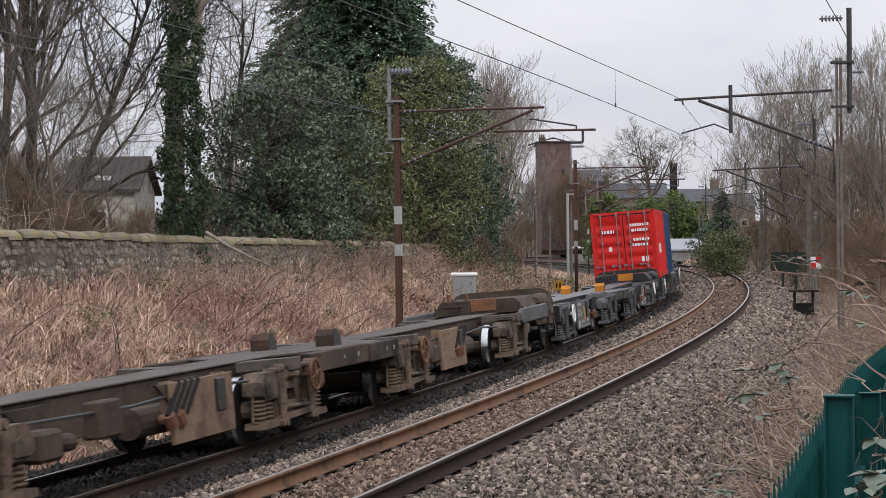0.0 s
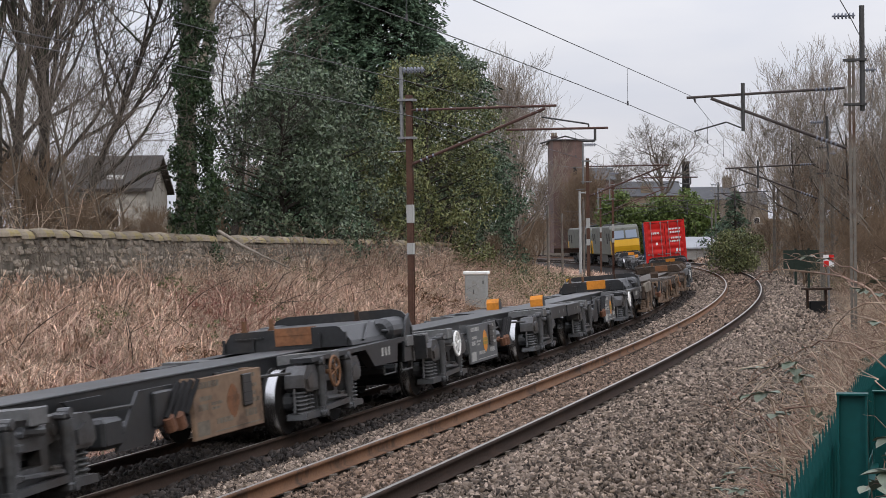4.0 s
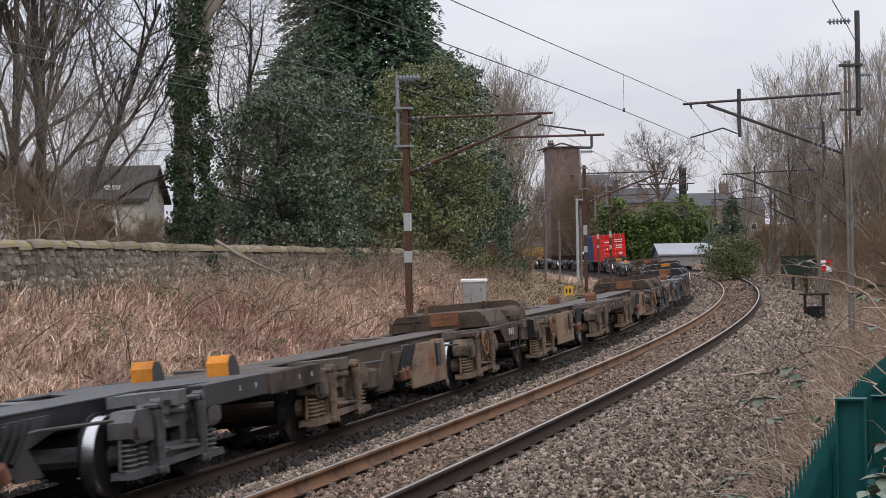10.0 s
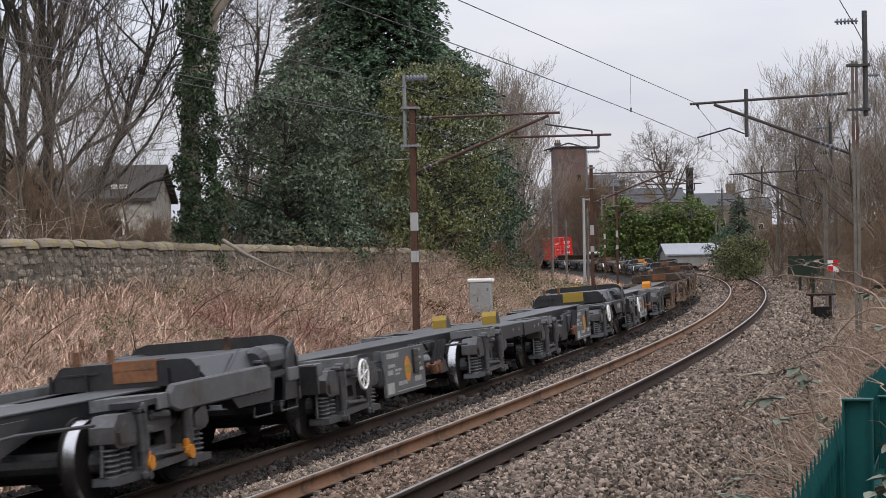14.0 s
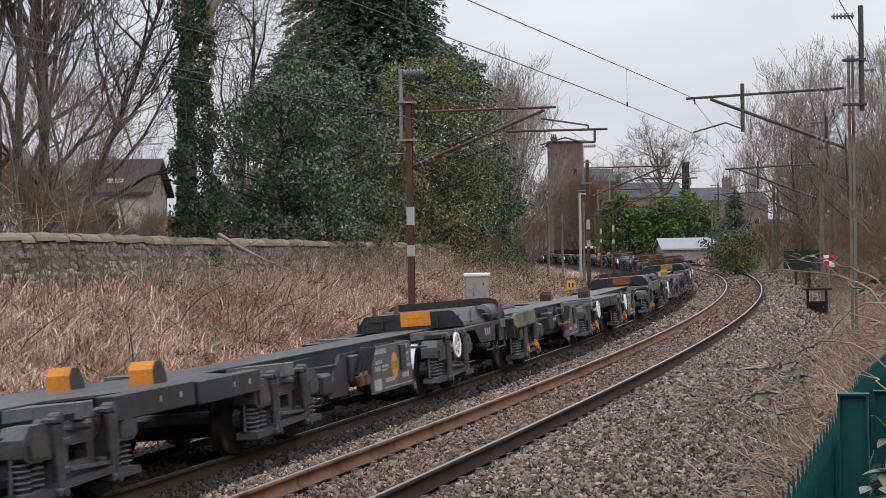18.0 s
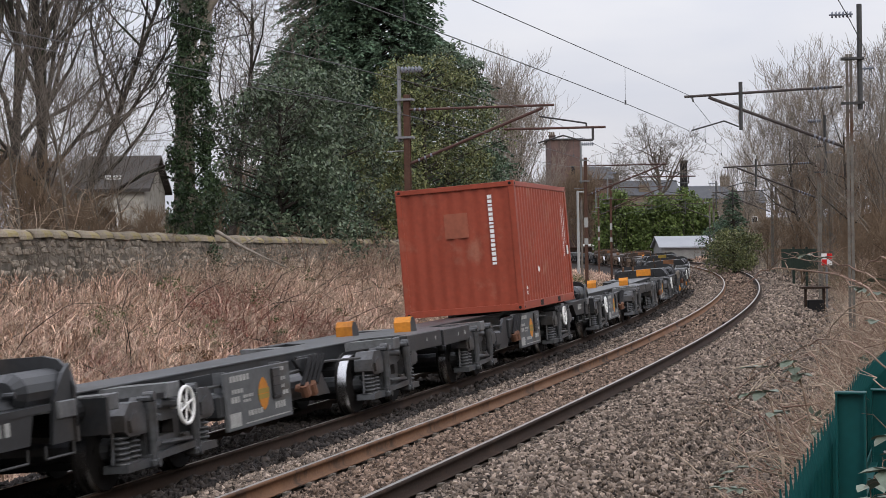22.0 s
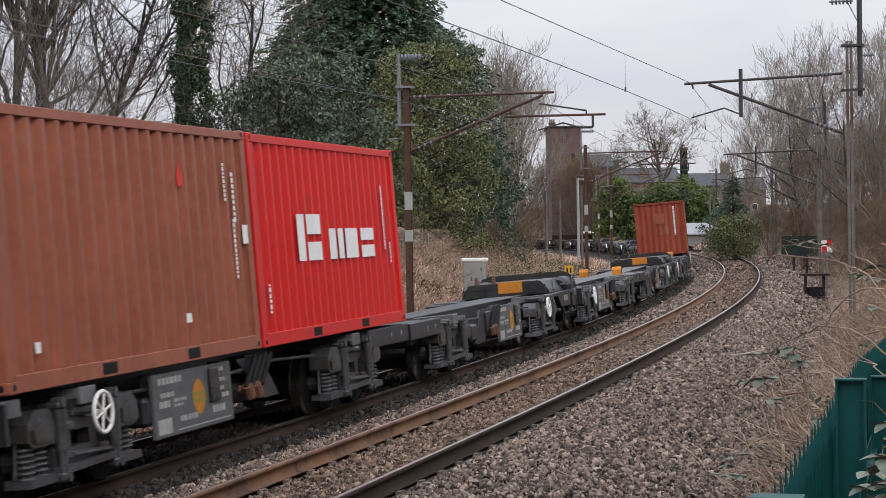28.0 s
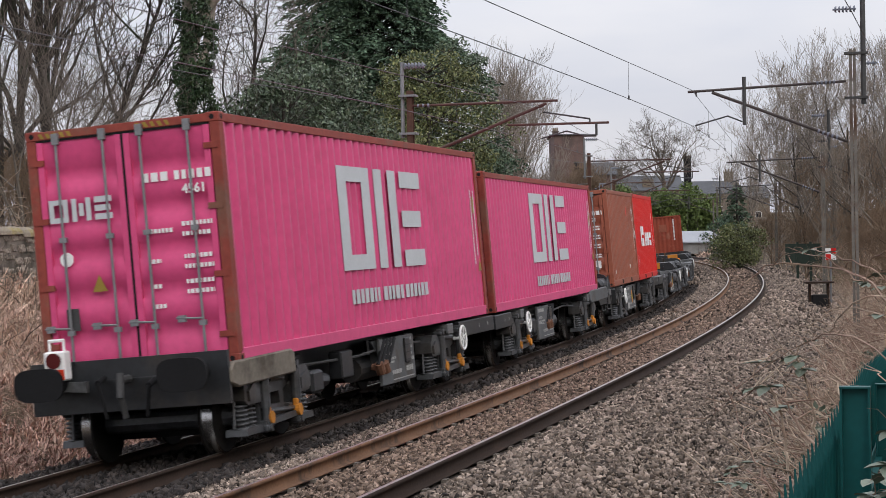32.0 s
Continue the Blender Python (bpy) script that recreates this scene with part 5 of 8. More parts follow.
# ---- the two locomotives at the head ----
def loco(centre):
    lc = thing("electric_locomotive", Matrix(), "grey electric locomotive with yellow cab ends", "locomotive", "locomotives of the train")
    L = 17.4
    h = L / 2
    gr = M["loco_grey"]
    bm = bmesh.new()
    prof = [(-h + 0.25, 1.1), (h - 0.25, 1.1), (h - 0.05, 1.9), (h - 0.55, 3.55), (h - 1.3, 3.82), (-h + 1.3, 3.82), (-h + 0.55, 3.55), (-h + 0.05, 1.9)]
    slab(bm, prof, -1.32, 1.32)
    bmesh.ops.bevel(bm, geom=bm.edges[:], offset=0.12, segments=2, affect="EDGES", profile=0.5)
    body = part("body", bm, gr, lc)
    for ex in (-1, 1):
        bm = bmesh.new()
        vs = [bm.verts.new((ex * x, y, z)) for x, y, z in ((h - 0.17, -1.24, 1.15), (h - 0.17, 1.24, 1.15), (h + 0.01, 1.24, 1.9), (h + 0.01, -1.24, 1.9))]
        vt = [bm.verts.new((ex * x, y, z)) for x, y, z in ((h - 0.16, -1.22, 2.5), (h - 0.16, 1.22, 2.5))]
        bm.faces.new(vs)
        bm.faces.new((vs[3], vs[2], vt[1], vt[0]))
        for sd in (-1, 1):
            box(bm, *sorted((ex * (h - 0.9), ex * (h - 0.14))), *sorted((sd * 1.325, sd * 1.31)), 1.2, 2.45)
        part("cab_front", bm, M["yellow_loco"], body, "yellow warning panel")
        for sd in (-1, 1):
            bm = bmesh.new()
            vs = [bm.verts.new((ex * x, y, z)) for x, y, z in ((h - 0.19, sd * 0.08, 2.62), (h - 0.19, sd * 1.12, 2.62), (h - 0.42, sd * 1.08, 3.34), (h - 0.42, sd * 0.08, 3.34))]
            bm.faces.new(vs)
            part("windscreen", bm, M["cab_glass"], body, "windscreen with a sky reflection painted pale blue")
            bm = bmesh.new()
            box(bm, *sorted((ex * (h - 1.9), ex * (h - 1.2))), *sorted((sd * 1.335, sd * 1.318)), 2.45, 3.15)
            box(bm, *sorted((ex * (h - 3.6), ex * (h - 2.9))), *sorted((sd * 1.335, sd * 1.318)), 2.2, 3.15)
            part("side_window", bm, M["black"], body)
        bm = bmesh.new()
        box(bm, *sorted((ex * (h - 0.2), ex * (h + 0.02))), -1.25, 1.25, 0.75, 1.12)
        for sd in (-1, 1):
            rod(bm, (ex * h, sd * 0.87, 1.0), (ex * (h + 0.5), sd * 0.87, 1.0), 0.16, n=12)
        part("buffer_beam", bm, M["black"], lc)
    bm = bmesh.new()
    for k in range(6):
        box(bm, -4 + k * 1.4, -3 + k * 1.4, -1.335, -1.318, 2.3, 3.2)
    part("louvres", bm, M["frame_dark"], body)
    bm = bmesh.new()
    box(bm, -3.5, 3.5, -0.6, 0.6, 3.82, 4.0)
    rod(bm, (-2, -0.5, 4.0), (0.5, 0, 4.35), 0.04, n=6)
    rod(bm, (0.5, 0, 4.35), (-1.6, 0.5, 4.1), 0.04, n=6)
    part("pantograph", bm, M["steel_dark"], lc, "folded roof pantograph")
    for x in (-5.0, 5.0):
        bogie(lc, x, "bogie_dark")
    bm = bmesh.new()
    box(bm, -3.2, 3.2, -1.15, 1.15, 0.4, 1.1)
    part("equipment_box", bm, M["frame_dark"], lc)
    MOVING.append((lc, centre, 5.0, 0.0))


M["loco_grey"] = material("locomotive grey", (0.15, 0.155, 0.13), 0.5, var=0.15, scale=1, fine=8, bump=0.05, stain=(0.06, 0.055, 0.045), amount=0.3)
M["yellow_loco"] = material("warning yellow", (0.72, 0.40, 0.02), 0.45, var=0.08, bump=0.03)
# the pale blue is the sky's reflection, put into the base colour
M["cab_glass"] = material("windscreen glass with painted sky reflection", (0.30, 0.36, 0.45), 0.08, var=0.02, bump=0)
loco(295.3)
loco(313.9)

# ---- overhead line ----
M["mast_brown"] = material("rust-brown mast paint", (0.115, 0.06, 0.042), 0.75, var=0.3, scale=3, fine=20, bump=0.1, stain=(0.2, 0.19, 0.18), amount=0.1, stain_scale=2)
M["mast_grey"] = material("weathered grey-brown mast", (0.22, 0.20, 0.175), 0.7, var=0.25, scale=3, fine=20, bump=0.1, stain=(0.13, 0.07, 0.045), amount=0.45, stain_scale=0.7)
M["concrete"] = material("grey concrete", (0.36, 0.355, 0.34), 0.85, var=0.2, scale=2, fine=25, bump=0.15)
M["insulator"] = material("grey porcelain", (0.25, 0.27, 0.32), 0.35, var=0.1, bump=0.03)
M["wire"] = material("dull wire", (0.13, 0.13, 0.135), 0.6, 0.2, var=0.1, bump=0)
M["arm_red"] = material("rusty cantilever tube", (0.125, 0.072, 0.06), 0.7, var=0.25, scale=4, bump=0.08)
M["arm_grey"] = material("weathered grey cantilever tube", (0.095, 0.08, 0.075), 0.7, var=0.25, scale=4, bump=0.08)
M["pale_band"] = material("pale grey band", (0.5, 0.51, 0.5), 0.6, var=0.1, bump=0.04)


def h_column(bm, w, d, z0, z1, mi=0):
    box(bm, -w / 2, w / 2, -d / 2, -d / 2 + 0.02, z0, z1, mi=mi)
    box(bm, -w / 2, w / 2, d / 2 - 0.02, d / 2, z0, z1, mi=mi)
    box(bm, -0.012, 0.012, -d / 2 + 0.02, d / 2 - 0.02, z0, z1, mi=mi)


def disc_insulator(parent, p, q, n=5, r=0.07):
    bm = bmesh.new()
    p, q = Vector(p), Vector(q)
    rod(bm, p, q, 0.022, n=6)
    for k in range(n):
        a = p.lerp(q, (k + 0.6) / (n + 0.4))
        d = (q - p).normalized() * 0.022
        rod(bm, a - d, a + d, r, r * 0.7, n=12)
    ins = part("insulator", bm, M["insulator"], parent)
    ins["kind"] = "stuff"
    return ins


def tube(parent, pts, r, mat, name="cantilever_tube"):
    bm = bmesh.new()
    for a, b in zip(pts, pts[1:]):
        rod(bm, a, b, r, n=8)
    return part(name, bm, M[mat], parent)


def foot_z(s, l):
    return float(ground_z(s, l)) - 0.08


def mast_left(s, lat, top=5.97, detail=True, mat="mast_brown", side=-1, reach=3.0):
    """A steel mast beside the line with a cantilever; local x goes across the line towards the tracks."""
    base = at(s, lat, 0)
    base.z = 0
    h = float(line(s)[2])
    ms = thing("catenary_mast", Matrix.Translation(base) @ Matrix.Rotation(-h if side < 0 else math.pi - h, 4, "Z"), "rusty brown steel catenary mast with cantilever arm" if mat == "mast_brown" else "weathered grey catenary mast with cantilever arm", "catenary mast", "catenary masts")
    zf = foot_z(s, lat)
    bm = bmesh.new()
    h_column(bm, 0.14, 0.16, zf - 0.3, top)
    part("column", bm, M[mat], ms)
    bm = bmesh.new()
    box(bm, -0.3, 0.3, -0.3, 0.3, zf - 0.4, zf + 0.05, 0.03)
    part("footing", bm, M["concrete"], ms)
    if mat == "mast_brown":
        for z0, z1 in ((2.93, 3.36), (2.18, 2.45)):
            bm = bmesh.new()
            box(bm, -0.077, 0.077, -0.088, 0.088, z0, z1)
            part("band", bm, M["pale_band"], ms, "pale grey painted band")
    bm = bmesh.new()
    rod(bm, (-0.19, 0, 4.85), (-0.19, 0, 6.65), 0.045, n=10)
    for z in (4.95, 5.85):
        box(bm, -0.26, 0.16, -0.13, 0.13, z - 0.025, z + 0.025)
    post = part("earth_wire_post", bm, M["steel"], ms, "galvanised upright post")
    disc_insulator(post, (-0.14, 0, 6.56), (0.40, 0, 6.56), 6, 0.085)
    tube(ms, [(0.0, 0, 5.61), (reach + 0.55, 0, 5.62)], 0.03, "arm_red")
    disc_insulator(ms, (0.12, 0, 5.61), (0.55, 0, 5.61), 3, 0.05)
    tube(ms, [(0.0, 0, 4.30), (reach + 0.28, 0, 5.56)], 0.036, "arm_red")
    disc_insulator(ms, (0.2, 0, 4.376), (0.7, 0, 4.568), 3, 0.05)
    tube(ms, [(reach - 0.65, 0, 5.08), (reach + 1.75, 0, 5.07)], 0.028, "arm_red", "registration_tube")
    tube(ms, [(reach + 0.2, 0, 5.36), (reach + 1.3, 0, 5.17), (reach + 1.3, 0, 5.07)], 0.02, "steel_dark", "registration_stay")
    tube(ms, [(reach + 1.45, 0, 5.07), (reach + 1.45, 0, 4.78), (reach + 1.15, 0, 4.78)], 0.03, "steel_dark", "drop_bracket")
    tube(ms, [(reach + 1.15, 0, 4.78), (reach + 0.75, 0, 4.90), (reach + 0.15, 0, 4.74)], 0.018, "steel_dark", "steady_arm")
    tube(ms, [(-0.5, 0, 4.62), (0.0, 0, 4.64)], 0.015, "steel", "bracket")
    return ms


def mast_right(s, lat, top, simple=False):
    base = at(s, lat, 0)
    base.z = 0
    h = float(line(s)[2])
    ms = thing("catenary_mast", Matrix.Translation(base) @ Matrix.Rotation(math.pi - h, 4, "Z"), "tall weathered twin-channel catenary mast with cantilever arm", "catenary mast", "catenary masts")
    zf = foot_z(s, lat)
    bm = bmesh.new()
    for x in (-0.042, 0.042):
        box(bm, x - 0.032, x + 0.032, -0.09, 0.09, zf - 0.3, top)
    for k in range(12):
        z = zf + 0.3 + k * (top - zf - 0.4) / 11
        box(bm, -0.05, 0.05, -0.08, -0.07, z - 0.04, z + 0.04)
    part("column", bm, M["mast_grey"], ms)
    bm = bmesh.new()
    box(bm, -0.35, 0.35, -0.3, 0.3, zf - 0.4, zf + 0.03, 0.03)
    part("footing", bm, M["concrete"], ms)
    bm = bmesh.new()
    rod(bm, (-0.24, 0, top - 1.25), (-0.24, 0, top + 1.12), 0.06, n=10)
    for z in (top - 1.1, top - 0.1):
        box(bm, -0.34, 0.18, -0.12, 0.12, z - 0.025, z + 0.025)
    post = part("earth_wire_post", bm, M["steel_dark"], ms)
    disc_insulator(post, (-0.1, 0, top + 0.9), (0.42, 0, top + 0.9), 6, 0.08)
    disc_insulator(post, (-0.28, 0, top - 0.33), (-0.55, 0, top - 0.33), 2, 0.06)
    z1 = top - 0.72
    tube(ms, [(0.15, 0, z1), (3.7, 0, z1 - 0.12)], 0.03, "arm_grey")
    disc_insulator(ms, (0.35, 0, z1 - 0.01), (0.85, 0, z1 - 0.025), 5, 0.055)
    tube(ms, [(0.15, 0, z1 - 1.35), (3.15, 0, z1 - 0.15)], 0.036, "arm_grey")
    disc_insulator(ms, (0.3, 0, z1 - 1.28), (0.85, 0, z1 - 1.08), 5, 0.06)
    tube(ms, [(2.42, 0, z1 + 0.18), (2.42, 0, z1 - 0.92)], 0.045, "steel_dark", "registration_post")
    tube(ms, [(2.47, 0, z1 - 0.84), (2.8, 0, z1 - 0.70), (3.55, 0, z1 - 0.9)], 0.018, "steel_dark", "steady_arm")
    tube(ms, [(3.52, 0, z1 - 0.12), (3.5, 0, z1 - 0.24)], 0.02, "steel_dark", "drop_bracket")
    return ms


mast_left(34.0, -2.92)
mast_left(71.0, -3.0)
mast_left(108.0, -3.4)
mast_left(146.0, -3.4)
RM = 7.36
mast_right(34.0, RM, 6.55)
mast_right(64.0, GAP + 3.1, 6.0)
mast_right(107.0, GAP + 3.0, 6.0)
mast_right(149.0, GAP + 3.0, 6.0)
mast_right(190.0, GAP + 3.0, 6.0)


def cable(bm, pts, r, n=4):
    """A thin bent cable through the points, as one piece."""
    rows = []
    for i, p in enumerate(pts):
        d = (pts[min(i + 1, len(pts) - 1)] - pts[max(i - 1, 0)]).normalized()
        u = d.cross(Vector((0, 0, 1))).normalized()
        v = d.cross(u)
        rows.append([bm.verts.new(p + (u * math.cos(2 * math.pi * k / n) + v * math.sin(2 * math.pi * k / n)) * r) for k in range(n)])
    for a, b in zip(rows, rows[1:]):
        for k in range(n):
            bm.faces.new((a[k], a[(k + 1) % n], b[(k + 1) % n], b[k]))


def wire_run(lats, z_con, z_cat, supports, label, dip=0.28, name="overhead_wire"):
    """Contact wire, sagging catenary and droppers along the line."""
    ob = thing(name, Matrix(), label, "overhead wire", "overhead wires")
    con, cat = [], []
    for a, b in zip(supports, supports[1:]):
        n = 12
        for k in range(n + 1):
            u = k / n
            s = a + (b - a) * u
            sag = dip * 4 * u * (1 - u)
            lat = float(np.interp(s, supports, lats))
            p = (at(s, lat, z_con), at(s, lat, z_cat - sag))
            if k or not con:
                con.append(p[0])
                cat.append(p[1])
            if k in (2, 5, 7, 10):
                bd = bmesh.new()
                rod(bd, p[0], p[1], 0.004, n=3, cap=False)
                rod(bd, p[0] - Vector((0, 0, 0.02)), p[0] + Vector((0, 0, 0.06)), 0.016, n=5)
                part("dropper", bd, M["wire"], ob)
    for nm, pts in (("contact_wire", con), ("catenary_wire", cat)):
        bm = bmesh.new()
        cable(bm, pts, 0.0068)
        part(nm, bm, M["wire"], ob)


SUP = [-14, 34, 71, 108, 147, 190, 235]
wire_run([-0.5, 0.2, -0.2, 0.2, -0.2, 0.2, 0], 4.72, 5.52, SUP, "contact wire and catenary over the train's track")
wire_run([2.66, 3.8, 3.5, 3.7, 3.5, 3.7, 3.6], 4.94, 5.75, [-20, 33.5, 64, 107, 149, 190, 235], "contact wire and catenary over the empty track")
for lat, z, nm in ((-3.2, 5.65, "earth wire along the left masts"), (RM + 0.5, 6.3, "earth wire along the right masts")):
    ob = thing("earth_wire", Matrix(), "thin sagging " + nm.replace("left ", "").replace("right ", ""), "overhead wire", "overhead wires")
    bm = bmesh.new()
    pts = []
    for a, b in zip(SUP, SUP[1:]):
        for k in range(8):
            u = k / 8
            pts.append(at(a + (b - a) * u, lat - (1 - u) * 1.0 if lat > 0 and a < 0 else lat if lat < 0 or a < 40 else GAP + 3.3, z - (0.0 if lat < 0 or a < 40 else 0.4 * min(1, (a - 34) / 30)) - 1.5 * u * (1 - u)))
    cable(bm, pts, 0.008)
    part("wire", bm, M["wire"], ob)

# ---- stone boundary wall on the bank ----
M["rubble"] = material("weathered rubble stone", (0.40, 0.35, 0.29), 0.9, var=0.6, scale=2.5, fine=22, bump=0.6, stain=(0.11, 0.098, 0.078), amount=0.5, stain_scale=2.6, rand=0.4)
M["mortar"] = material("old mortar", (0.25, 0.22, 0.185), 0.95, var=0.3, scale=3, fine=30, bump=0.5, stain=(0.07, 0.065, 0.05), amount=0.4)
M["coping"] = material("mossy coping stone", (0.29, 0.245, 0.185), 0.9, var=0.5, scale=2.5, fine=22, bump=0.6, stain=(0.26, 0.21, 0.07), amount=0.3, stain_scale=1.7, rand=0.3)
WALL_L = -9.2


def wall_top(s):
    return float(np.interp(s, [0, 25, 40, 55, 70, 90], [3.0, 2.93, 2.75, 2.6, 2.45, 2.2])) - GRADE * s


wall = thing("wall_bank", Matrix(), "old rubble stone boundary wall with rounded mossy coping", "wall", kind="structure")
bm = bmesh.new()
for k in range(0, 36):
    s0, s1 = 8 + k * 2, 10 + k * 2
    c = []
    for s in (s0, s1):
        for l in (WALL_L - 0.5, WALL_L - 0.04):
            for z in (0.6, wall_top(s) - 0.22):
                c.append(bm.verts.new(at(s, l, z)))
    for q in ((0, 1, 3, 2), (4, 6, 7, 5), (0, 4, 5, 1), (2, 3, 7, 6), (1, 5, 7, 3)):
        bm.faces.new([c[i] for i in q])
part("core", bm, M["mortar"], wall)


def rubble_mesh(seed):
    rg = random.Random(seed)
    bm = bmesh.new()
    bmesh.ops.create_icosphere(bm, subdivisions=1, radius=1)
    for v in bm.verts:
        v.co = Vector((max(-0.72, min(0.72, v.co.x)), max(-0.7, min(0.7, v.co.y)), max(-0.7, min(0.7, v.co.z)))) * rg.uniform(0.85, 1.1) / 0.72
    me = bpy.data.meshes.new("stone")
    bm.to_mesh(me)
    bm.free()
    me.materials.append(M["rubble"])
    return me


RUB = [rubble_mesh(k) for k in range(5)]
COP = []
for k in range(4):
    rg = random.Random(90 + k)
    bm = bmesh.new()
    n = 9
    rows = []
    for x in (-0.5, -0.46, 0.46, 0.5):
        e = 0.965 if abs(x) > 0.48 else 1.0
        rows.append([bm.verts.new((x, math.cos(math.pi * i / (n - 1)) * 0.33 * e, math.sin(math.pi * i / (n - 1)) * 0.24 * e * rg.uniform(0.93, 1.05))) for i in range(n)])
    for a, b in zip(rows, rows[1:]):
        for i in range(n - 1):
            bm.faces.new((a[i], b[i], b[i + 1], a[i + 1]))
    bm.faces.new(rows[0])
    bm.faces.new(rows[-1][::-1])
    bmesh.ops.recalc_face_normals(bm, faces=bm.faces[:])
    me = bpy.data.meshes.new("coping_stone")
    bm.to_mesh(me)
    bm.free()
    me.materials.append(M["coping"])
    COP.append(me)
rg = random.Random(4)
s = 12.0
while s < 80:
    w = rg.uniform(0.5, 1.15)
    ob = new("coping_stone", rg.choice(COP))
    ob.parent = wall
    ob.matrix_basis = frame_at(s + w / 2, WALL_L - 0.27, wall_top(s) - 0.24 + rg.uniform(-0.02, 0.015)) @ pose(0, 0, 0, rg.uniform(-4, 4), rg.uniform(-2, 2), rg.uniform(-3, 3)) @ Matrix.Diagonal((w * 0.995, rg.uniform(0.85, 1.0), rg.uniform(0.72, 0.85), 1))
    s += w
extra_v, extra_f, nstone = [], [], 0
s_limit = 60
for row in range(8):
    s = 14 + rg.uniform(0, 0.3)
    while s < 78:
        w, hh = rg.uniform(0.12, 0.38), rg.uniform(0.09, 0.17)
        z = wall_top(s) - 0.33 - row * 0.205 + rg.uniform(-0.06, 0.06)
        m = frame_at(s + w / 2, WALL_L - 0.08, z) @ pose(0, 0, 0, rg.uniform(-5, 5), rg.uniform(-9, 9), rg.uniform(-5, 5)) @ Matrix.Diagonal((w * 0.52, 0.075, hh * 0.72, 1))
        me = rg.choice(RUB)
        if 22 < s < s_limit and nstone < 300 and row < 6:
            ob = new("stone", me)
            ob.parent = wall
            ob.matrix_basis = m
            nstone += 1
        else:
            co = np.array([tuple(m @ v.co) for v in me.vertices])
            extra_f.append(np.array([tuple(p.vertices) for p in me.polygons]) + sum(len(v) for v in extra_v[-1:]) * 0 + (len(extra_v) * len(me.vertices)))
            extra_v.append(co)
        s += w + 0.03
ob = put("stones", mesh_np("stones", np.concatenate(extra_v), np.concatenate(extra_f)), M["rubble"], wall)
ob["kind"] = "stuff"


# ---- vegetation ----
M["bark_grey"] = material("grey bark", (0.32, 0.28, 0.23), 0.9, var=0.35, scale=3, fine=25, bump=0.4, stain=(0.06, 0.065, 0.04), amount=0.3)
M["twig_grey"] = material("grey-brown twigs", (0.20, 0.17, 0.14), 0.9, var=0.3, scale=2, fine=15, bump=0.2)
M["twig_light"] = material("pale grey twigs", (0.35, 0.30, 0.25), 0.9, var=0.3, scale=2, fine=15, bump=0.2)
M["bark_dark"] = material("dark damp bark", (0.06, 0.05, 0.043), 0.9, var=0.35, scale=3, fine=25, bump=0.4, stain=(0.045, 0.055, 0.03), amount=0.35)
M["bark_brown"] = material("brown twigs", (0.26, 0.185, 0.125), 0.9, var=0.3, scale=2, fine=15, bump=0.2)
M["twig_pale"] = material("pale dead stems", (0.70, 0.57, 0.43), 0.9, var=0.3, scale=1, fine=15, bump=0.1, island=0.35, tint=(0.40, 0.265, 0.19))
M["twig_red"] = material("reddish bramble stems", (0.26, 0.15, 0.115), 0.85, var=0.3, scale=1, fine=15, bump=0.1, island=0.3, tint=(0.42, 0.30, 0.225))
M["stem_red"] = material("red-barked stems", (0.30, 0.095, 0.075), 0.7, var=0.3, scale=1, fine=15, bump=0.1, island=0.3, tint=(0.38, 0.2, 0.15))
M["straw"] = material("dry straw grass", (0.98, 0.735, 0.56), 0.9, var=0.3, scale=0.5, fine=3, bump=0, island=0.55, tint=(0.58, 0.37, 0.29), stain=(0.42, 0.245, 0.20), amount=0.32, stain_scale=0.3)
M["leaf_dark"] = material("dark conifer needles", (0.08, 0.138, 0.09), 0.6, var=0.3, scale=0.8, fine=6, bump=0, island=0.6, tint=(0.125, 0.185, 0.11))
M["leaf_mid"] = material("glossy holly leaves", (0.075, 0.115, 0.068), 0.42, var=0.3, scale=0.8, fine=6, bump=0, island=0.6, tint=(0.19, 0.235, 0.155))
M["leaf_olive"] = material("olive-green leaves", (0.115, 0.145, 0.055), 0.45, var=0.3, scale=0.8, fine=6, bump=0, island=0.6, tint=(0.25, 0.255, 0.11))
M["leaf_hedge"] = material("fresh hedge leaves", (0.11, 0.165, 0.045), 0.5, var=0.3, scale=0.5, fine=3, bump=0, island=0.5, tint=(0.16, 0.21, 0.06))
M["leaf_ivy"] = material("ivy leaves", (0.045, 0.085, 0.04), 0.4, var=0.3, scale=1, fine=8, bump=0, island=0.6, tint=(0.06, 0.09, 0.04))


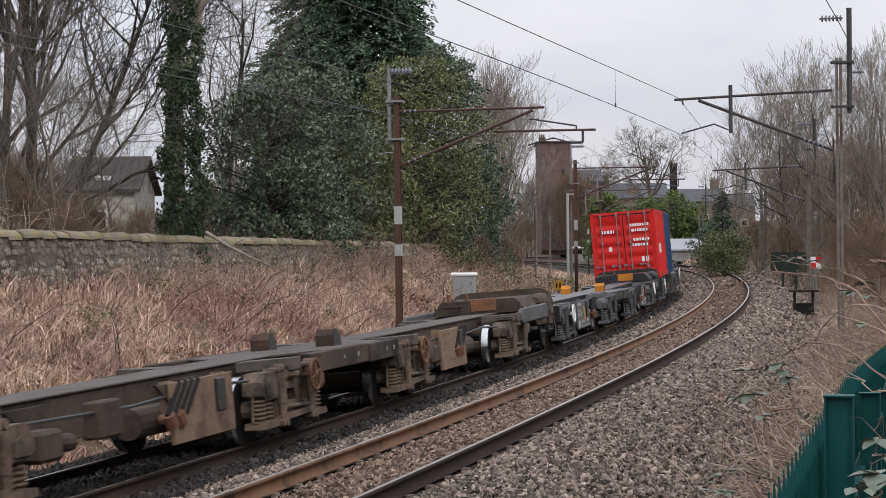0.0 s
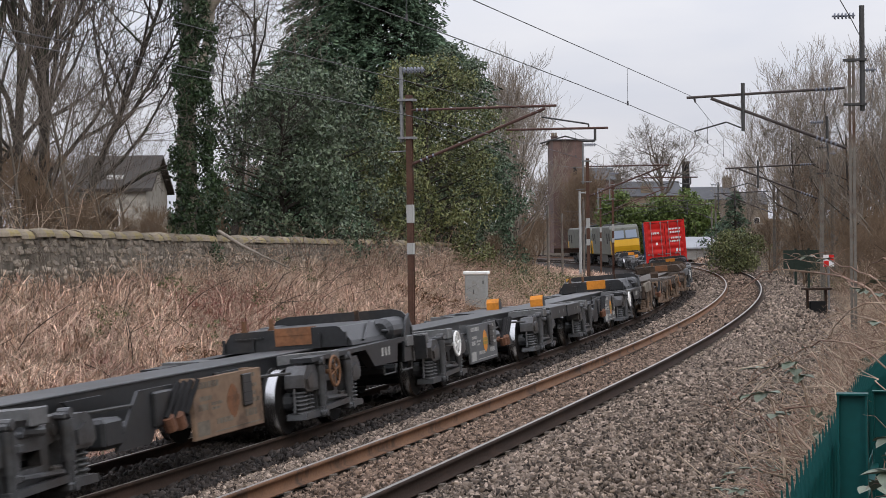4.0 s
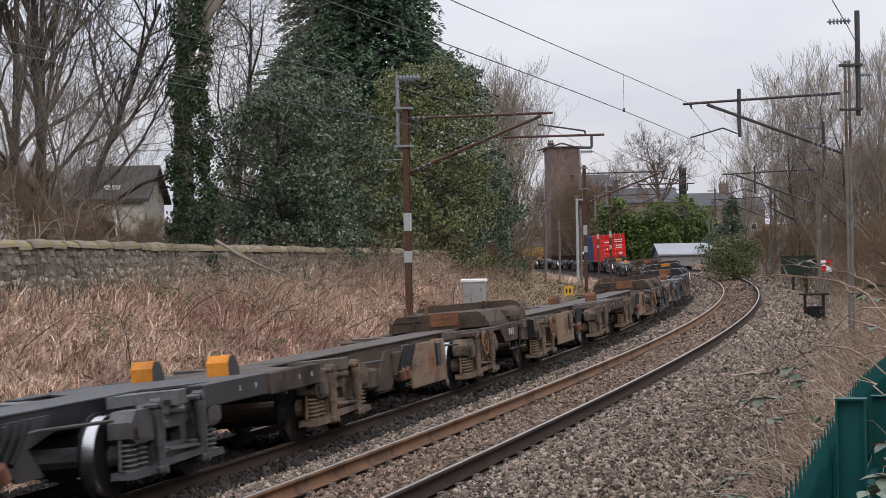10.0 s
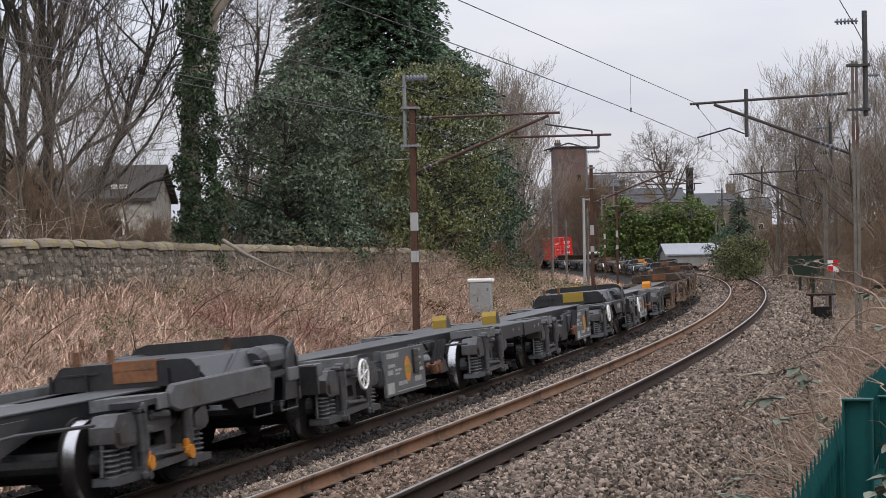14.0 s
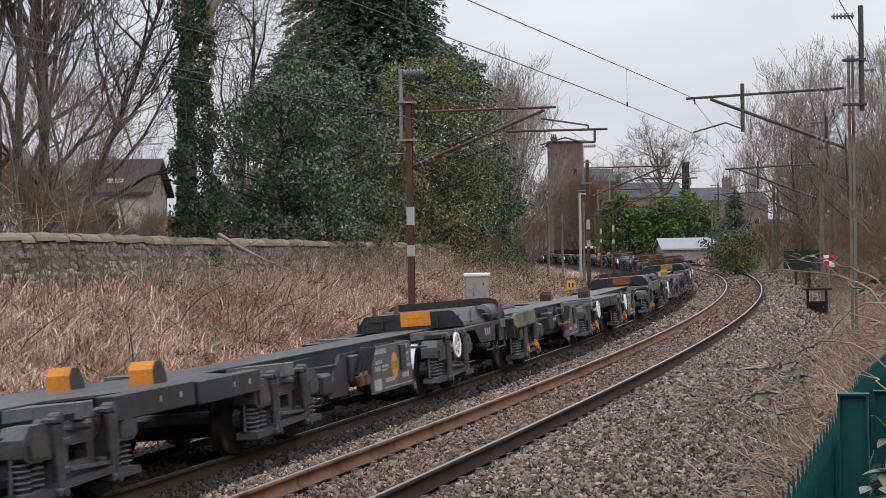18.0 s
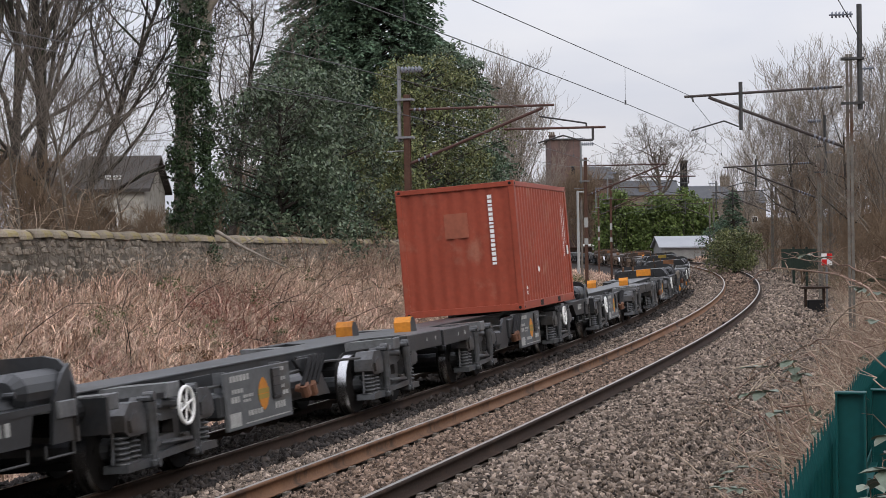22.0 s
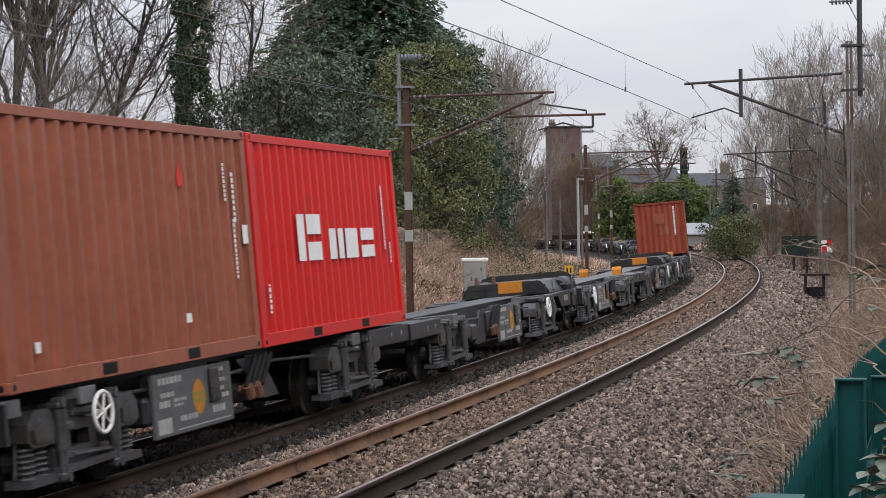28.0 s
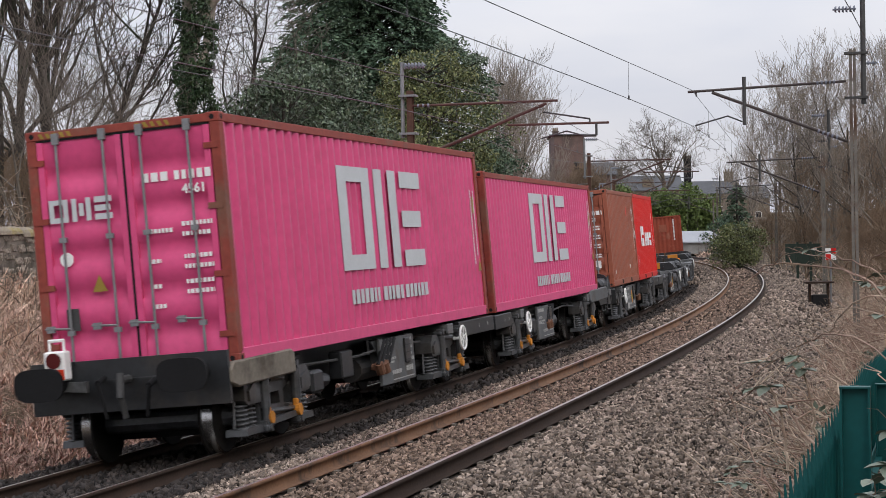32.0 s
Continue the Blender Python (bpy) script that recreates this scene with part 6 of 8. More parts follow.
def prisms(segs, sides):
    """Tapered prisms for an array of segments (x0 y0 z0 r0 x1 y1 z1 r1)."""
    a = np.asarray(segs, float)
    p, r0, q, r1 = a[:, :3], a[:, 3], a[:, 4:7], a[:, 7]
    d = q - p
    d /= np.linalg.norm(d, axis=1, keepdims=True) + 1e-9
    ref = np.where(np.abs(d[:, 2:3]) > 0.9, np.array([[1.0, 0, 0]]), np.array([[0, 0, 1.0]]))
    u = np.cross(d, ref)
    u /= np.linalg.norm(u, axis=1, keepdims=True) + 1e-9
    v = np.cross(d, u)
    V = []
    for k in range(sides):
        c, s_ = math.cos(2 * math.pi * k / sides), math.sin(2 * math.pi * k / sides)
        o = u * c + v * s_
        V += [p + o * r0[:, None], q + o * r1[:, None]]
    V = np.stack(V, 1)
    n = len(a)
    F = np.array([(2 * k, 2 * ((k + 1) % sides), 2 * ((k + 1) % sides) + 1, 2 * k + 1) for k in range(sides)])
    return V.reshape(-1, 3), (F[None] + 2 * sides * np.arange(n)[:, None, None]).reshape(-1, 4)


def grow(seed, height, r, levels=5, spread=0.55, up=0.25, clear=0.3, kids=(5, 5, 5, 4), twig=0.008, lean=0.0):
    """Segments of a leafless tree: a trunk with limbs, boughs and twigs."""
    rg = random.Random(seed)
    thick, thin = [], []

    def branch(p, d, ln, r0, lvl):
        n = 5 if lvl == 0 else (4 if lvl == 1 else 3)
        pts = [p]
        rad = [r0]
        for k in range(n):
            jit = 0.06 if lvl == 0 else 0.17
            d = (d + Vector((rg.gauss(0, jit), rg.gauss(0, jit), rg.gauss(0, jit) + (up * 0.25 if lvl else 0)))).normalized()
            p = p + d * (ln / n)
            pts.append(p)
            rad.append(max(twig, r0 * (1 - 0.72 * (k + 1) / n)))
        for k in range(n):
            (thick if lvl < 2 else thin).append((*pts[k], rad[k], *pts[k + 1], rad[k + 1]))
        if lvl >= levels - 1:
            return
        m = kids[min(lvl, len(kids) - 1)]
        for k in range(m):
            u = (clear + (1 - clear) * (k + rg.uniform(0.2, 0.9)) / m) if lvl == 0 else rg.uniform(0.25, 1.0)
            i = min(n - 1, int(u * n))
            f = u * n - i
            q = pts[i].lerp(pts[i + 1], f)
            dd = (pts[i + 1] - pts[i]).normalized()
            side = dd.orthogonal().normalized()
            side.rotate(Matrix.Rotation(rg.uniform(0, 2 * math.pi), 3, dd))
            nd = (dd * (1 - spread) + side * spread * rg.uniform(0.8, 1.4) + Vector((0, 0, up))).normalized()
            branch(q, nd, ln * rg.uniform(0.42, 0.68) * (1.0 if lvl else (1.15 - 0.45 * u)), max(twig, rad[i] * rg.uniform(0.45, 0.65)), lvl + 1)
        if lvl:
            return

    branch(Vector((0, 0, -0.3)), Vector((lean, 0, 1)).normalized(), height * 0.72, r, 0)
    return thick, thin


def tree_parts(seed, height, r, bark="bark_grey", twigs=None, **k):
    thick, thin = grow(seed, height, r, **k)
    a = mesh_np("trunk", *prisms(thick, 6))
    b = mesh_np("crown", *prisms(thin, 3))
    a.materials.append(M[bark])
    b.materials.append(M[twigs or bark])
    return a, b


TREES = {
    "tall": tree_parts(1, 16, 0.25, "bark_dark", "bark_dark", levels=5, spread=0.5, up=0.3, clear=0.25, kids=(8, 4, 4, 3), twig=0.011),
    "tall2": tree_parts(2, 15, 0.18, "bark_dark", "twig_grey", levels=5, spread=0.6, up=0.18, clear=0.3, kids=(10, 5, 5, 4), twig=0.008),
    "slim": tree_parts(3, 9, 0.07, "twig_grey", "twig_grey", levels=4, spread=0.55, up=0.25, clear=0.15, kids=(11, 6, 5), twig=0.007),
    "leaning": tree_parts(4, 13, 0.17, "bark_dark", "bark_dark", levels=5, spread=0.52, up=0.24, clear=0.2, kids=(10, 6, 5, 4), twig=0.009, lean=0.3),
    "broad": tree_parts(5, 14.5, 0.42, "twig_grey", "twig_grey", levels=5, spread=0.62, up=0.25, clear=0.4, kids=(10, 6, 5, 5), twig=0.015),
    "fan": tree_parts(6, 12.5, 0.17, "twig_grey", "twig_light", levels=5, spread=0.42, up=0.42, clear=0.15, kids=(11, 6, 5, 4), twig=0.0085),
    "bush": tree_parts(7, 4, 0.05, "bark_brown", "bark_brown", levels=4, spread=0.5, up=0.35, clear=0.02, kids=(16, 9, 7), twig=0.006),
}
TREE_LABEL = {"tall": "tall leafless dark-barked tree behind the wall", "tall2": "slender leafless grey-barked tree among others", "slim": "thin leafless sapling with many twigs", "leaning": "leaning dark-barked leafless tree behind the wall", "broad": "broad-crowned leafless tree before far roofs", "fan": "leafless tree with upswept fan of twigs", "bush": "leafless brown-twigged shrub in a thicket"}


def floor_at(x, y):
    s, l = near_line([x], [y])
    return float(ground_z(s, l)[0])


def tree(kind, x, y, scale=1.0, turn=0.0, z=None):
    ob = thing("shrub" if kind == "bush" else "tree", pose(x, y, floor_at(x, y) if z is None else z, 0, 0, turn) @ Matrix.Scale(scale, 4), TREE_LABEL[kind], "shrub" if kind == "bush" else "tree", "leafless trees")
    for nm, me in zip(("trunk", "crown"), TREES[kind]):
        o = new(nm, me)
        o.parent = ob
    return ob


def leaf_cloud(centres, radii, per, size, seed, flat=1.0):
    """Small bent leaves in clumps: arrays of corners and faces."""
    rg = np.random.default_rng(seed)
    c = np.repeat(np.asarray(centres, float), per, axis=0)
    r = np.repeat(np.asarray(radii, float), per)
    n = len(c)
    d = rg.normal(size=(n, 3))
    d /= np.linalg.norm(d, axis=1, keepdims=True)
    p = c + d * (r * rg.uniform(0.25, 1.0, n) ** 0.6)[:, None] * np.array([1, 1, flat])
    a = rg.normal(size=(n, 3))
    a /= np.linalg.norm(a, axis=1, keepdims=True)
    b = np.cross(a, rg.normal(size=(n, 3)))
    b /= np.linalg.norm(b, axis=1, keepdims=True)
    w = np.cross(a, b)
    L = size * rg.uniform(0.6, 1.4, n)[:, None]
    V = np.stack([p - a * L * 0.5, p + b * L * 0.27 + w * L * 0.08, p + a * L * 0.5, p - b * L * 0.27 + w * L * 0.08], 1)
    F = np.arange(4 * n).reshape(-1, 4)
    return V.reshape(-1, 3), F


def fronds(C, D, per, reach, size, seed):
    """Drooping sprays of narrow needles: from each place outwards along its direction."""
    rg = np.random.default_rng(seed)
    n = len(C)
    c, d = np.repeat(np.asarray(C, float), per, axis=0), np.repeat(np.asarray(D, float), per, axis=0)
    u = rg.uniform(0, 1, n * per)[:, None]
    ln = np.repeat(reach * rg.uniform(0.6, 1.35, n), per)[:, None]
    across = np.cross(d, [0, 0, 1.0])
    across /= np.linalg.norm(across, axis=1, keepdims=True) + 1e-9
    sway = rg.uniform(-1, 1, (n * per, 1))
    fan = sway * ln * 0.34 * (1 - 0.6 * u)
    p = c + d * ln * u + across * fan + np.array([[0, 0, -1.0]]) * ln * (0.45 * u ** 2 + 0.12 * np.abs(sway)) + rg.normal(0, 0.035, (n * per, 3))
    a = d * 0.75 + across * np.sign(sway) * 0.5 + np.array([[0, 0, -0.45]]) * u + rg.normal(0, 0.22, (n * per, 3))
    a /= np.linalg.norm(a, axis=1, keepdims=True)
    b = np.cross(a, rg.normal(size=(n * per, 3)))
    b /= np.linalg.norm(b, axis=1, keepdims=True)
    L = size * rg.uniform(0.6, 1.4, (n * per, 1))
    V = np.stack([p - a * L * 0.5, p + b * L * 0.17, p + a * L * 0.5, p - b * L * 0.17], 1)
    return V.reshape(-1, 3), np.arange(4 * n * per).reshape(-1, 4)


def evergreen(x, y, z0, height, radius, mat, label, clumps, per, size, seed, cone=0.0, lump=0.55, base=0.0):
    """A dense evergreen: a trunk, boughs and many clumps of leaves with an uneven outline; a conifer carries drooping sprays."""
    rg = random.Random(seed)
    ob = thing("evergreen_tree", pose(x, y, z0), label, "evergreen tree", "evergreens")
    C, R, D, segs = [], [], [], []
    segs.append((0, 0, -0.3, 0.2, 0, 0, height * 0.85, 0.05))
    ph = [rg.uniform(0, 6.28) for _ in range(6)]
    for k in range(clumps * (4 if cone else 1)):
        u = base + (1 - base) * rg.random() ** 0.9
        a = rg.uniform(0, 2 * math.pi)
        if cone:
            env = radius * (1 - u ** cone if cone > 1 else 1 - u * cone) * (0.55 + 0.45 * min(1, u * 6))
        else:
            env = radius * math.sqrt(max(0.02, 1 - abs(2 * u - 0.85) ** 2.4 / 1.6))
        env *= 1 + 0.20 * math.sin(3 * a + ph[0] + u * 7) + 0.15 * math.sin(5 * a + ph[1] - u * 11) + 0.12 * math.sin(u * 23 + ph[2])
        rr = env * (1 - 0.5 * rg.random() ** 2.2) - (lump * 0.8 if cone else 0)
        p = (math.cos(a) * rr, math.sin(a) * rr, u * height + rg.uniform(-0.2, 0.2))
        C.append(p)
        R.append(lump * rg.uniform(0.6, 1.3))
        b = a + rg.gauss(0, 0.5)
        D.append(Vector((math.cos(b), math.sin(b), rg.uniform(-0.25, 0.45))).normalized())
        if k % 4 == 0:
            segs.append((0, 0, max(0.2, p[2] - rr * 0.35), 0.05, p[0], p[1], p[2], 0.012))
    V, F = prisms(segs, 5)
    put("trunk", mesh_np("trunk", V, F), M["bark_dark"], ob)
    V, F = fronds(C, [tuple(d) for d in D], per // 2, lump * 1.6, size * 1.35, seed) if cone else leaf_cloud(C, R, per, size, seed, 0.75)
    put("crown", mesh_np("crown", V, F), M[mat], ob)
    return ob


evergreen(-3.45, 92, 1.08, 20.0, 5.6, "leaf_dark", "tall dense dark-green conifer behind the wall", 1200, 80, 0.18, 31, cone=2.2, lump=0.75)
evergreen(-5.45, 90, 1.14, 10.75, 3.7, "leaf_dark", "dark conifer close beside a taller one", 420, 80, 0.18, 37, cone=0.55, lump=0.75)
evergreen(-5.3, 61, 1.37, 6.40, 2.0, "leaf_mid", "dense holly bush with glossy dark leaves", 260, 66, 0.14, 32)
evergreen(-4.41, 66, 1.14, 7.61, 2.32, "leaf_mid", "dark holly tree by the wall", 280, 66, 0.14, 33)
evergreen(-0.63, 79, 0.53, 9.65, 2.78, "leaf_olive", "olive-green holly tree with dense crown", 360, 66, 0.13, 34, base=0.03)
evergreen(-2.69, 75, 0.59, 6.62, 2.14, "leaf_olive", "olive-green evergreen shrub by the wall", 200, 64, 0.13, 35)
evergreen(1.44, 86, 0.01, 6.55, 2.29, "leaf_dark", "dark low evergreen shrub at the bank's edge", 200, 64, 0.14, 36)
evergreen(0.36, 84, 0.45, 10.78, 2.30, "leaf_mid", "dark green evergreen behind the holly", 260, 64, 0.15, 38)
evergreen(-5.08, 63, 1.10, 3.89, 2.17, "leaf_dark", "low dark evergreen behind the wall", 150, 64, 0.14, 39)

# the ivy-clad trunk
ivy = thing("ivy_tree", pose(-6.98, 49, 1.6), "tall bare tree with its trunk wrapped in ivy", "tree", "leafless trees")
thick, thin = grow(21, 17, 0.34, levels=5, spread=0.45, up=0.25, clear=0.38, kids=(9, 5, 4, 4), twig=0.009)
put("trunk", mesh_np("trunk", *prisms(thick, 8)), M["bark_grey"], ivy)
put("crown", mesh_np("crown", *prisms(thin, 3)), M["bark_dark"], ivy)
rg = random.Random(8)
C = []
for k in range(760):
    u = rg.random()
    a = rg.uniform(0, 6.28)
    rr = 0.36 + 0.16 * rg.random() + 0.12 * math.sin(u * 30 + a)
    C.append((math.cos(a) * rr * 1.1 * (1.1 - 0.4 * u) + 0.42, math.sin(a) * rr * (1.15 - 0.5 * u) - 0.24, 9.6 * u ** 1.1))
put("ivy", mesh_np("ivy", *leaf_cloud(C, [0.17] * len(C), 26, 0.10, 5)), M["leaf_ivy"], ivy, label="dark green ivy leaves")

for kind, px_, y, sc, tr in (("tall", -13.28, 60, 1.0, 10), ("tall", -14.3, 58, 1.1, 30), ("leaning", -11.65, 56, 1.0, 5), ("tall", -13.32, 58, 0.9, 77), ("tall", -13.24, 62, 0.9, 200), 
                             ("tall2", -9.07, 78, 1.0, 40), ("slim", -9.97, 46, 0.8, 0), ("slim", -9.82, 52, 0.6, 90), ("slim", -9.28, 54, 0.7, 150), ("bush", -11.33, 60, 0.5, 90), ("slim", -9.06, 45, 0.85, 120), ("slim", -9.92, 43, 0.7, 220),
                             ("slim", -8.6, 82, 1.3, 60), ("bush", -9.3, 50, 0.62, 15), ("bush", -10.4, 49, 0.6, 100), ("bush", -8.3, 52, 0.5, 200), ("bush", -9.2, 50, 0.5, 310), ("bush", -8.25, 48, 0.4, 250), ("slim", -9.0, 49, 0.55, 140),
                             ("bush", -9.94, 44, 0.8, 0), ("bush", -9.51, 46, 0.55, 70), ("bush", -21.68, 94, 1.6, 0), ("bush", -21.67, 100, 1.6, 60), ("bush", -19.72, 98, 1.5, 120), ("bush", -21.73, 90, 1.6, 200), ("bush", -13.43, 62, 0.9, 170), ("slim", -7.91, 75, 0.9, 40),
                             ("fan", 4.1, 108, 0.88, 30), ("fan", 3.06, 100, 0.85, 120), ("fan", 4.08, 104, 0.95, 210), ("fan", 4.9, 112, 0.9, 300), ("bush", 18.6, 234, 3.0, 0), ("bush", 17.48, 229, 3.0, 70), ("bush", 13.6, 257, 3.0, 160), ("bush", 19.13, 230, 2.6, 250), ("bush", 4.6, 120, 1.4, 40), ("bush", 22.41, 110, 1.9, 0), ("bush", 22.23, 100, 1.8, 90), ("bush", 21.39, 90, 1.7, 200), ("bush", 19.88, 80, 1.6, 300), ("bush", 23.53, 122, 1.9, 140), ("bush", 26.62, 125, 2.1, 10), ("bush", 27.32, 118, 2.1, 70), ("bush", 3.87, 90, 0.55, 0), ("bush", 2.26, 82, 0.5, 80), ("fan", 19.3, 237, 0.8, 20), ("fan", 17.9, 238, 0.8, 140), ("fan", 16.9, 238.5, 0.75, 250), ("fan", 14.0, 256, 0.8, 70), ("bush", 6.4, 128, 1.2, 200),
                             ("bush", -7.27, 46, 0.45, 20), ("bush", -8.58, 44, 0.5, 50), ("bush", -16.05, 85, 1.3, 120), ("bush", -9.82, 88, 1.3, 250), ("broad", 26.52, 215, 1.0, 25), ("broad", 22.83, 260, 0.9, 125),
                             ("fan", 21.6, 112, 1.0, 10), ("fan", 23.31, 128, 1.0, 100), ("tall2", 20.06, 100, 0.72, 200), ("fan", 20.53, 95, 0.9, 250), ("fan", 19.97, 84, 0.8, 60), ("tall2", 20.56, 90, 0.68, 140), ("fan", 24.99, 150, 0.85, 30), ("slim", 15.03, 62, 0.75, 10), ("fan", 17.51, 70, 0.7, 310), ("slim", 16.79, 80, 0.75, 70), ("bush", 17.38, 88, 0.9, 0), ("bush", 16.89, 76, 0.9, 120), ("bush", 14.36, 60, 0.9, 220), ("bush", 21.12, 118, 1.0, 20), ("slim", 23.43, 115, 1.0, 300), ("fan", 26.75, 170, 0.7, 80), ("bush", 12.84, 52, 0.8, 30)):
    tree(kind, px_, y, sc, tr)

evergreen(18.93, 118, 0.9, 4.3, 1.25, "leaf_dark", "narrow dark conifer beside the line", 34, 50, 0.17, 41, cone=0.75, lump=0.4)
evergreen(17.7, 110, 0.4, 2.3, 1.5, "leaf_olive", "low green bush beside the line", 120, 60, 0.13, 42)
evergreen(18.89, 122, 0.8, 2.6, 1.2, "leaf_dark", "dark green bush beside the line", 50, 50, 0.15, 43)

# the tall hedge beyond the bend
hedge = thing("hedge", Matrix(), "tall thick green hedge beyond the bend", "hedge")
rg = random.Random(12)
C = []
for k in range(760):
    C.append((rg.uniform(16.3, 28.43), 190 + rg.uniform(-1.5, 1.5), rg.uniform(1.0, 7.3)))
C = [(x, y, z * (0.86 + 0.14 * math.sin(x * 1.3) * math.sin(x * 0.5 + 1))) for x, y, z in C]
put("leaves", mesh_np("leaves", *leaf_cloud(C, [0.75] * len(C), 34, 0.32, 9)), M["leaf_hedge"], hedge)
put("stems", mesh_np("stems", *prisms([(x, y, 0.0, 0.06, x, y, z, 0.02) for x, y, z in C[::9]], 5)), M["bark_dark"], hedge)


# an added leafy screen, out of view, that cuts low sky light from the right
screen = thing("light_screen", Matrix(), "unseen leafy screen added to block low sky light", "hedge")
rg = random.Random(19)
C = []
for k in range(1500):
    p = at(rg.uniform(-75, 22), rg.uniform(17, 20), 0)
    C.append((p.x, p.y, rg.uniform(1.0, 9.0)))
put("leaves", mesh_np("leaves", *leaf_cloud(C, [1.3] * len(C), 16, 0.9, 20)), M["leaf_dark"], screen)

# dark undergrowth behind the wall's trees
wood = thing("evergreen_hedge", Matrix(), "dark dense undergrowth behind the trees", "hedge")
rg = random.Random(15)
C = []
for k in range(520):
    x = rg.uniform(-16.04, -3.89)
    C.append((x, 104 + rg.uniform(-2, 2), rg.uniform(1.5, 5.6) * (0.85 + 0.15 * math.sin(x * 0.9))))
put("leaves", mesh_np("leaves", *leaf_cloud(C, [0.8] * len(C), 40, 0.28, 10)), M["leaf_dark"], wood)


# ---- dry grass and brambles ----
def blades(pts, hgt, width, seed, lean=0.5, arch=0.35):
    """Bent tapering blades: two quads each."""
    rg = np.random.default_rng(seed)
    n = len(pts)
    p = np.asarray(pts, float)
    a = rg.uniform(0, 2 * np.pi, n)
    ln = np.asarray(hgt) * rg.uniform(0.5, 1.3, n)
    d = np.stack([np.cos(a), np.sin(a), np.zeros(n)], 1)
    tilt = rg.uniform(0.05, lean, n)[:, None]
    side = np.stack([-np.sin(a), np.cos(a), np.zeros(n)], 1)
    turn = rg.uniform(-1, 1, (n, 1))
    side = side * np.sqrt(1 - turn ** 2) + d * turn
    w = width * rg.uniform(0.6, 1.4, n)[:, None]
    up = np.array([[0, 0, 1.0]])
    flat = 1 / np.sqrt(1 + tilt ** 2)
    m = p + (d * tilt * 0.45 + up * 0.55) * ln[:, None] * flat
    b2 = a + rg.normal(0, 0.9, n)
    d2 = np.stack([np.cos(b2), np.sin(b2), np.zeros(n)], 1)
    t = m + (d2 * (0.3 * tilt + arch * rg.uniform(0.3, 1.8, (n, 1))) + up * rg.uniform(-0.25, 0.5, (n, 1))) * ln[:, None] * flat
    V = np.stack([p - side * w, p + side * w, m - side * w * 0.8, m + side * w * 0.8, t - side * w * 0.15, t + side * w * 0.15], 1)
    F = np.array([(0, 1, 3, 2), (2, 3, 5, 4)])
    return V.reshape(-1, 3), (F[None] + 6 * np.arange(n)[:, None, None]).reshape(-1, 4)


def scatter(n, s0, s1, l0, l1, seed, power=1.0):
    rg = np.random.default_rng(seed)
    s = s0 + (s1 - s0) * rg.uniform(0, 1, n) ** power
    l = rg.uniform(l0, l1, n)
    x, y, h = line(s)
    px_, py_ = x + np.cos(h) * l, y - np.sin(h) * l
    return np.stack([px_, py_, ground_z(s, l) - 0.03 + wobble(px_, py_) * 0.05], 1), s, l


P, ps, pl = scatter(95000, 14, 82, -9.05, -2.9, 51, 1.25)
mound = 0.75 + 0.5 * np.sin(ps * 0.9) * np.sin(pl * 1.7 + ps * 0.3) + 0.25 * np.sin(ps * 2.3 + pl * 3.1)
hg = 0.30 + 0.36 * np.clip((-pl - 2.6) / 2.5, 0, 1) * mound
keep = np.sin(ps * 1.9 + 2 * np.sin(pl * 1.3)) * np.sin(pl * 2.1 + ps * 0.5) > -0.72
ob = put("dry_grass", mesh_np("dry_grass", *blades(P[keep], hg[keep], 0.0145, 52, lean=2.2, arch=0.5)), M["straw"])
tagged(ob, "tall matted straw-coloured dead grass on the bank", "grass", kind="stuff")
P, ps, pl = scatter(9000, 70, 150, -9.0, -2.8, 53)
ob = put("dry_grass", mesh_np("dry_grass", *blades(P, 0.4, 0.03, 54)), M["straw"])
tagged(ob, "pale dead grass beside the far bend", "grass", kind="stuff")
P, ps, pl = scatter(14000, 8, 75, 7.9, 13.0, 55)
ob = put("dry_grass", mesh_np("dry_grass", *blades(P, 0.35, 0.010, 56)), M["straw"])
tagged(ob, "thin dead grass among the trackside brambles", "grass", kind="stuff")

P, ps, pl = scatter(1600, 4, 18, 7.5, 8.75, 57)
ob = put("dry_grass", mesh_np("dry_grass", *blades(P, 0.4, 0.007, 58, lean=1.8, arch=0.6)), M["straw"])
tagged(ob, "matted dead grass along the fence's foot", "grass", kind="stuff")


def brambles(name, n, s0, s1, l0, l1, hgt, reach, r, mat, seed, label):
    rg = random.Random(seed)
    segs = []
    for k in range(n):
        s, l = rg.uniform(s0, s1), rg.uniform(l0, l1)
        p = at(s, l, 0)
        p.z = float(ground_z(s, l)) - 0.05
        a = rg.uniform(0, 2 * math.pi)
        L, H = reach * rg.uniform(0.4, 1.3), hgt * rg.uniform(0.4, 1.3)
        prev = p.copy()
        n2 = 6
        for i in range(1, n2 + 1):
            u = i / n2
            q = p + Vector((math.cos(a) * L * u + rg.gauss(0, 0.03), math.sin(a) * L * u + rg.gauss(0, 0.03), H * 4 * u * (1 - u * 0.72) * 0.62 + rg.gauss(0, 0.03)))
            segs.append((*prev, r * (1.2 - u), *q, r * (1.05 - u)))
            if rg.random() < 0.45:
                b = a + rg.uniform(-1.5, 1.5)
                ln = rg.uniform(0.1, 0.35) * reach
                segs.append((*q, r * 0.5, *(q + Vector((math.cos(b) * ln, math.sin(b) * ln, rg.uniform(-0.1, 0.25) * reach))), r * 0.25))
            prev = q
    ob = put(name, mesh_np(name, *prisms(segs, 3)), M[mat])
    return tagged(ob, label, "brambles", kind="stuff")


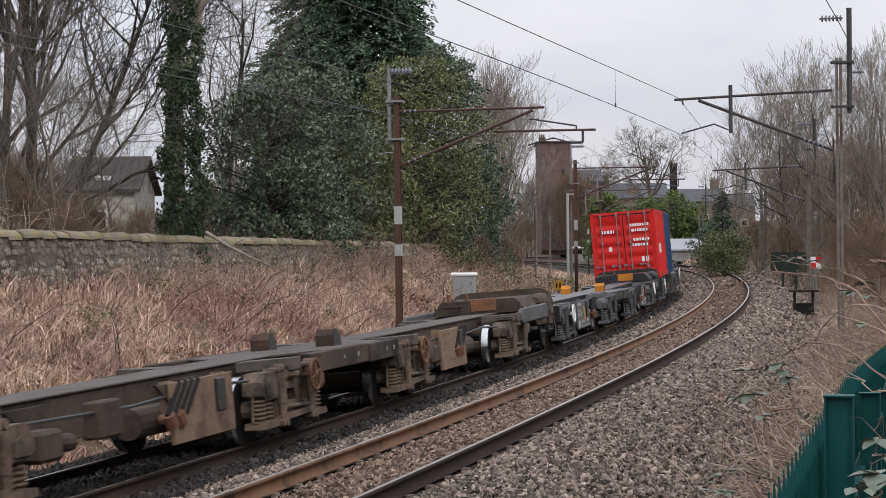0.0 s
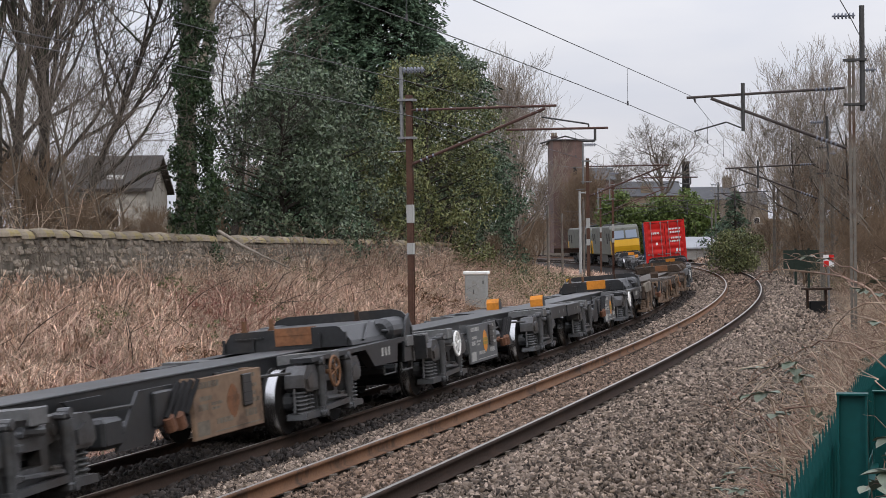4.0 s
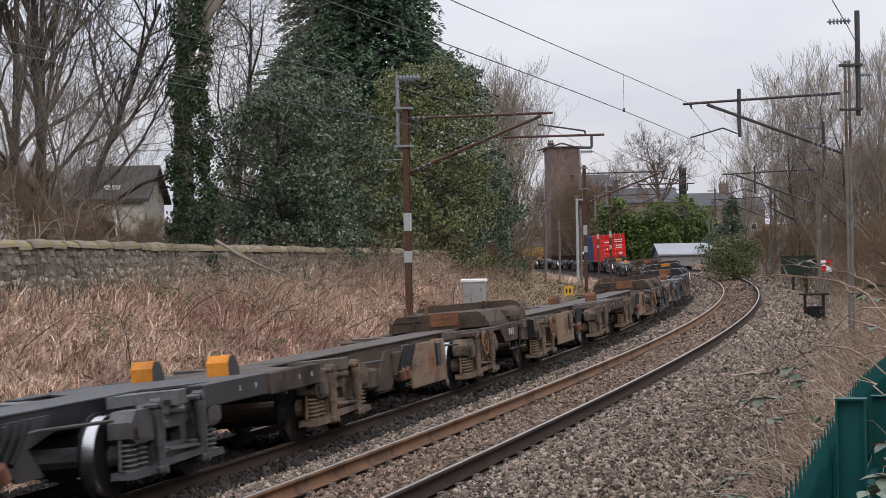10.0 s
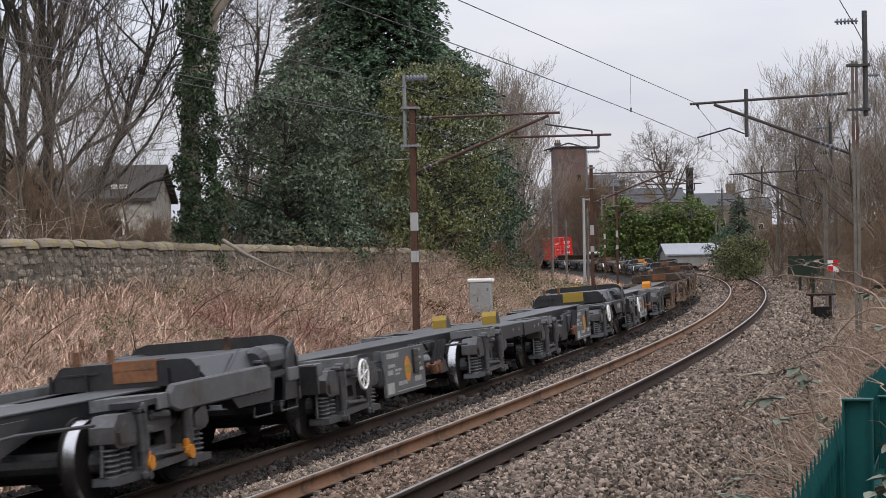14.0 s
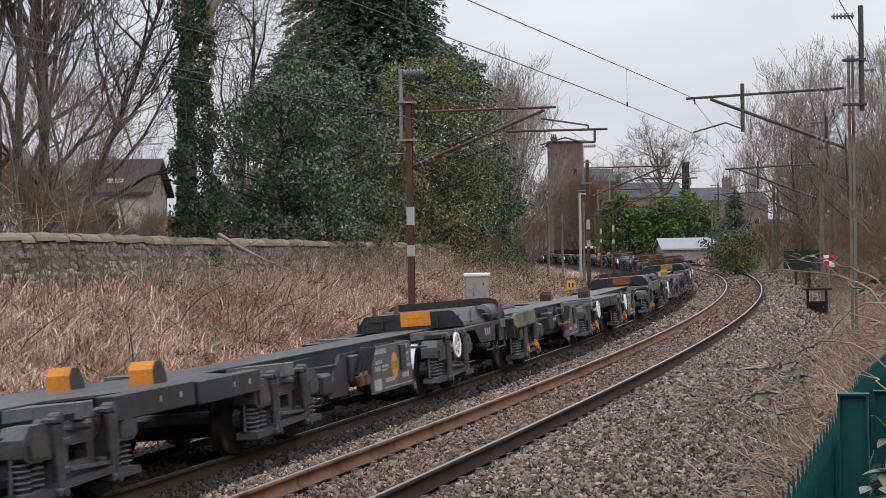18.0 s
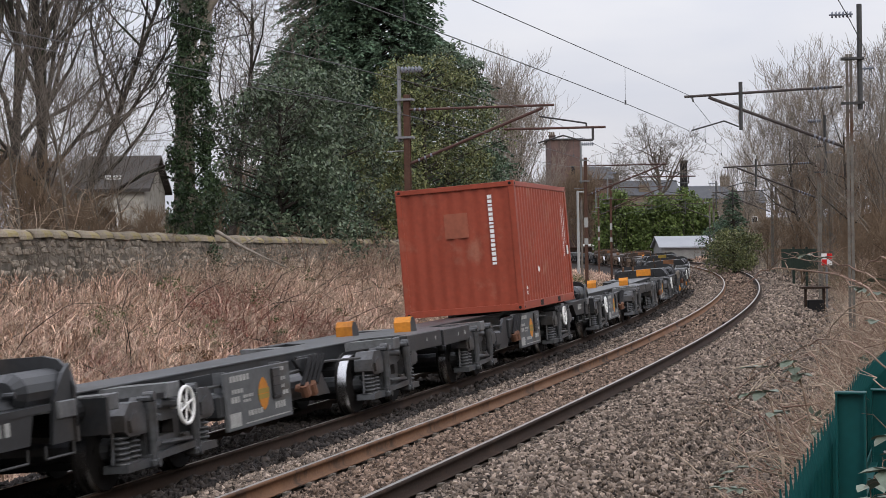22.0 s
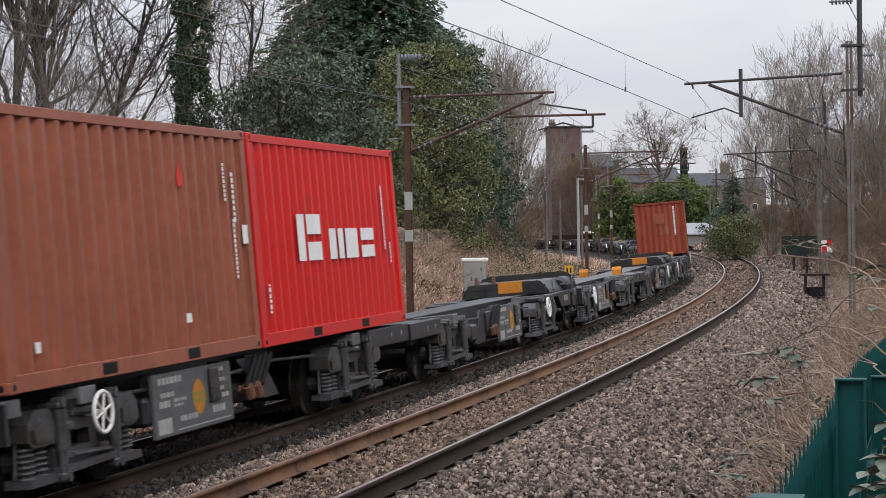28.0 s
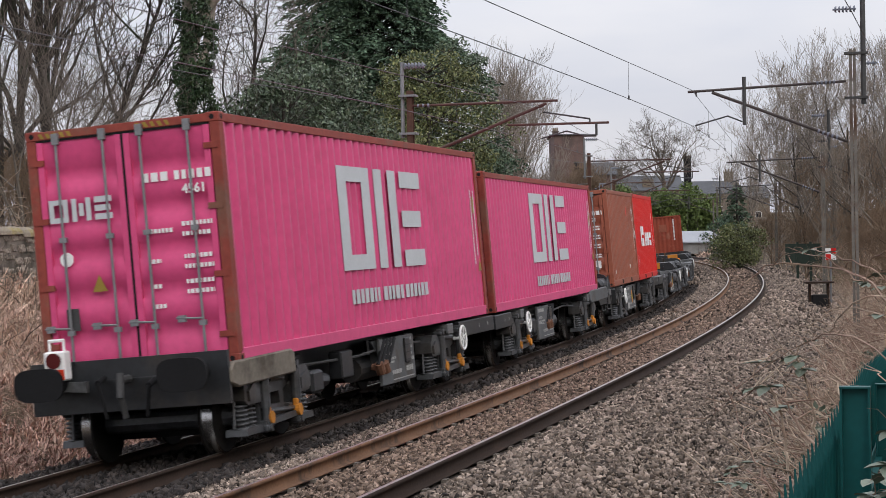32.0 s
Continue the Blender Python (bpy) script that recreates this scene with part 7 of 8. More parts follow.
brambles("brambles", 700, 16, 75, -9.1, -4.0, 0.55, 1.1, 0.008, "twig_red", 61, "reddish arching bramble stems in the dead grass")
brambles("brambles", 4200, 16, 75, -9.1, -3.6, 0.6, 0.8, 0.008, "twig_pale", 62, "pale dead stems in the grass")
brambles("brambles", 5200, 10, 80, 7.6, 13.5, 0.62, 1.0, 0.009, "twig_pale", 63, "tangled pale dead bramble stems beside the ballast")
brambles("brambles", 1500, 10, 80, 8.0, 14.0, 0.9, 1.4, 0.010, "twig_red", 64, "dark reddish bramble arches beside the ballast")
brambles("brambles", 420, 4.5, 18, 7.5, 8.75, 0.7, 0.75, 0.0095, "twig_pale", 65, "thin pale stems against the fence")

brambles("brambles", 420, 22, 62, -9.15, -8.0, 1.15, 0.8, 0.010, "twig_grey", 80, "grey-brown dead stems along the wall's foot")
brambles("brambles", 380, 30, 62, -9.15, -7.6, 1.0, 1.3, 0.011, "twig_pale", 66, "mounded pale bramble stems against the wall")
brambles("brambles", 90, 44, 66, -9.1, -7.0, 1.7, 1.6, 0.012, "twig_red", 67, "tall dark bramble mound at the wall's end")
brambles("brambles", 90, 16, 60, -8.8, -4.2, 0.95, 2.0, 0.012, "bark_dark", 68, "long dark arching bramble canes over the grass")

brambles("thicket", 1300, 74, 170, 7.6, 24, 2.6, 1.8, 0.022, "twig_grey", 69, "grey leafless thicket under the far trees")
brambles("thicket", 700, 60, 130, 7.4, 15, 1.3, 1.4, 0.016, "twig_pale", 70, "tangled scrub beside the ballast")

brambles("thicket", 420, 20, 34, -17, -10.2, 2.0, 1.6, 0.011, "twig_pale", 71, "tangled pale leafless thicket behind the wall")
brambles("thicket", 260, 30, 46, -17, -10.2, 1.5, 1.4, 0.010, "twig_grey", 72, "grey leafless scrub behind the wall")
brambles("brambles", 800, 12, 52, 7.1, 9.2, 0.85, 0.8, 0.010, "twig_pale", 73, "dense pale dead stems at the ballast's edge")
P, ps, pl = scatter(3200, 10, 52, 7.1, 9.2, 59)
ob = put("dry_grass", mesh_np("dry_grass", *blades(P, 0.45, 0.009, 60, lean=1.8, arch=0.6)), M["straw"])
tagged(ob, "matted dead grass between ballast and fence", "grass", kind="stuff")

M["weed"] = material("dull green weed leaves", (0.10, 0.13, 0.05), 0.6, var=0.3, scale=2, fine=9, bump=0, island=0.5, tint=(0.20, 0.20, 0.09))
M["litter"] = material("brown dead leaves", (0.17, 0.09, 0.05), 0.8, var=0.3, scale=2, fine=9, bump=0, island=0.5, tint=(0.27, 0.16, 0.09))
M["bramble_leaf"] = material("grey-green bramble leaves", (0.15, 0.19, 0.14), 0.5, var=0.25, scale=9, fine=60, bump=0.1, island=0.35, tint=(0.22, 0.25, 0.19))


def tuft(s0, l0, r, n, mat, name, label, hz=0.35, size=0.07, seed=3):
    """A low clump of leaves on the bank."""
    rg = random.Random(seed)
    C = []
    for k in range(n):
        s, l = s0 + rg.gauss(0, r), l0 + rg.gauss(0, r * 0.8)
        p = at(s, l, 0)
        C.append((p.x, p.y, float(ground_z(s, l)) + rg.uniform(0.1, 1.0) * hz))
    ob = put(name, mesh_np(name, *leaf_cloud(C, [r * 0.5] * n, 26, size, seed, 0.6)), M[mat])
    return tagged(ob, label, name.replace("_", " "), kind="stuff")


for i, (s0, l0, r, n) in enumerate(((30.5, -7.6, 0.3, 12), (34.2, -6.9, 0.32, 14), (27.5, -5.6, 0.28, 9), (31.5, -5.4, 0.22, 7), (24.5, -6.6, 0.4, 12), (36.5, -5.2, 0.25, 7), (42.0, -8.2, 0.3, 9), (76, -5.6, 1.0, 26), (56, -5.4, 0.8, 26), (61, -5.6, 0.9, 26), (66, -5.8, 1.0, 26), (54, -7.5, 0.7, 20))):
    tuft(s0, l0, r, n, "weed", "weeds", "green weeds standing in the dead grass", 0.75, 0.06, 70 + i)
tuft(47.5, -5.6, 0.5, 26, "litter", "dead_leaves", "heap of brown dead bracken by the cabinet", 0.7, 0.09, 90)
tuft(50.5, -4.9, 0.4, 16, "litter", "dead_leaves", "brown dead leaves among the grass", 0.5, 0.09, 91)
tuft(26.0, -5.0, 0.4, 12, "litter", "dead_leaves", "reddish dead leaves in the grass", 0.4, 0.07, 92)
for i, (s0, l0) in enumerate(((60, 9.0), (66, 8.6), (50, 9.4), (72, 9.2), (40, 9.2), (78, 8.2), (80, 9.0), (82, 7.9), (84, 8.6))):
    tuft(s0, l0, 0.5, 14, "weed", "weeds", "low green weeds beside the ballast", 0.5, 0.09, 100 + i)


def spray(pts, r, seed, leaves=0, mat="twig_red", size=0.05):
    """One long bramble cane through the given places, with side shoots and a few leaves."""
    rg = random.Random(seed)
    ob = thing("bramble_cane", Matrix(), "long bare bramble cane arching beside the ballast" if not leaves else "bramble cane with a few grey-green leaves", "bramble", "bramble canes")
    P = [Vector(p) for p in pts]
    fine = []
    for i in range(len(P) - 1):
        a, b, c, d = P[max(i - 1, 0)], P[i], P[i + 1], P[min(i + 2, len(P) - 1)]
        for k in range(6):
            u = k / 6
            fine.append(0.5 * (2 * b + (c - a) * u + (2 * a - 5 * b + 4 * c - d) * u * u + (3 * b - a - 3 * c + d) * u ** 3) + Vector((rg.gauss(0, 0.006), rg.gauss(0, 0.006), rg.gauss(0, 0.006))))
    fine.append(P[-1])
    n = len(fine) - 1
    r *= 0.65
    segs = [(*fine[i], r * (1 - 0.75 * i / n), *fine[i + 1], r * (1 - 0.75 * (i + 1) / n)) for i in range(n)]
    for i in range(2, n, 3):
        d = Vector((rg.gauss(0, 1), rg.gauss(0, 1), rg.uniform(-0.3, 0.9))).normalized() * rg.uniform(8, 26) * r
        segs.append((*fine[i], r * 0.5, *(fine[i] + d), r * 0.2))
        segs.append((*(fine[i] + d), r * 0.2, *(fine[i] + d * 1.6 + Vector((0, 0, -0.3 * d.length))), r * 0.1))
    put("cane", mesh_np("cane", *prisms(segs, 5)), M[mat], ob)["kind"] = "stuff"
    for k in range(leaves):
        c = fine[rg.randrange(n // 4, n)]
        bm = bmesh.new()
        for off in (0, -1, 2):
            L = size * rg.uniform(0.8, 1.2)
            e = rg.uniform(0, 6.28) if off == 0 else e + 1.3 * off
            u = Vector((math.cos(e), math.sin(e), rg.uniform(-0.5, 0.1))).normalized()
            v = u.cross(Vector((0, 0, 1))).normalized()
            w = v.cross(u)
            rim = [(0, 0), (0.18, 0.3), (0.5, 0.4), (0.8, 0.24), (1.05, 0)]
            mid = [bm.verts.new(c + u * (a * L) - w * 0.02 * L) for a, b in rim]
            for sd in (-1, 1):
                ed = [bm.verts.new(c + u * (a * L) + v * (sd * b * L) + w * (0.25 * b * L)) for a, b in rim[1:-1]]
                bm.faces.new((mid[0], mid[1], ed[0]))
                bm.faces.new((mid[1], mid[2], ed[1], ed[0]))
                bm.faces.new((mid[2], mid[3], ed[2], ed[1]))
                bm.faces.new((mid[3], mid[4], ed[2]))
        part("leaf", bm, M["bramble_leaf"], ob)
    return ob


spray([(2.82, 11, 1.88), (2.63, 11.5, 2.21), (2.37, 12, 2.29), (2.11, 12, 2.29), (1.86, 12, 2.06)], 0.014, 1)
spray([(3.11, 12, 1.97), (2.85, 12, 2.23), (2.62, 12.5, 2.37), (2.51, 13, 2.4)], 0.012, 2, 3, size=0.08)
spray([(2.39, 9, 2.39), (2.27, 9.2, 2.41), (2.21, 9.5, 2.36), (2.21, 9.6, 2.11)], 0.009, 3, 2)
spray([(2.07, 8, 1.83), (1.89, 8.5, 2.03), (1.78, 9, 1.97), (1.55, 9.3, 1.79), (1.37, 9.4, 1.58)], 0.008, 4, 1)
spray([(1.56, 7.0, 1.58), (1.4, 7.1, 1.72), (1.31, 7.2, 1.87)], 0.014, 5, 0, "twig_red")
spray([(1.13, 6.4, 1.62), (1.08, 6.6, 1.76), (1.07, 6.8, 1.88)], 0.007, 6, 1)
spray([(0.92, 6.0, 1.65), (0.94, 6.1, 1.71), (0.96, 6.2, 1.73)], 0.004, 7, 3, size=0.035)
spray([(0.9, 5.4, 1.7), (0.9, 5.5, 1.74), (0.89, 5.5, 1.77)], 0.004, 8, 2, size=0.035)
spray([(0.85, 3.3, 2.04), (0.79, 3.2, 2.16), (0.78, 3.2, 2.21)], 0.004, 9, 3, size=0.035)
spray([(1.12, 4.2, 2.17), (1.04, 4.3, 2.17), (1.0, 4.5, 2.23)], 0.004, 10, 0, "twig_pale")
spray([(2.33, 9, 2.14), (2.15, 9.3, 2.18), (2.06, 9.8, 1.99), (2.02, 9.9, 1.74)], 0.009, 11, 0, "twig_pale")
spray([(1.86, 7, 2.05), (1.76, 7.3, 2.17), (1.64, 7.6, 2.2), (1.54, 7.8, 2.12)], 0.007, 12, 1, "twig_pale")
spray([(3.59, 14, 2.04), (3.2, 14, 2.11), (3.0, 14.5, 2.3), (2.73, 15, 2.34)], 0.012, 13, 2, size=0.09)
spray([(1.53, 7, 1.79), (1.47, 7, 1.93), (1.38, 7.2, 1.93)], 0.006, 14, 0, "twig_pale")
spray([(1.6, 7.4, 1.84), (1.55, 7.6, 2.01), (1.54, 7.8, 2.1)], 0.006, 15, 0, "twig_pale")

spray([(1.16, 4.6, 1.78), (1.13, 4.6, 1.88), (1.1, 4.58, 1.97)], 0.005, 16, 4, size=0.075)
spray([(1.2, 4.7, 1.76), (1.14, 4.65, 1.82), (1.12, 4.6, 1.9)], 0.005, 17, 4, size=0.07)
spray([(1.17, 5.0, 1.74), (1.16, 5.0, 1.8), (1.18, 5.0, 1.87)], 0.005, 18, 3, size=0.06)
spray([(1.75, 9.4, 1.3), (1.7, 9.4, 1.62), (1.62, 9.5, 1.72), (1.5, 9.7, 1.55)], 0.012, 19, 3, "twig_pale", size=0.09)
spray([(2.1, 10.4, 1.35), (2.0, 10.3, 1.75), (1.85, 10.2, 1.86), (1.66, 10.1, 1.7)], 0.013, 20, 4, "twig_pale", size=0.09)
brambles("brambles", 420, 9, 34, 7.5, 9.4, 0.95, 1.0, 0.013, "twig_red", 74, "thick red-brown bramble canes beside the ballast")
brambles("brambles", 800, 8, 30, 7.8, 9.6, 0.85, 1.0, 0.015, "twig_pale", 75, "thick pale dead canes tangled by the fence")
P, ps, pl = scatter(7000, 168, 235, 8, 15, 81)
ob = put("dry_grass", mesh_np("dry_grass", *blades(P, 0.6, 0.05, 82, lean=1.5, arch=0.5)), M["straw"])
tagged(ob, "pale dead grass on the bank beyond the bend", "grass", kind="stuff")
P, ps, pl = scatter(14000, 74, 104, -9.0, -3.2, 83)
ob = put("dry_grass", mesh_np("dry_grass", *blades(P, 0.5, 0.025, 84, lean=2.0, arch=0.5)), M["straw"])
tagged(ob, "matted dead grass under the hollies", "grass", kind="stuff")
brambles("brambles", 420, 58, 98, -8.6, -3.8, 1.0, 1.1, 0.014, "twig_pale", 77, "grey-brown bramble mounds below the hollies")
for i, (s0, l0) in enumerate(((64, -4.6), (70, -5.2), (76, -4.4), (82, -5.4), (88, -4.8), (94, -5.5), (79, -6.8), (72, -7.2))):
    tuft(s0, l0, 1.0, 26, "weed", "weeds", "dull green weeds on the bank's end", 0.7, 0.10, 150 + i)
brambles("brambles", 900, 22, 72, 9.0, 14.5, 1.4, 1.3, 0.014, "twig_red", 78, "dark red-brown bramble thicket on the bank")
brambles("brambles", 260, 24, 70, 8.8, 13.5, 1.6, 1.5, 0.016, "bark_dark", 79, "dark leafless stems on the bank")
brambles("brambles", 170, 29, 36, -7.6, -5.0, 0.8, 1.0, 0.010, "stem_red", 76, "patch of red-barked stems in the dead grass")
for i, (s0, l0, n) in enumerate(((11, 8.1, 9), (13, 8.0, 8), (15.5, 8.3, 10), (18, 8.2, 9), (21, 8.5, 10), (26, 8.8, 10), (9.4, 7.9, 7))):
    tuft(s0, l0, 0.35, n, "bramble_leaf", "bramble_leaves", "grey-green bramble leaves beside the ballast", 0.8, 0.10, 130 + i)

# ---- green palisade fence beside the camera ----
M["green"] = material("teal-green fence coating", (0.008, 0.11, 0.106), 0.5, var=0.15, scale=4, fine=30, bump=0.05, stain=(0.02, 0.08, 0.07), amount=0.2)
fence = thing("palisade_fence", Matrix(), "teal-green steel palisade fence with pointed pales", "fence")
FD = Vector((0.73, 2.61, 0)).normalized()
POST_T = 1.99
FN = Vector((-FD.y, FD.x, 0))
F0 = Vector((0.65, 3.57, 0))


def along_fence(d, off, z):
    return F0 + FD * d - FN * off + Vector((0, 0, z))


fm = Matrix.Translation(F0) @ Matrix.Rotation(math.atan2(FD.y, FD.x), 4, "Z")
for d in (-2.75, 0.0, 2.71, 5.46, 8.21, 10.96):
    bm = bmesh.new()
    for y0, y1 in ((-0.05, -0.043), (0.043, 0.05)):
        box(bm, d - 0.027, d + 0.027, y0, y1, -0.3, POST_T - 0.08 * max(0, d - 2.71))
    box(bm, d - 0.003, d + 0.003, -0.043, 0.043, -0.3, POST_T - 0.08 * max(0, d - 2.71))
    box(bm, d - 0.03, d + 0.03, -0.052, 0.052, POST_T - 0.08 * max(0, d - 2.71), POST_T + 0.006 - 0.08 * max(0, d - 2.71))
    part("post", bm, M["green"], fence, m=fm)
for z in (0.4, 1.42):
    bm = bmesh.new()
    box(bm, -2.75, 12.3, 0.055, 0.062, z, z + 0.045)
    box(bm, -2.75, 12.3, 0.02, 0.055, z, z + 0.006)
    part("rail", bm, M["green"], fence, m=fm)
bm = bmesh.new()
prof = [(-0.034, 0.0), (-0.026, 0.012), (-0.012, -0.004), (0.0, 0.012), (0.012, -0.004), (0.026, 0.012), (0.034, 0.0)]
tops = [2.06, 2.12, 2.04, 2.16, 2.04, 2.12, 2.06]
lo = [bm.verts.new((x, y, 0.05)) for x, y in prof]
hi = [bm.verts.new((x, y, z)) for (x, y), z in zip(prof, tops)]
lo2 = [bm.verts.new((x, y + 0.004, 0.05)) for x, y in prof]
hi2 = [bm.verts.new((x, y + 0.004, z)) for (x, y), z in zip(prof, tops)]
for a, b, rev in ((lo, hi, 0), (lo2, hi2, 1)):
    for i in range(6):
        bm.faces.new((a[i], a[i + 1], b[i + 1], b[i]) if not rev else (a[i], b[i], b[i + 1], a[i + 1]))
for i in range(6):
    bm.faces.new((hi[i], hi[i + 1], hi2[i + 1], hi2[i]))
pale = bpy.data.meshes.new("pale")
bm.to_mesh(pale)
bm.free()
pale.materials.append(M["green"])
for k in range(100):
    ob = new("pale", pale)
    ob.parent = fence
    ob.matrix_basis = fm @ pose(-2.7 + k * 0.15, 0.075, -0.27 - 0.035 * max(0, k * 0.15 - 7.7))

# ---- lineside cabinet, sign and stand ----
cb = thing("lineside_cabinet", frame_at(52.7, -5.0, 0.22), "pale grey steel lineside equipment cabinet on a plinth", "cabinet")
M["cab_grey"] = material("pale grey cabinet paint", (0.42, 0.43, 0.42), 0.6, var=0.15, scale=2, fine=15, bump=0.05, stain=(0.3, 0.27, 0.23), amount=0.3)
bm = bmesh.new()
box(bm, -0.25, 0.25, -0.36, 0.36, 0.0, 1.15, 0.02)
part("body", bm, M["cab_grey"], cb)
bm = bmesh.new()
box(bm, -0.30, 0.30, -0.42, 0.42, 1.15, 1.27, 0.03)
part("lid", bm, M["white"], cb, "white overhanging lid")
bm = bmesh.new()
box(bm, -0.262, -0.25, -0.32, -0.01, 0.1, 1.08)
box(bm, -0.262, -0.25, 0.01, 0.32, 0.1, 1.08)
part("door", bm, M["cab_grey"], cb)
bm = bmesh.new()
box(bm, -0.3, 0.3, -0.4, 0.4, -0.6, 0.0)
part("plinth", bm, M["concrete"], cb)
bm = bmesh.new()
rod(bm, (-0.27, 0.06, 0.5), (-0.27, 0.06, 0.65), 0.012, n=6)
box(bm, -0.262, -0.25, -0.30, -0.24, 0.85, 0.95)
part("latch", bm, M["steel_dark"], cb)

# ---- buildings and far things ----
M["brick"] = material("dark red-brown brick", (0.21, 0.14, 0.125), 0.9, var=0.3, scale=0.8, fine=9, bump=0.2, stain=(0.14, 0.105, 0.095), amount=0.4, stain_scale=0.3)
M["slate"] = material("grey slate", (0.12, 0.125, 0.135), 0.75, var=0.2, scale=0.8, fine=6, bump=0.1)
M["harl"] = material("pale weathered render", (0.66, 0.62, 0.55), 0.9, var=0.2, scale=1.2, fine=12, bump=0.15, stain=(0.25, 0.23, 0.2), amount=0.4)
M["sandstone"] = material("brown sandstone", (0.25, 0.20, 0.15), 0.9, var=0.2, scale=0.5, fine=5, bump=0.1)
M["shed_roof"] = material("pale sheet roof", (0.45, 0.47, 0.5), 0.6, var=0.08, scale=0.8, fine=5, bump=0.04)
M["window_dark"] = material("dark window glass", (0.03, 0.03, 0.035), 0.15, var=0.1, bump=0)


def gabled(name, x, y, w, d, z0, eaves, ridge, wall_mat, roof_mat, label, wins=(), turn=0.0, stacks=(), category="house"):
    """A house: walls, a pitched roof with overhang, windows with frames, chimney stacks."""
    hs = thing(name, pose(x, y, 0, 0, 0, turn), label, category)
    bm = bmesh.new()
    a = [(-w / 2, -d / 2), (w / 2, -d / 2), (w / 2, d / 2), (-w / 2, d / 2)]
    lo = [bm.verts.new((u, v, z0)) for u, v in a]
    hi = [bm.verts.new((u, v, eaves)) for u, v in a]
    g = [bm.verts.new((-w / 2, 0, ridge)), bm.verts.new((w / 2, 0, ridge))]
    for i in (0, 2):
        bm.faces.new((lo[i], lo[i + 1], hi[i + 1], hi[i]))
    bm.faces.new((lo[1], lo[2], hi[2], g[1], hi[1]))
    bm.faces.new((lo[3], lo[0], hi[0], g[0], hi[3]))
    part("wall", bm, M[wall_mat], hs)
    for sd in (-1, 1):
        bm = bmesh.new()
        o = 0.3
        sl = (ridge - eaves) / (d / 2)
        vs = [bm.verts.new(c) for c in ((-w / 2 - o, sd * (d / 2 + o), eaves - sl * o), (w / 2 + o, sd * (d / 2 + o), eaves - sl * o), (w / 2 + o, 0, ridge + 0.02), (-w / 2 - o, 0, ridge + 0.02))]
        vt = [bm.verts.new(v.co + Vector((0, 0, 0.14))) for v in vs]
        bm.faces.new(vs)
        bm.faces.new(vt)
        for i in range(4):
            bm.faces.new((vs[i], vs[(i + 1) % 4], vt[(i + 1) % 4], vt[i]))
        part("roof", bm, M[roof_mat], hs)
    for u, z, ww, hh in wins:
        bm = bmesh.new()
        box(bm, u - ww / 2 - 0.08, u + ww / 2 + 0.08, -d / 2 - 0.06, -d / 2 + 0.02, z - hh / 2 - 0.08, z + hh / 2 + 0.08)
        wn_ = part("window", bm, M["sandstone" if wall_mat == "brick" else "white"], hs)
        bm = bmesh.new()
        box(bm, u - ww / 2, u + ww / 2, -d / 2 - 0.075, -d / 2 - 0.06, z - hh / 2, z + hh / 2)
        part("pane", bm, M["window_dark"], wn_)
    for u, v, ww, top in stacks:
        bm = bmesh.new()
        box(bm, u - ww / 2, u + ww / 2, v - 0.4, v + 0.4, eaves, top)
        box(bm, u - ww / 2 - 0.08, u + ww / 2 + 0.08, v - 0.48, v + 0.48, top, top + 0.15)
        st_ = part("chimney", bm, M[wall_mat if wall_mat != "harl" else "sandstone"], hs)
        for k in range(3):
            bm = bmesh.new()
            xx = u + (k - 1) * ww * 0.32
            rod(bm, (xx, v, top + 0.15), (xx, v, top + 0.6), 0.13, 0.1, n=8)
            part("chimney_pot", bm, M["sandstone"], st_)
    return hs


cottage = gabled("cottage", -14.22, 82, 2.9, 6.0, 1.2, 4.88, 6.29, "harl", "roof_brown", "small pale rendered cottage with slate roof behind trees", wins=((-14.24 - -14.22, 3.56, 0.5, 0.7),))
bm = bmesh.new()
box(bm, -0.33, 0.32, -2.4, -2.1, 5.27, 5.51)
part("skylight", bm, M["white"], cottage, "white roof light")

# the tall brick block beyond the trees
gabled("brick_building", 16.62, 246, 18.55 - 14.62, 12, 0.5, 15.3, 15.6, "brick", "slate", "tall dark brick building with chimney stack",
       wins=[(0.9, 11.2, 0.6, 1.2)], stacks=((15.06 - 16.62, -2.0, 0.8, 15.93),), category="building")
gabled("brick_building", 21.56, 256, 4.2, 10, 0.5, 10.39, 12.09, "brick", "slate", "lower brown brick wing with slate roof", wins=[(-1.0, 7.0, 0.7, 1.2)], category="building")
gabled("terraced_house", 32.83, 306, 13, 9, 0.5, 9.28, 11.6, "sandstone", "slate", "stone terraced house with slate roof", wins=[(u, 6.3, 0.9, 1.2) for u in (-4, 0, 4)], stacks=((-3.5, 0, 1.3, 12.45 + 0.5), (1.0, -3.5, 1.8, 10.77)))
gabled("terraced_house", 44.46, 316, 12, 9, 0.5, 8.7, 10.81, "sandstone", "slate", "stone terraced house with grey roof", wins=[(u, 5.8, 0.9, 1.2) for u in (-3.5, 0, 3.5)], stacks=((4.8, 0, 1.6, 12.38),), turn=-12)
gabled("terraced_house", 52.33, 326, 10, 9, 0.5, 8.03, 10.01, "sandstone", "slate", "distant stone house with grey roof", wins=[(u, 5.0, 0.9, 1.2) for u in (-3, 0, 3)])
ck = thing("chimney_stack", pose(31.38, 235, 0), "tall square soot-black brick chimney stack", "chimney")
bm = bmesh.new()
w = 0.42
z0, z1 = 0.5, 12.11
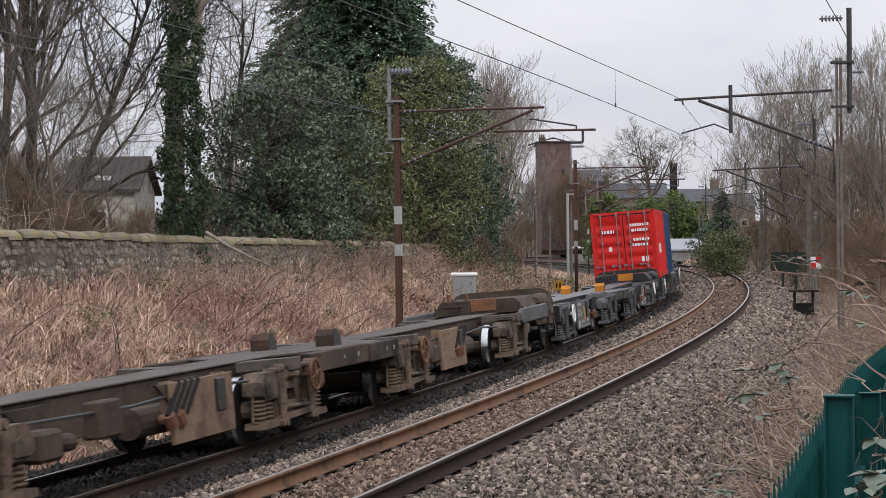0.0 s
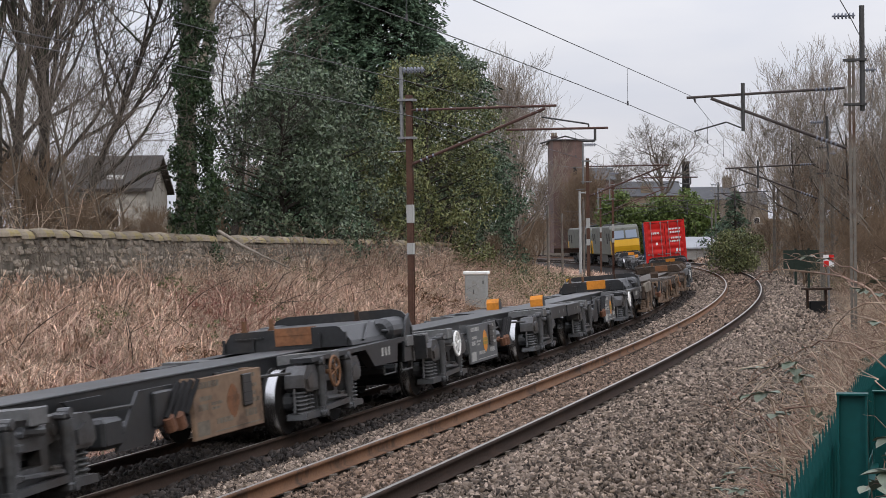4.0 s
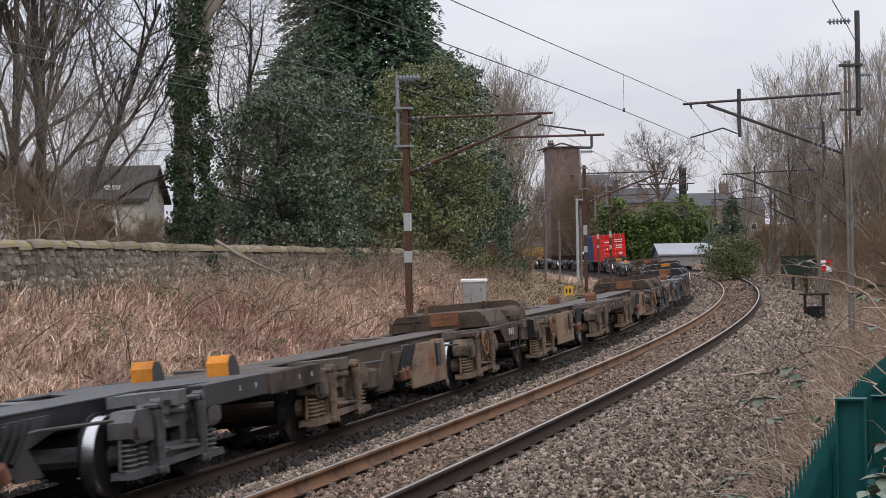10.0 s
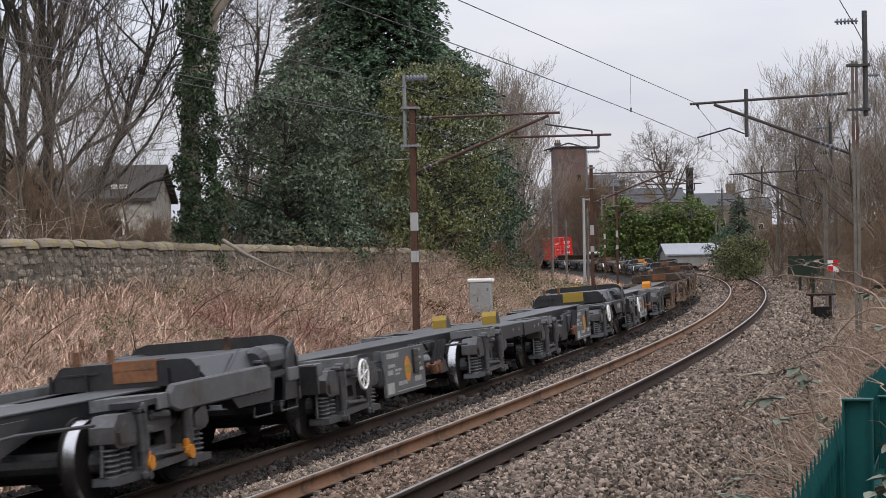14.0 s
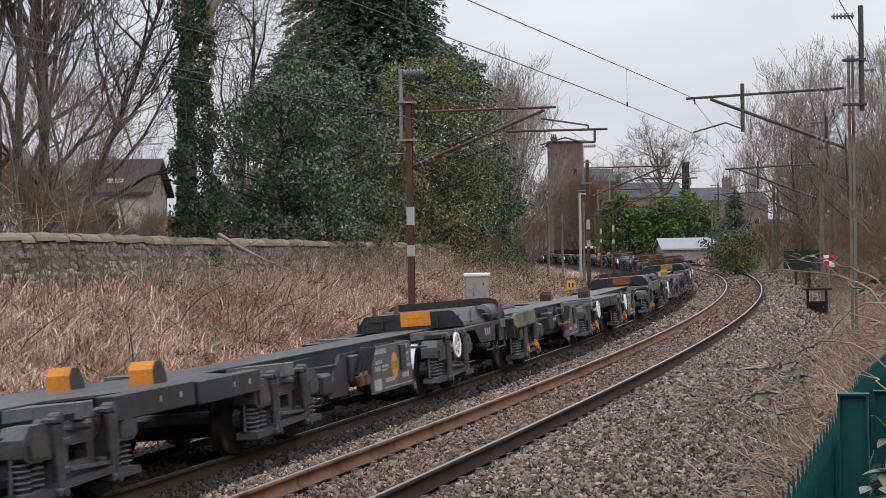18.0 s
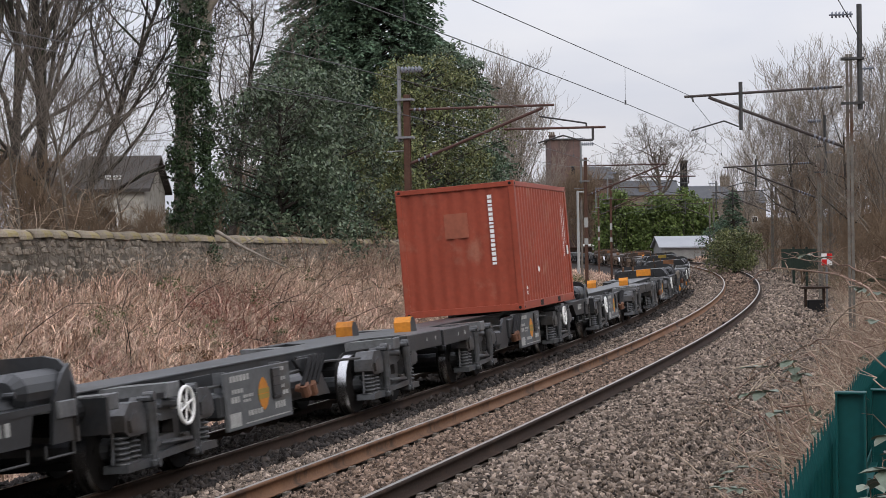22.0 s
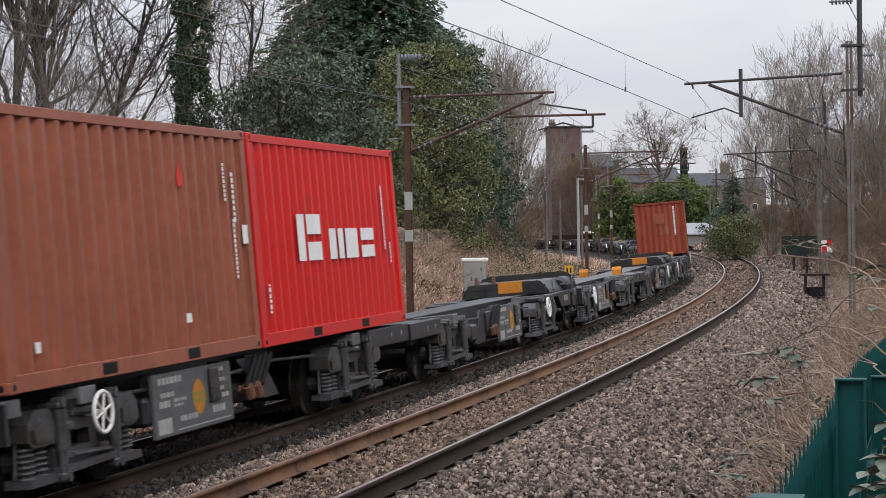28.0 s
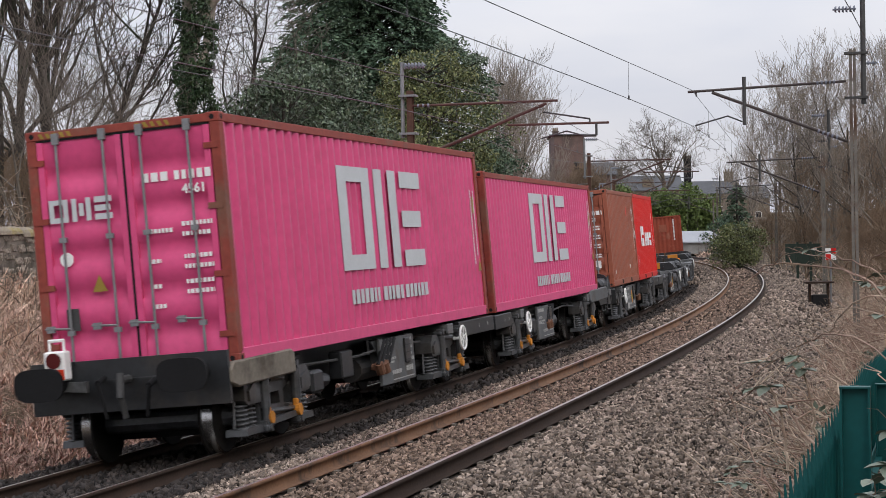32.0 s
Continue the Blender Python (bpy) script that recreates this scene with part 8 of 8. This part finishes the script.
vs = [[bm.verts.new((u * ww, v * ww, z)) for u, v in ((-1, -1), (1, -1), (1, 1), (-1, 1))] for z, ww in ((z0, 0.5), (z1 - 0.3, w), (z1 - 0.3, w + 0.06), (z1, w + 0.06))]
for a, b in zip(vs, vs[1:]):
    for i in range(4):
        bm.faces.new((a[i], a[(i + 1) % 4], b[(i + 1) % 4], b[i]))
bm.faces.new(vs[-1])
part("shaft", bm, M["black"], ck)

# the low white building and parapet at the bend
gabled("low_pavilion", 24.42, 184, 27.06 - 21.89, 7, 0.2, 1.34, 2.29, "concrete", "shed_roof", "low white building with pale sheet roof", category="building")
gabled("low_pavilion", 26.97, 192, 5.0, 6, 0.2, 1.92, 3.09, "slate", "slate", "low grey-roofed building behind the white one", category="building")
pw = thing("parapet_wall", Matrix(), "long pale concrete parapet beside the far line", "wall")
bm = bmesh.new()
box(bm, 15.9, 23.7, 205, 205.4, 0.0, 1.49)
part("panel", bm, M["concrete"], pw)
bm = bmesh.new()
box(bm, 15.9, 23.7, 204.9, 205.5, 1.49, 1.68)
part("coping", bm, M["white"], pw)

# a grey lineside box beside the far track, small signs and posts
def post_sign(x, y, z_top, w, h, col, label, z0=None):
    ob = thing("lineside_sign", pose(x, y, 0), label, "sign")
    zz = floor_at(x, y) - 0.1
    bm = bmesh.new()
    rod(bm, (0, 0.03, zz), (0, 0.03, z_top), 0.035, n=8)
    part("post", bm, M["steel"], ob)
    bm = bmesh.new()
    box(bm, -w / 2, w / 2, -0.03, 0.0, z_top - h, z_top)
    pl = part("plate", bm, M[col], ob)
    return ob, pl


M["yellow_sign"] = material("yellow sign plate", (0.85, 0.48, 0.07), 0.5, var=0.1, bump=0.02)
M["panel_pale"] = material("pale blue-green sign plate", (0.35, 0.47, 0.48), 0.5, var=0.06, bump=0.02)
post_sign(21.07, 215, 4.57, 0.7, 1.0, "panel_pale", "small pale green plate on a lineside post")
sg, pl = post_sign(13.09, 62, 1.84, 0.36, 0.40, "white", "red and white chequered board on a short post")
bm = bmesh.new()
zt = 1.84
box(bm, -0.18, 0.0, -0.034, -0.03, zt - 0.40, zt - 0.20)
box(bm, 0.0, 0.18, -0.034, -0.03, zt - 0.20, zt)
part("red_square", bm, M["red"], pl, "red square of the chequer")

# the yellow lineside plate, its writing as bars
p = at(65, -3.2, 0)
sg, pl = post_sign(p.x, p.y, 0.86, 0.36, 0.38, "yellow_sign", "small yellow plate with two dark marks on a post")
for u in (-0.07, 0.07):
    bm = bmesh.new()
    box(bm, u - 0.03, u + 0.03, -0.034, -0.03, 0.57, 0.76)
    part("mark", bm, M["black"], pl)

# the low steel stand beside the ballast
st = thing("lineside_stand", pose(11.44, 56, floor_at(11.44, 56)), "dark rusty steel stand beside the ballast", "stand")
for x in (-0.28, 0.28):
    bm = bmesh.new()
    box(bm, x - 0.035, x + 0.035, -0.05, 0.05, -0.1, 0.75)
    part("leg", bm, M["rail_grime"], st)
bm = bmesh.new()
box(bm, -0.42, 0.42, -0.25, 0.25, 0.76, 0.82, 0.01)
part("top", bm, M["rail_grime"], st)
bm = bmesh.new()
box(bm, -0.22, 0.26, -0.12, 0.12, 0.0, 0.42, 0.02)
part("case", bm, M["black"], st)

M["green_dark"] = material("dark green fence paint", (0.035, 0.055, 0.042), 0.6, var=0.2, scale=1.5, fine=12, bump=0.05)
# the far green fence among the trees
gf_ = thing("steel_fence", Matrix(), "dark green steel fence panels under the trees", "fence")
x0, x1, yy = 15.61, 17.42, 84
n = 3
for k in range(n):
    a, b = x0 + (x1 - x0) * k / n, x0 + (x1 - x0) * (k + 1) / n
    zt = 1.82
    bm = bmesh.new()
    box(bm, a + 0.05, b - 0.05, yy, yy + 0.03, 0.9, zt)
    part("panel", bm, M["green_dark"], gf_)
    bm = bmesh.new()
    box(bm, b - 0.05, b + 0.05, yy - 0.04, yy + 0.06, 0.0, zt + 0.08)
    part("post", bm, M["green_dark"], gf_)

# a fallen branch over the wall
fb = thing("fallen_branch", Matrix(), "bare fallen branch leaning over the wall", "branch")
pts = [Vector(p) for p in ((-5.68, 46.5, 2.8), (-5.06, 46, 2.44), (-4.44, 45.5, 2.15), (-3.77, 45, 1.87))]
segs = [(*a, 0.05 - 0.012 * i, *b, 0.04 - 0.012 * i) for i, (a, b) in enumerate(zip(pts, pts[1:]))]
segs += [(*pts[1], 0.02, *(pts[1] + Vector((0.5, 0.3, 0.25))), 0.008), (*pts[2], 0.018, *(pts[2] + Vector((0.4, -0.3, 0.2))), 0.006)]
put("limb", mesh_np("limb", *prisms(segs, 6)), M["bark_grey"], fb)


# lamp post and short posts beyond the bend
lp = thing("lamp_post", pose(10.18, 135, 0), "pale grey post with a short arm at its top", "lamp post")
bm = bmesh.new()
rod(bm, (0, 0, floor_at(10.18, 135) - 0.2), (0, 0, 5.92), 0.11, 0.09, n=8)
part("post", bm, M["pale_band"], lp)
bm = bmesh.new()
rod(bm, (0, 0, 5.83), (0.55, 0, 5.83), 0.05, n=6)
box(bm, 0.4, 0.7, -0.08, 0.08, 5.75, 5.92)
part("arm", bm, M["pale_band"], lp)
for px_, yy, zt in ((5.49, 95, 4.26), (8.5, 110, 4.85), (7.86, 120, 4.11), (24.33, 165, 5.25)):
    ob = thing("lineside_post", pose(px_, yy, 0), "plain weathered lineside post", "post", "lineside posts")
    bm = bmesh.new()
    rod(bm, (0, 0, floor_at(px_, yy) - 0.2), (0, 0, zt), 0.08, 0.07, n=8)
    part("shaft", bm, M["mast_grey"], ob)
# dark girder along the far side of the line
gd = thing("girder_parapet", Matrix(), "dark rusty steel girder parapet beyond the bank", "parapet")
bm = bmesh.new()
box(bm, 11.9, 16.2, 195, 195.3, 0.9, 1.32)
part("web", bm, M["rail_grime"], gd)
bm = bmesh.new()
box(bm, 11.9, 16.2, 194.9, 195.4, 1.32, 1.42)
part("flange", bm, M["mast_brown"], gd)

def motions():
    """Drives the wagons, containers and locomotives along the curve, and turns their wheels."""
    marks = [0.5 * k for k in range(65)]
    for ob, place, half, lift in MOVING:
        extra = lift if isinstance(lift, Matrix) else Matrix()
        walk(ob, [(t, ride(place + run(t), half) @ extra) for t in marks])
    first = WHEELS[0]
    walk(first, [(t, Matrix.Rotation(run(t) / WHEEL_R, 4, "Y")) for t in TF])
    turning = first.animation_data
    for w in WHEELS[1:]:
        w.rotation_mode = "QUATERNION"
        w.animation_data_create()
        w.animation_data.action, w.animation_data.action_slot = turning.action, turning.action_slot


motions()
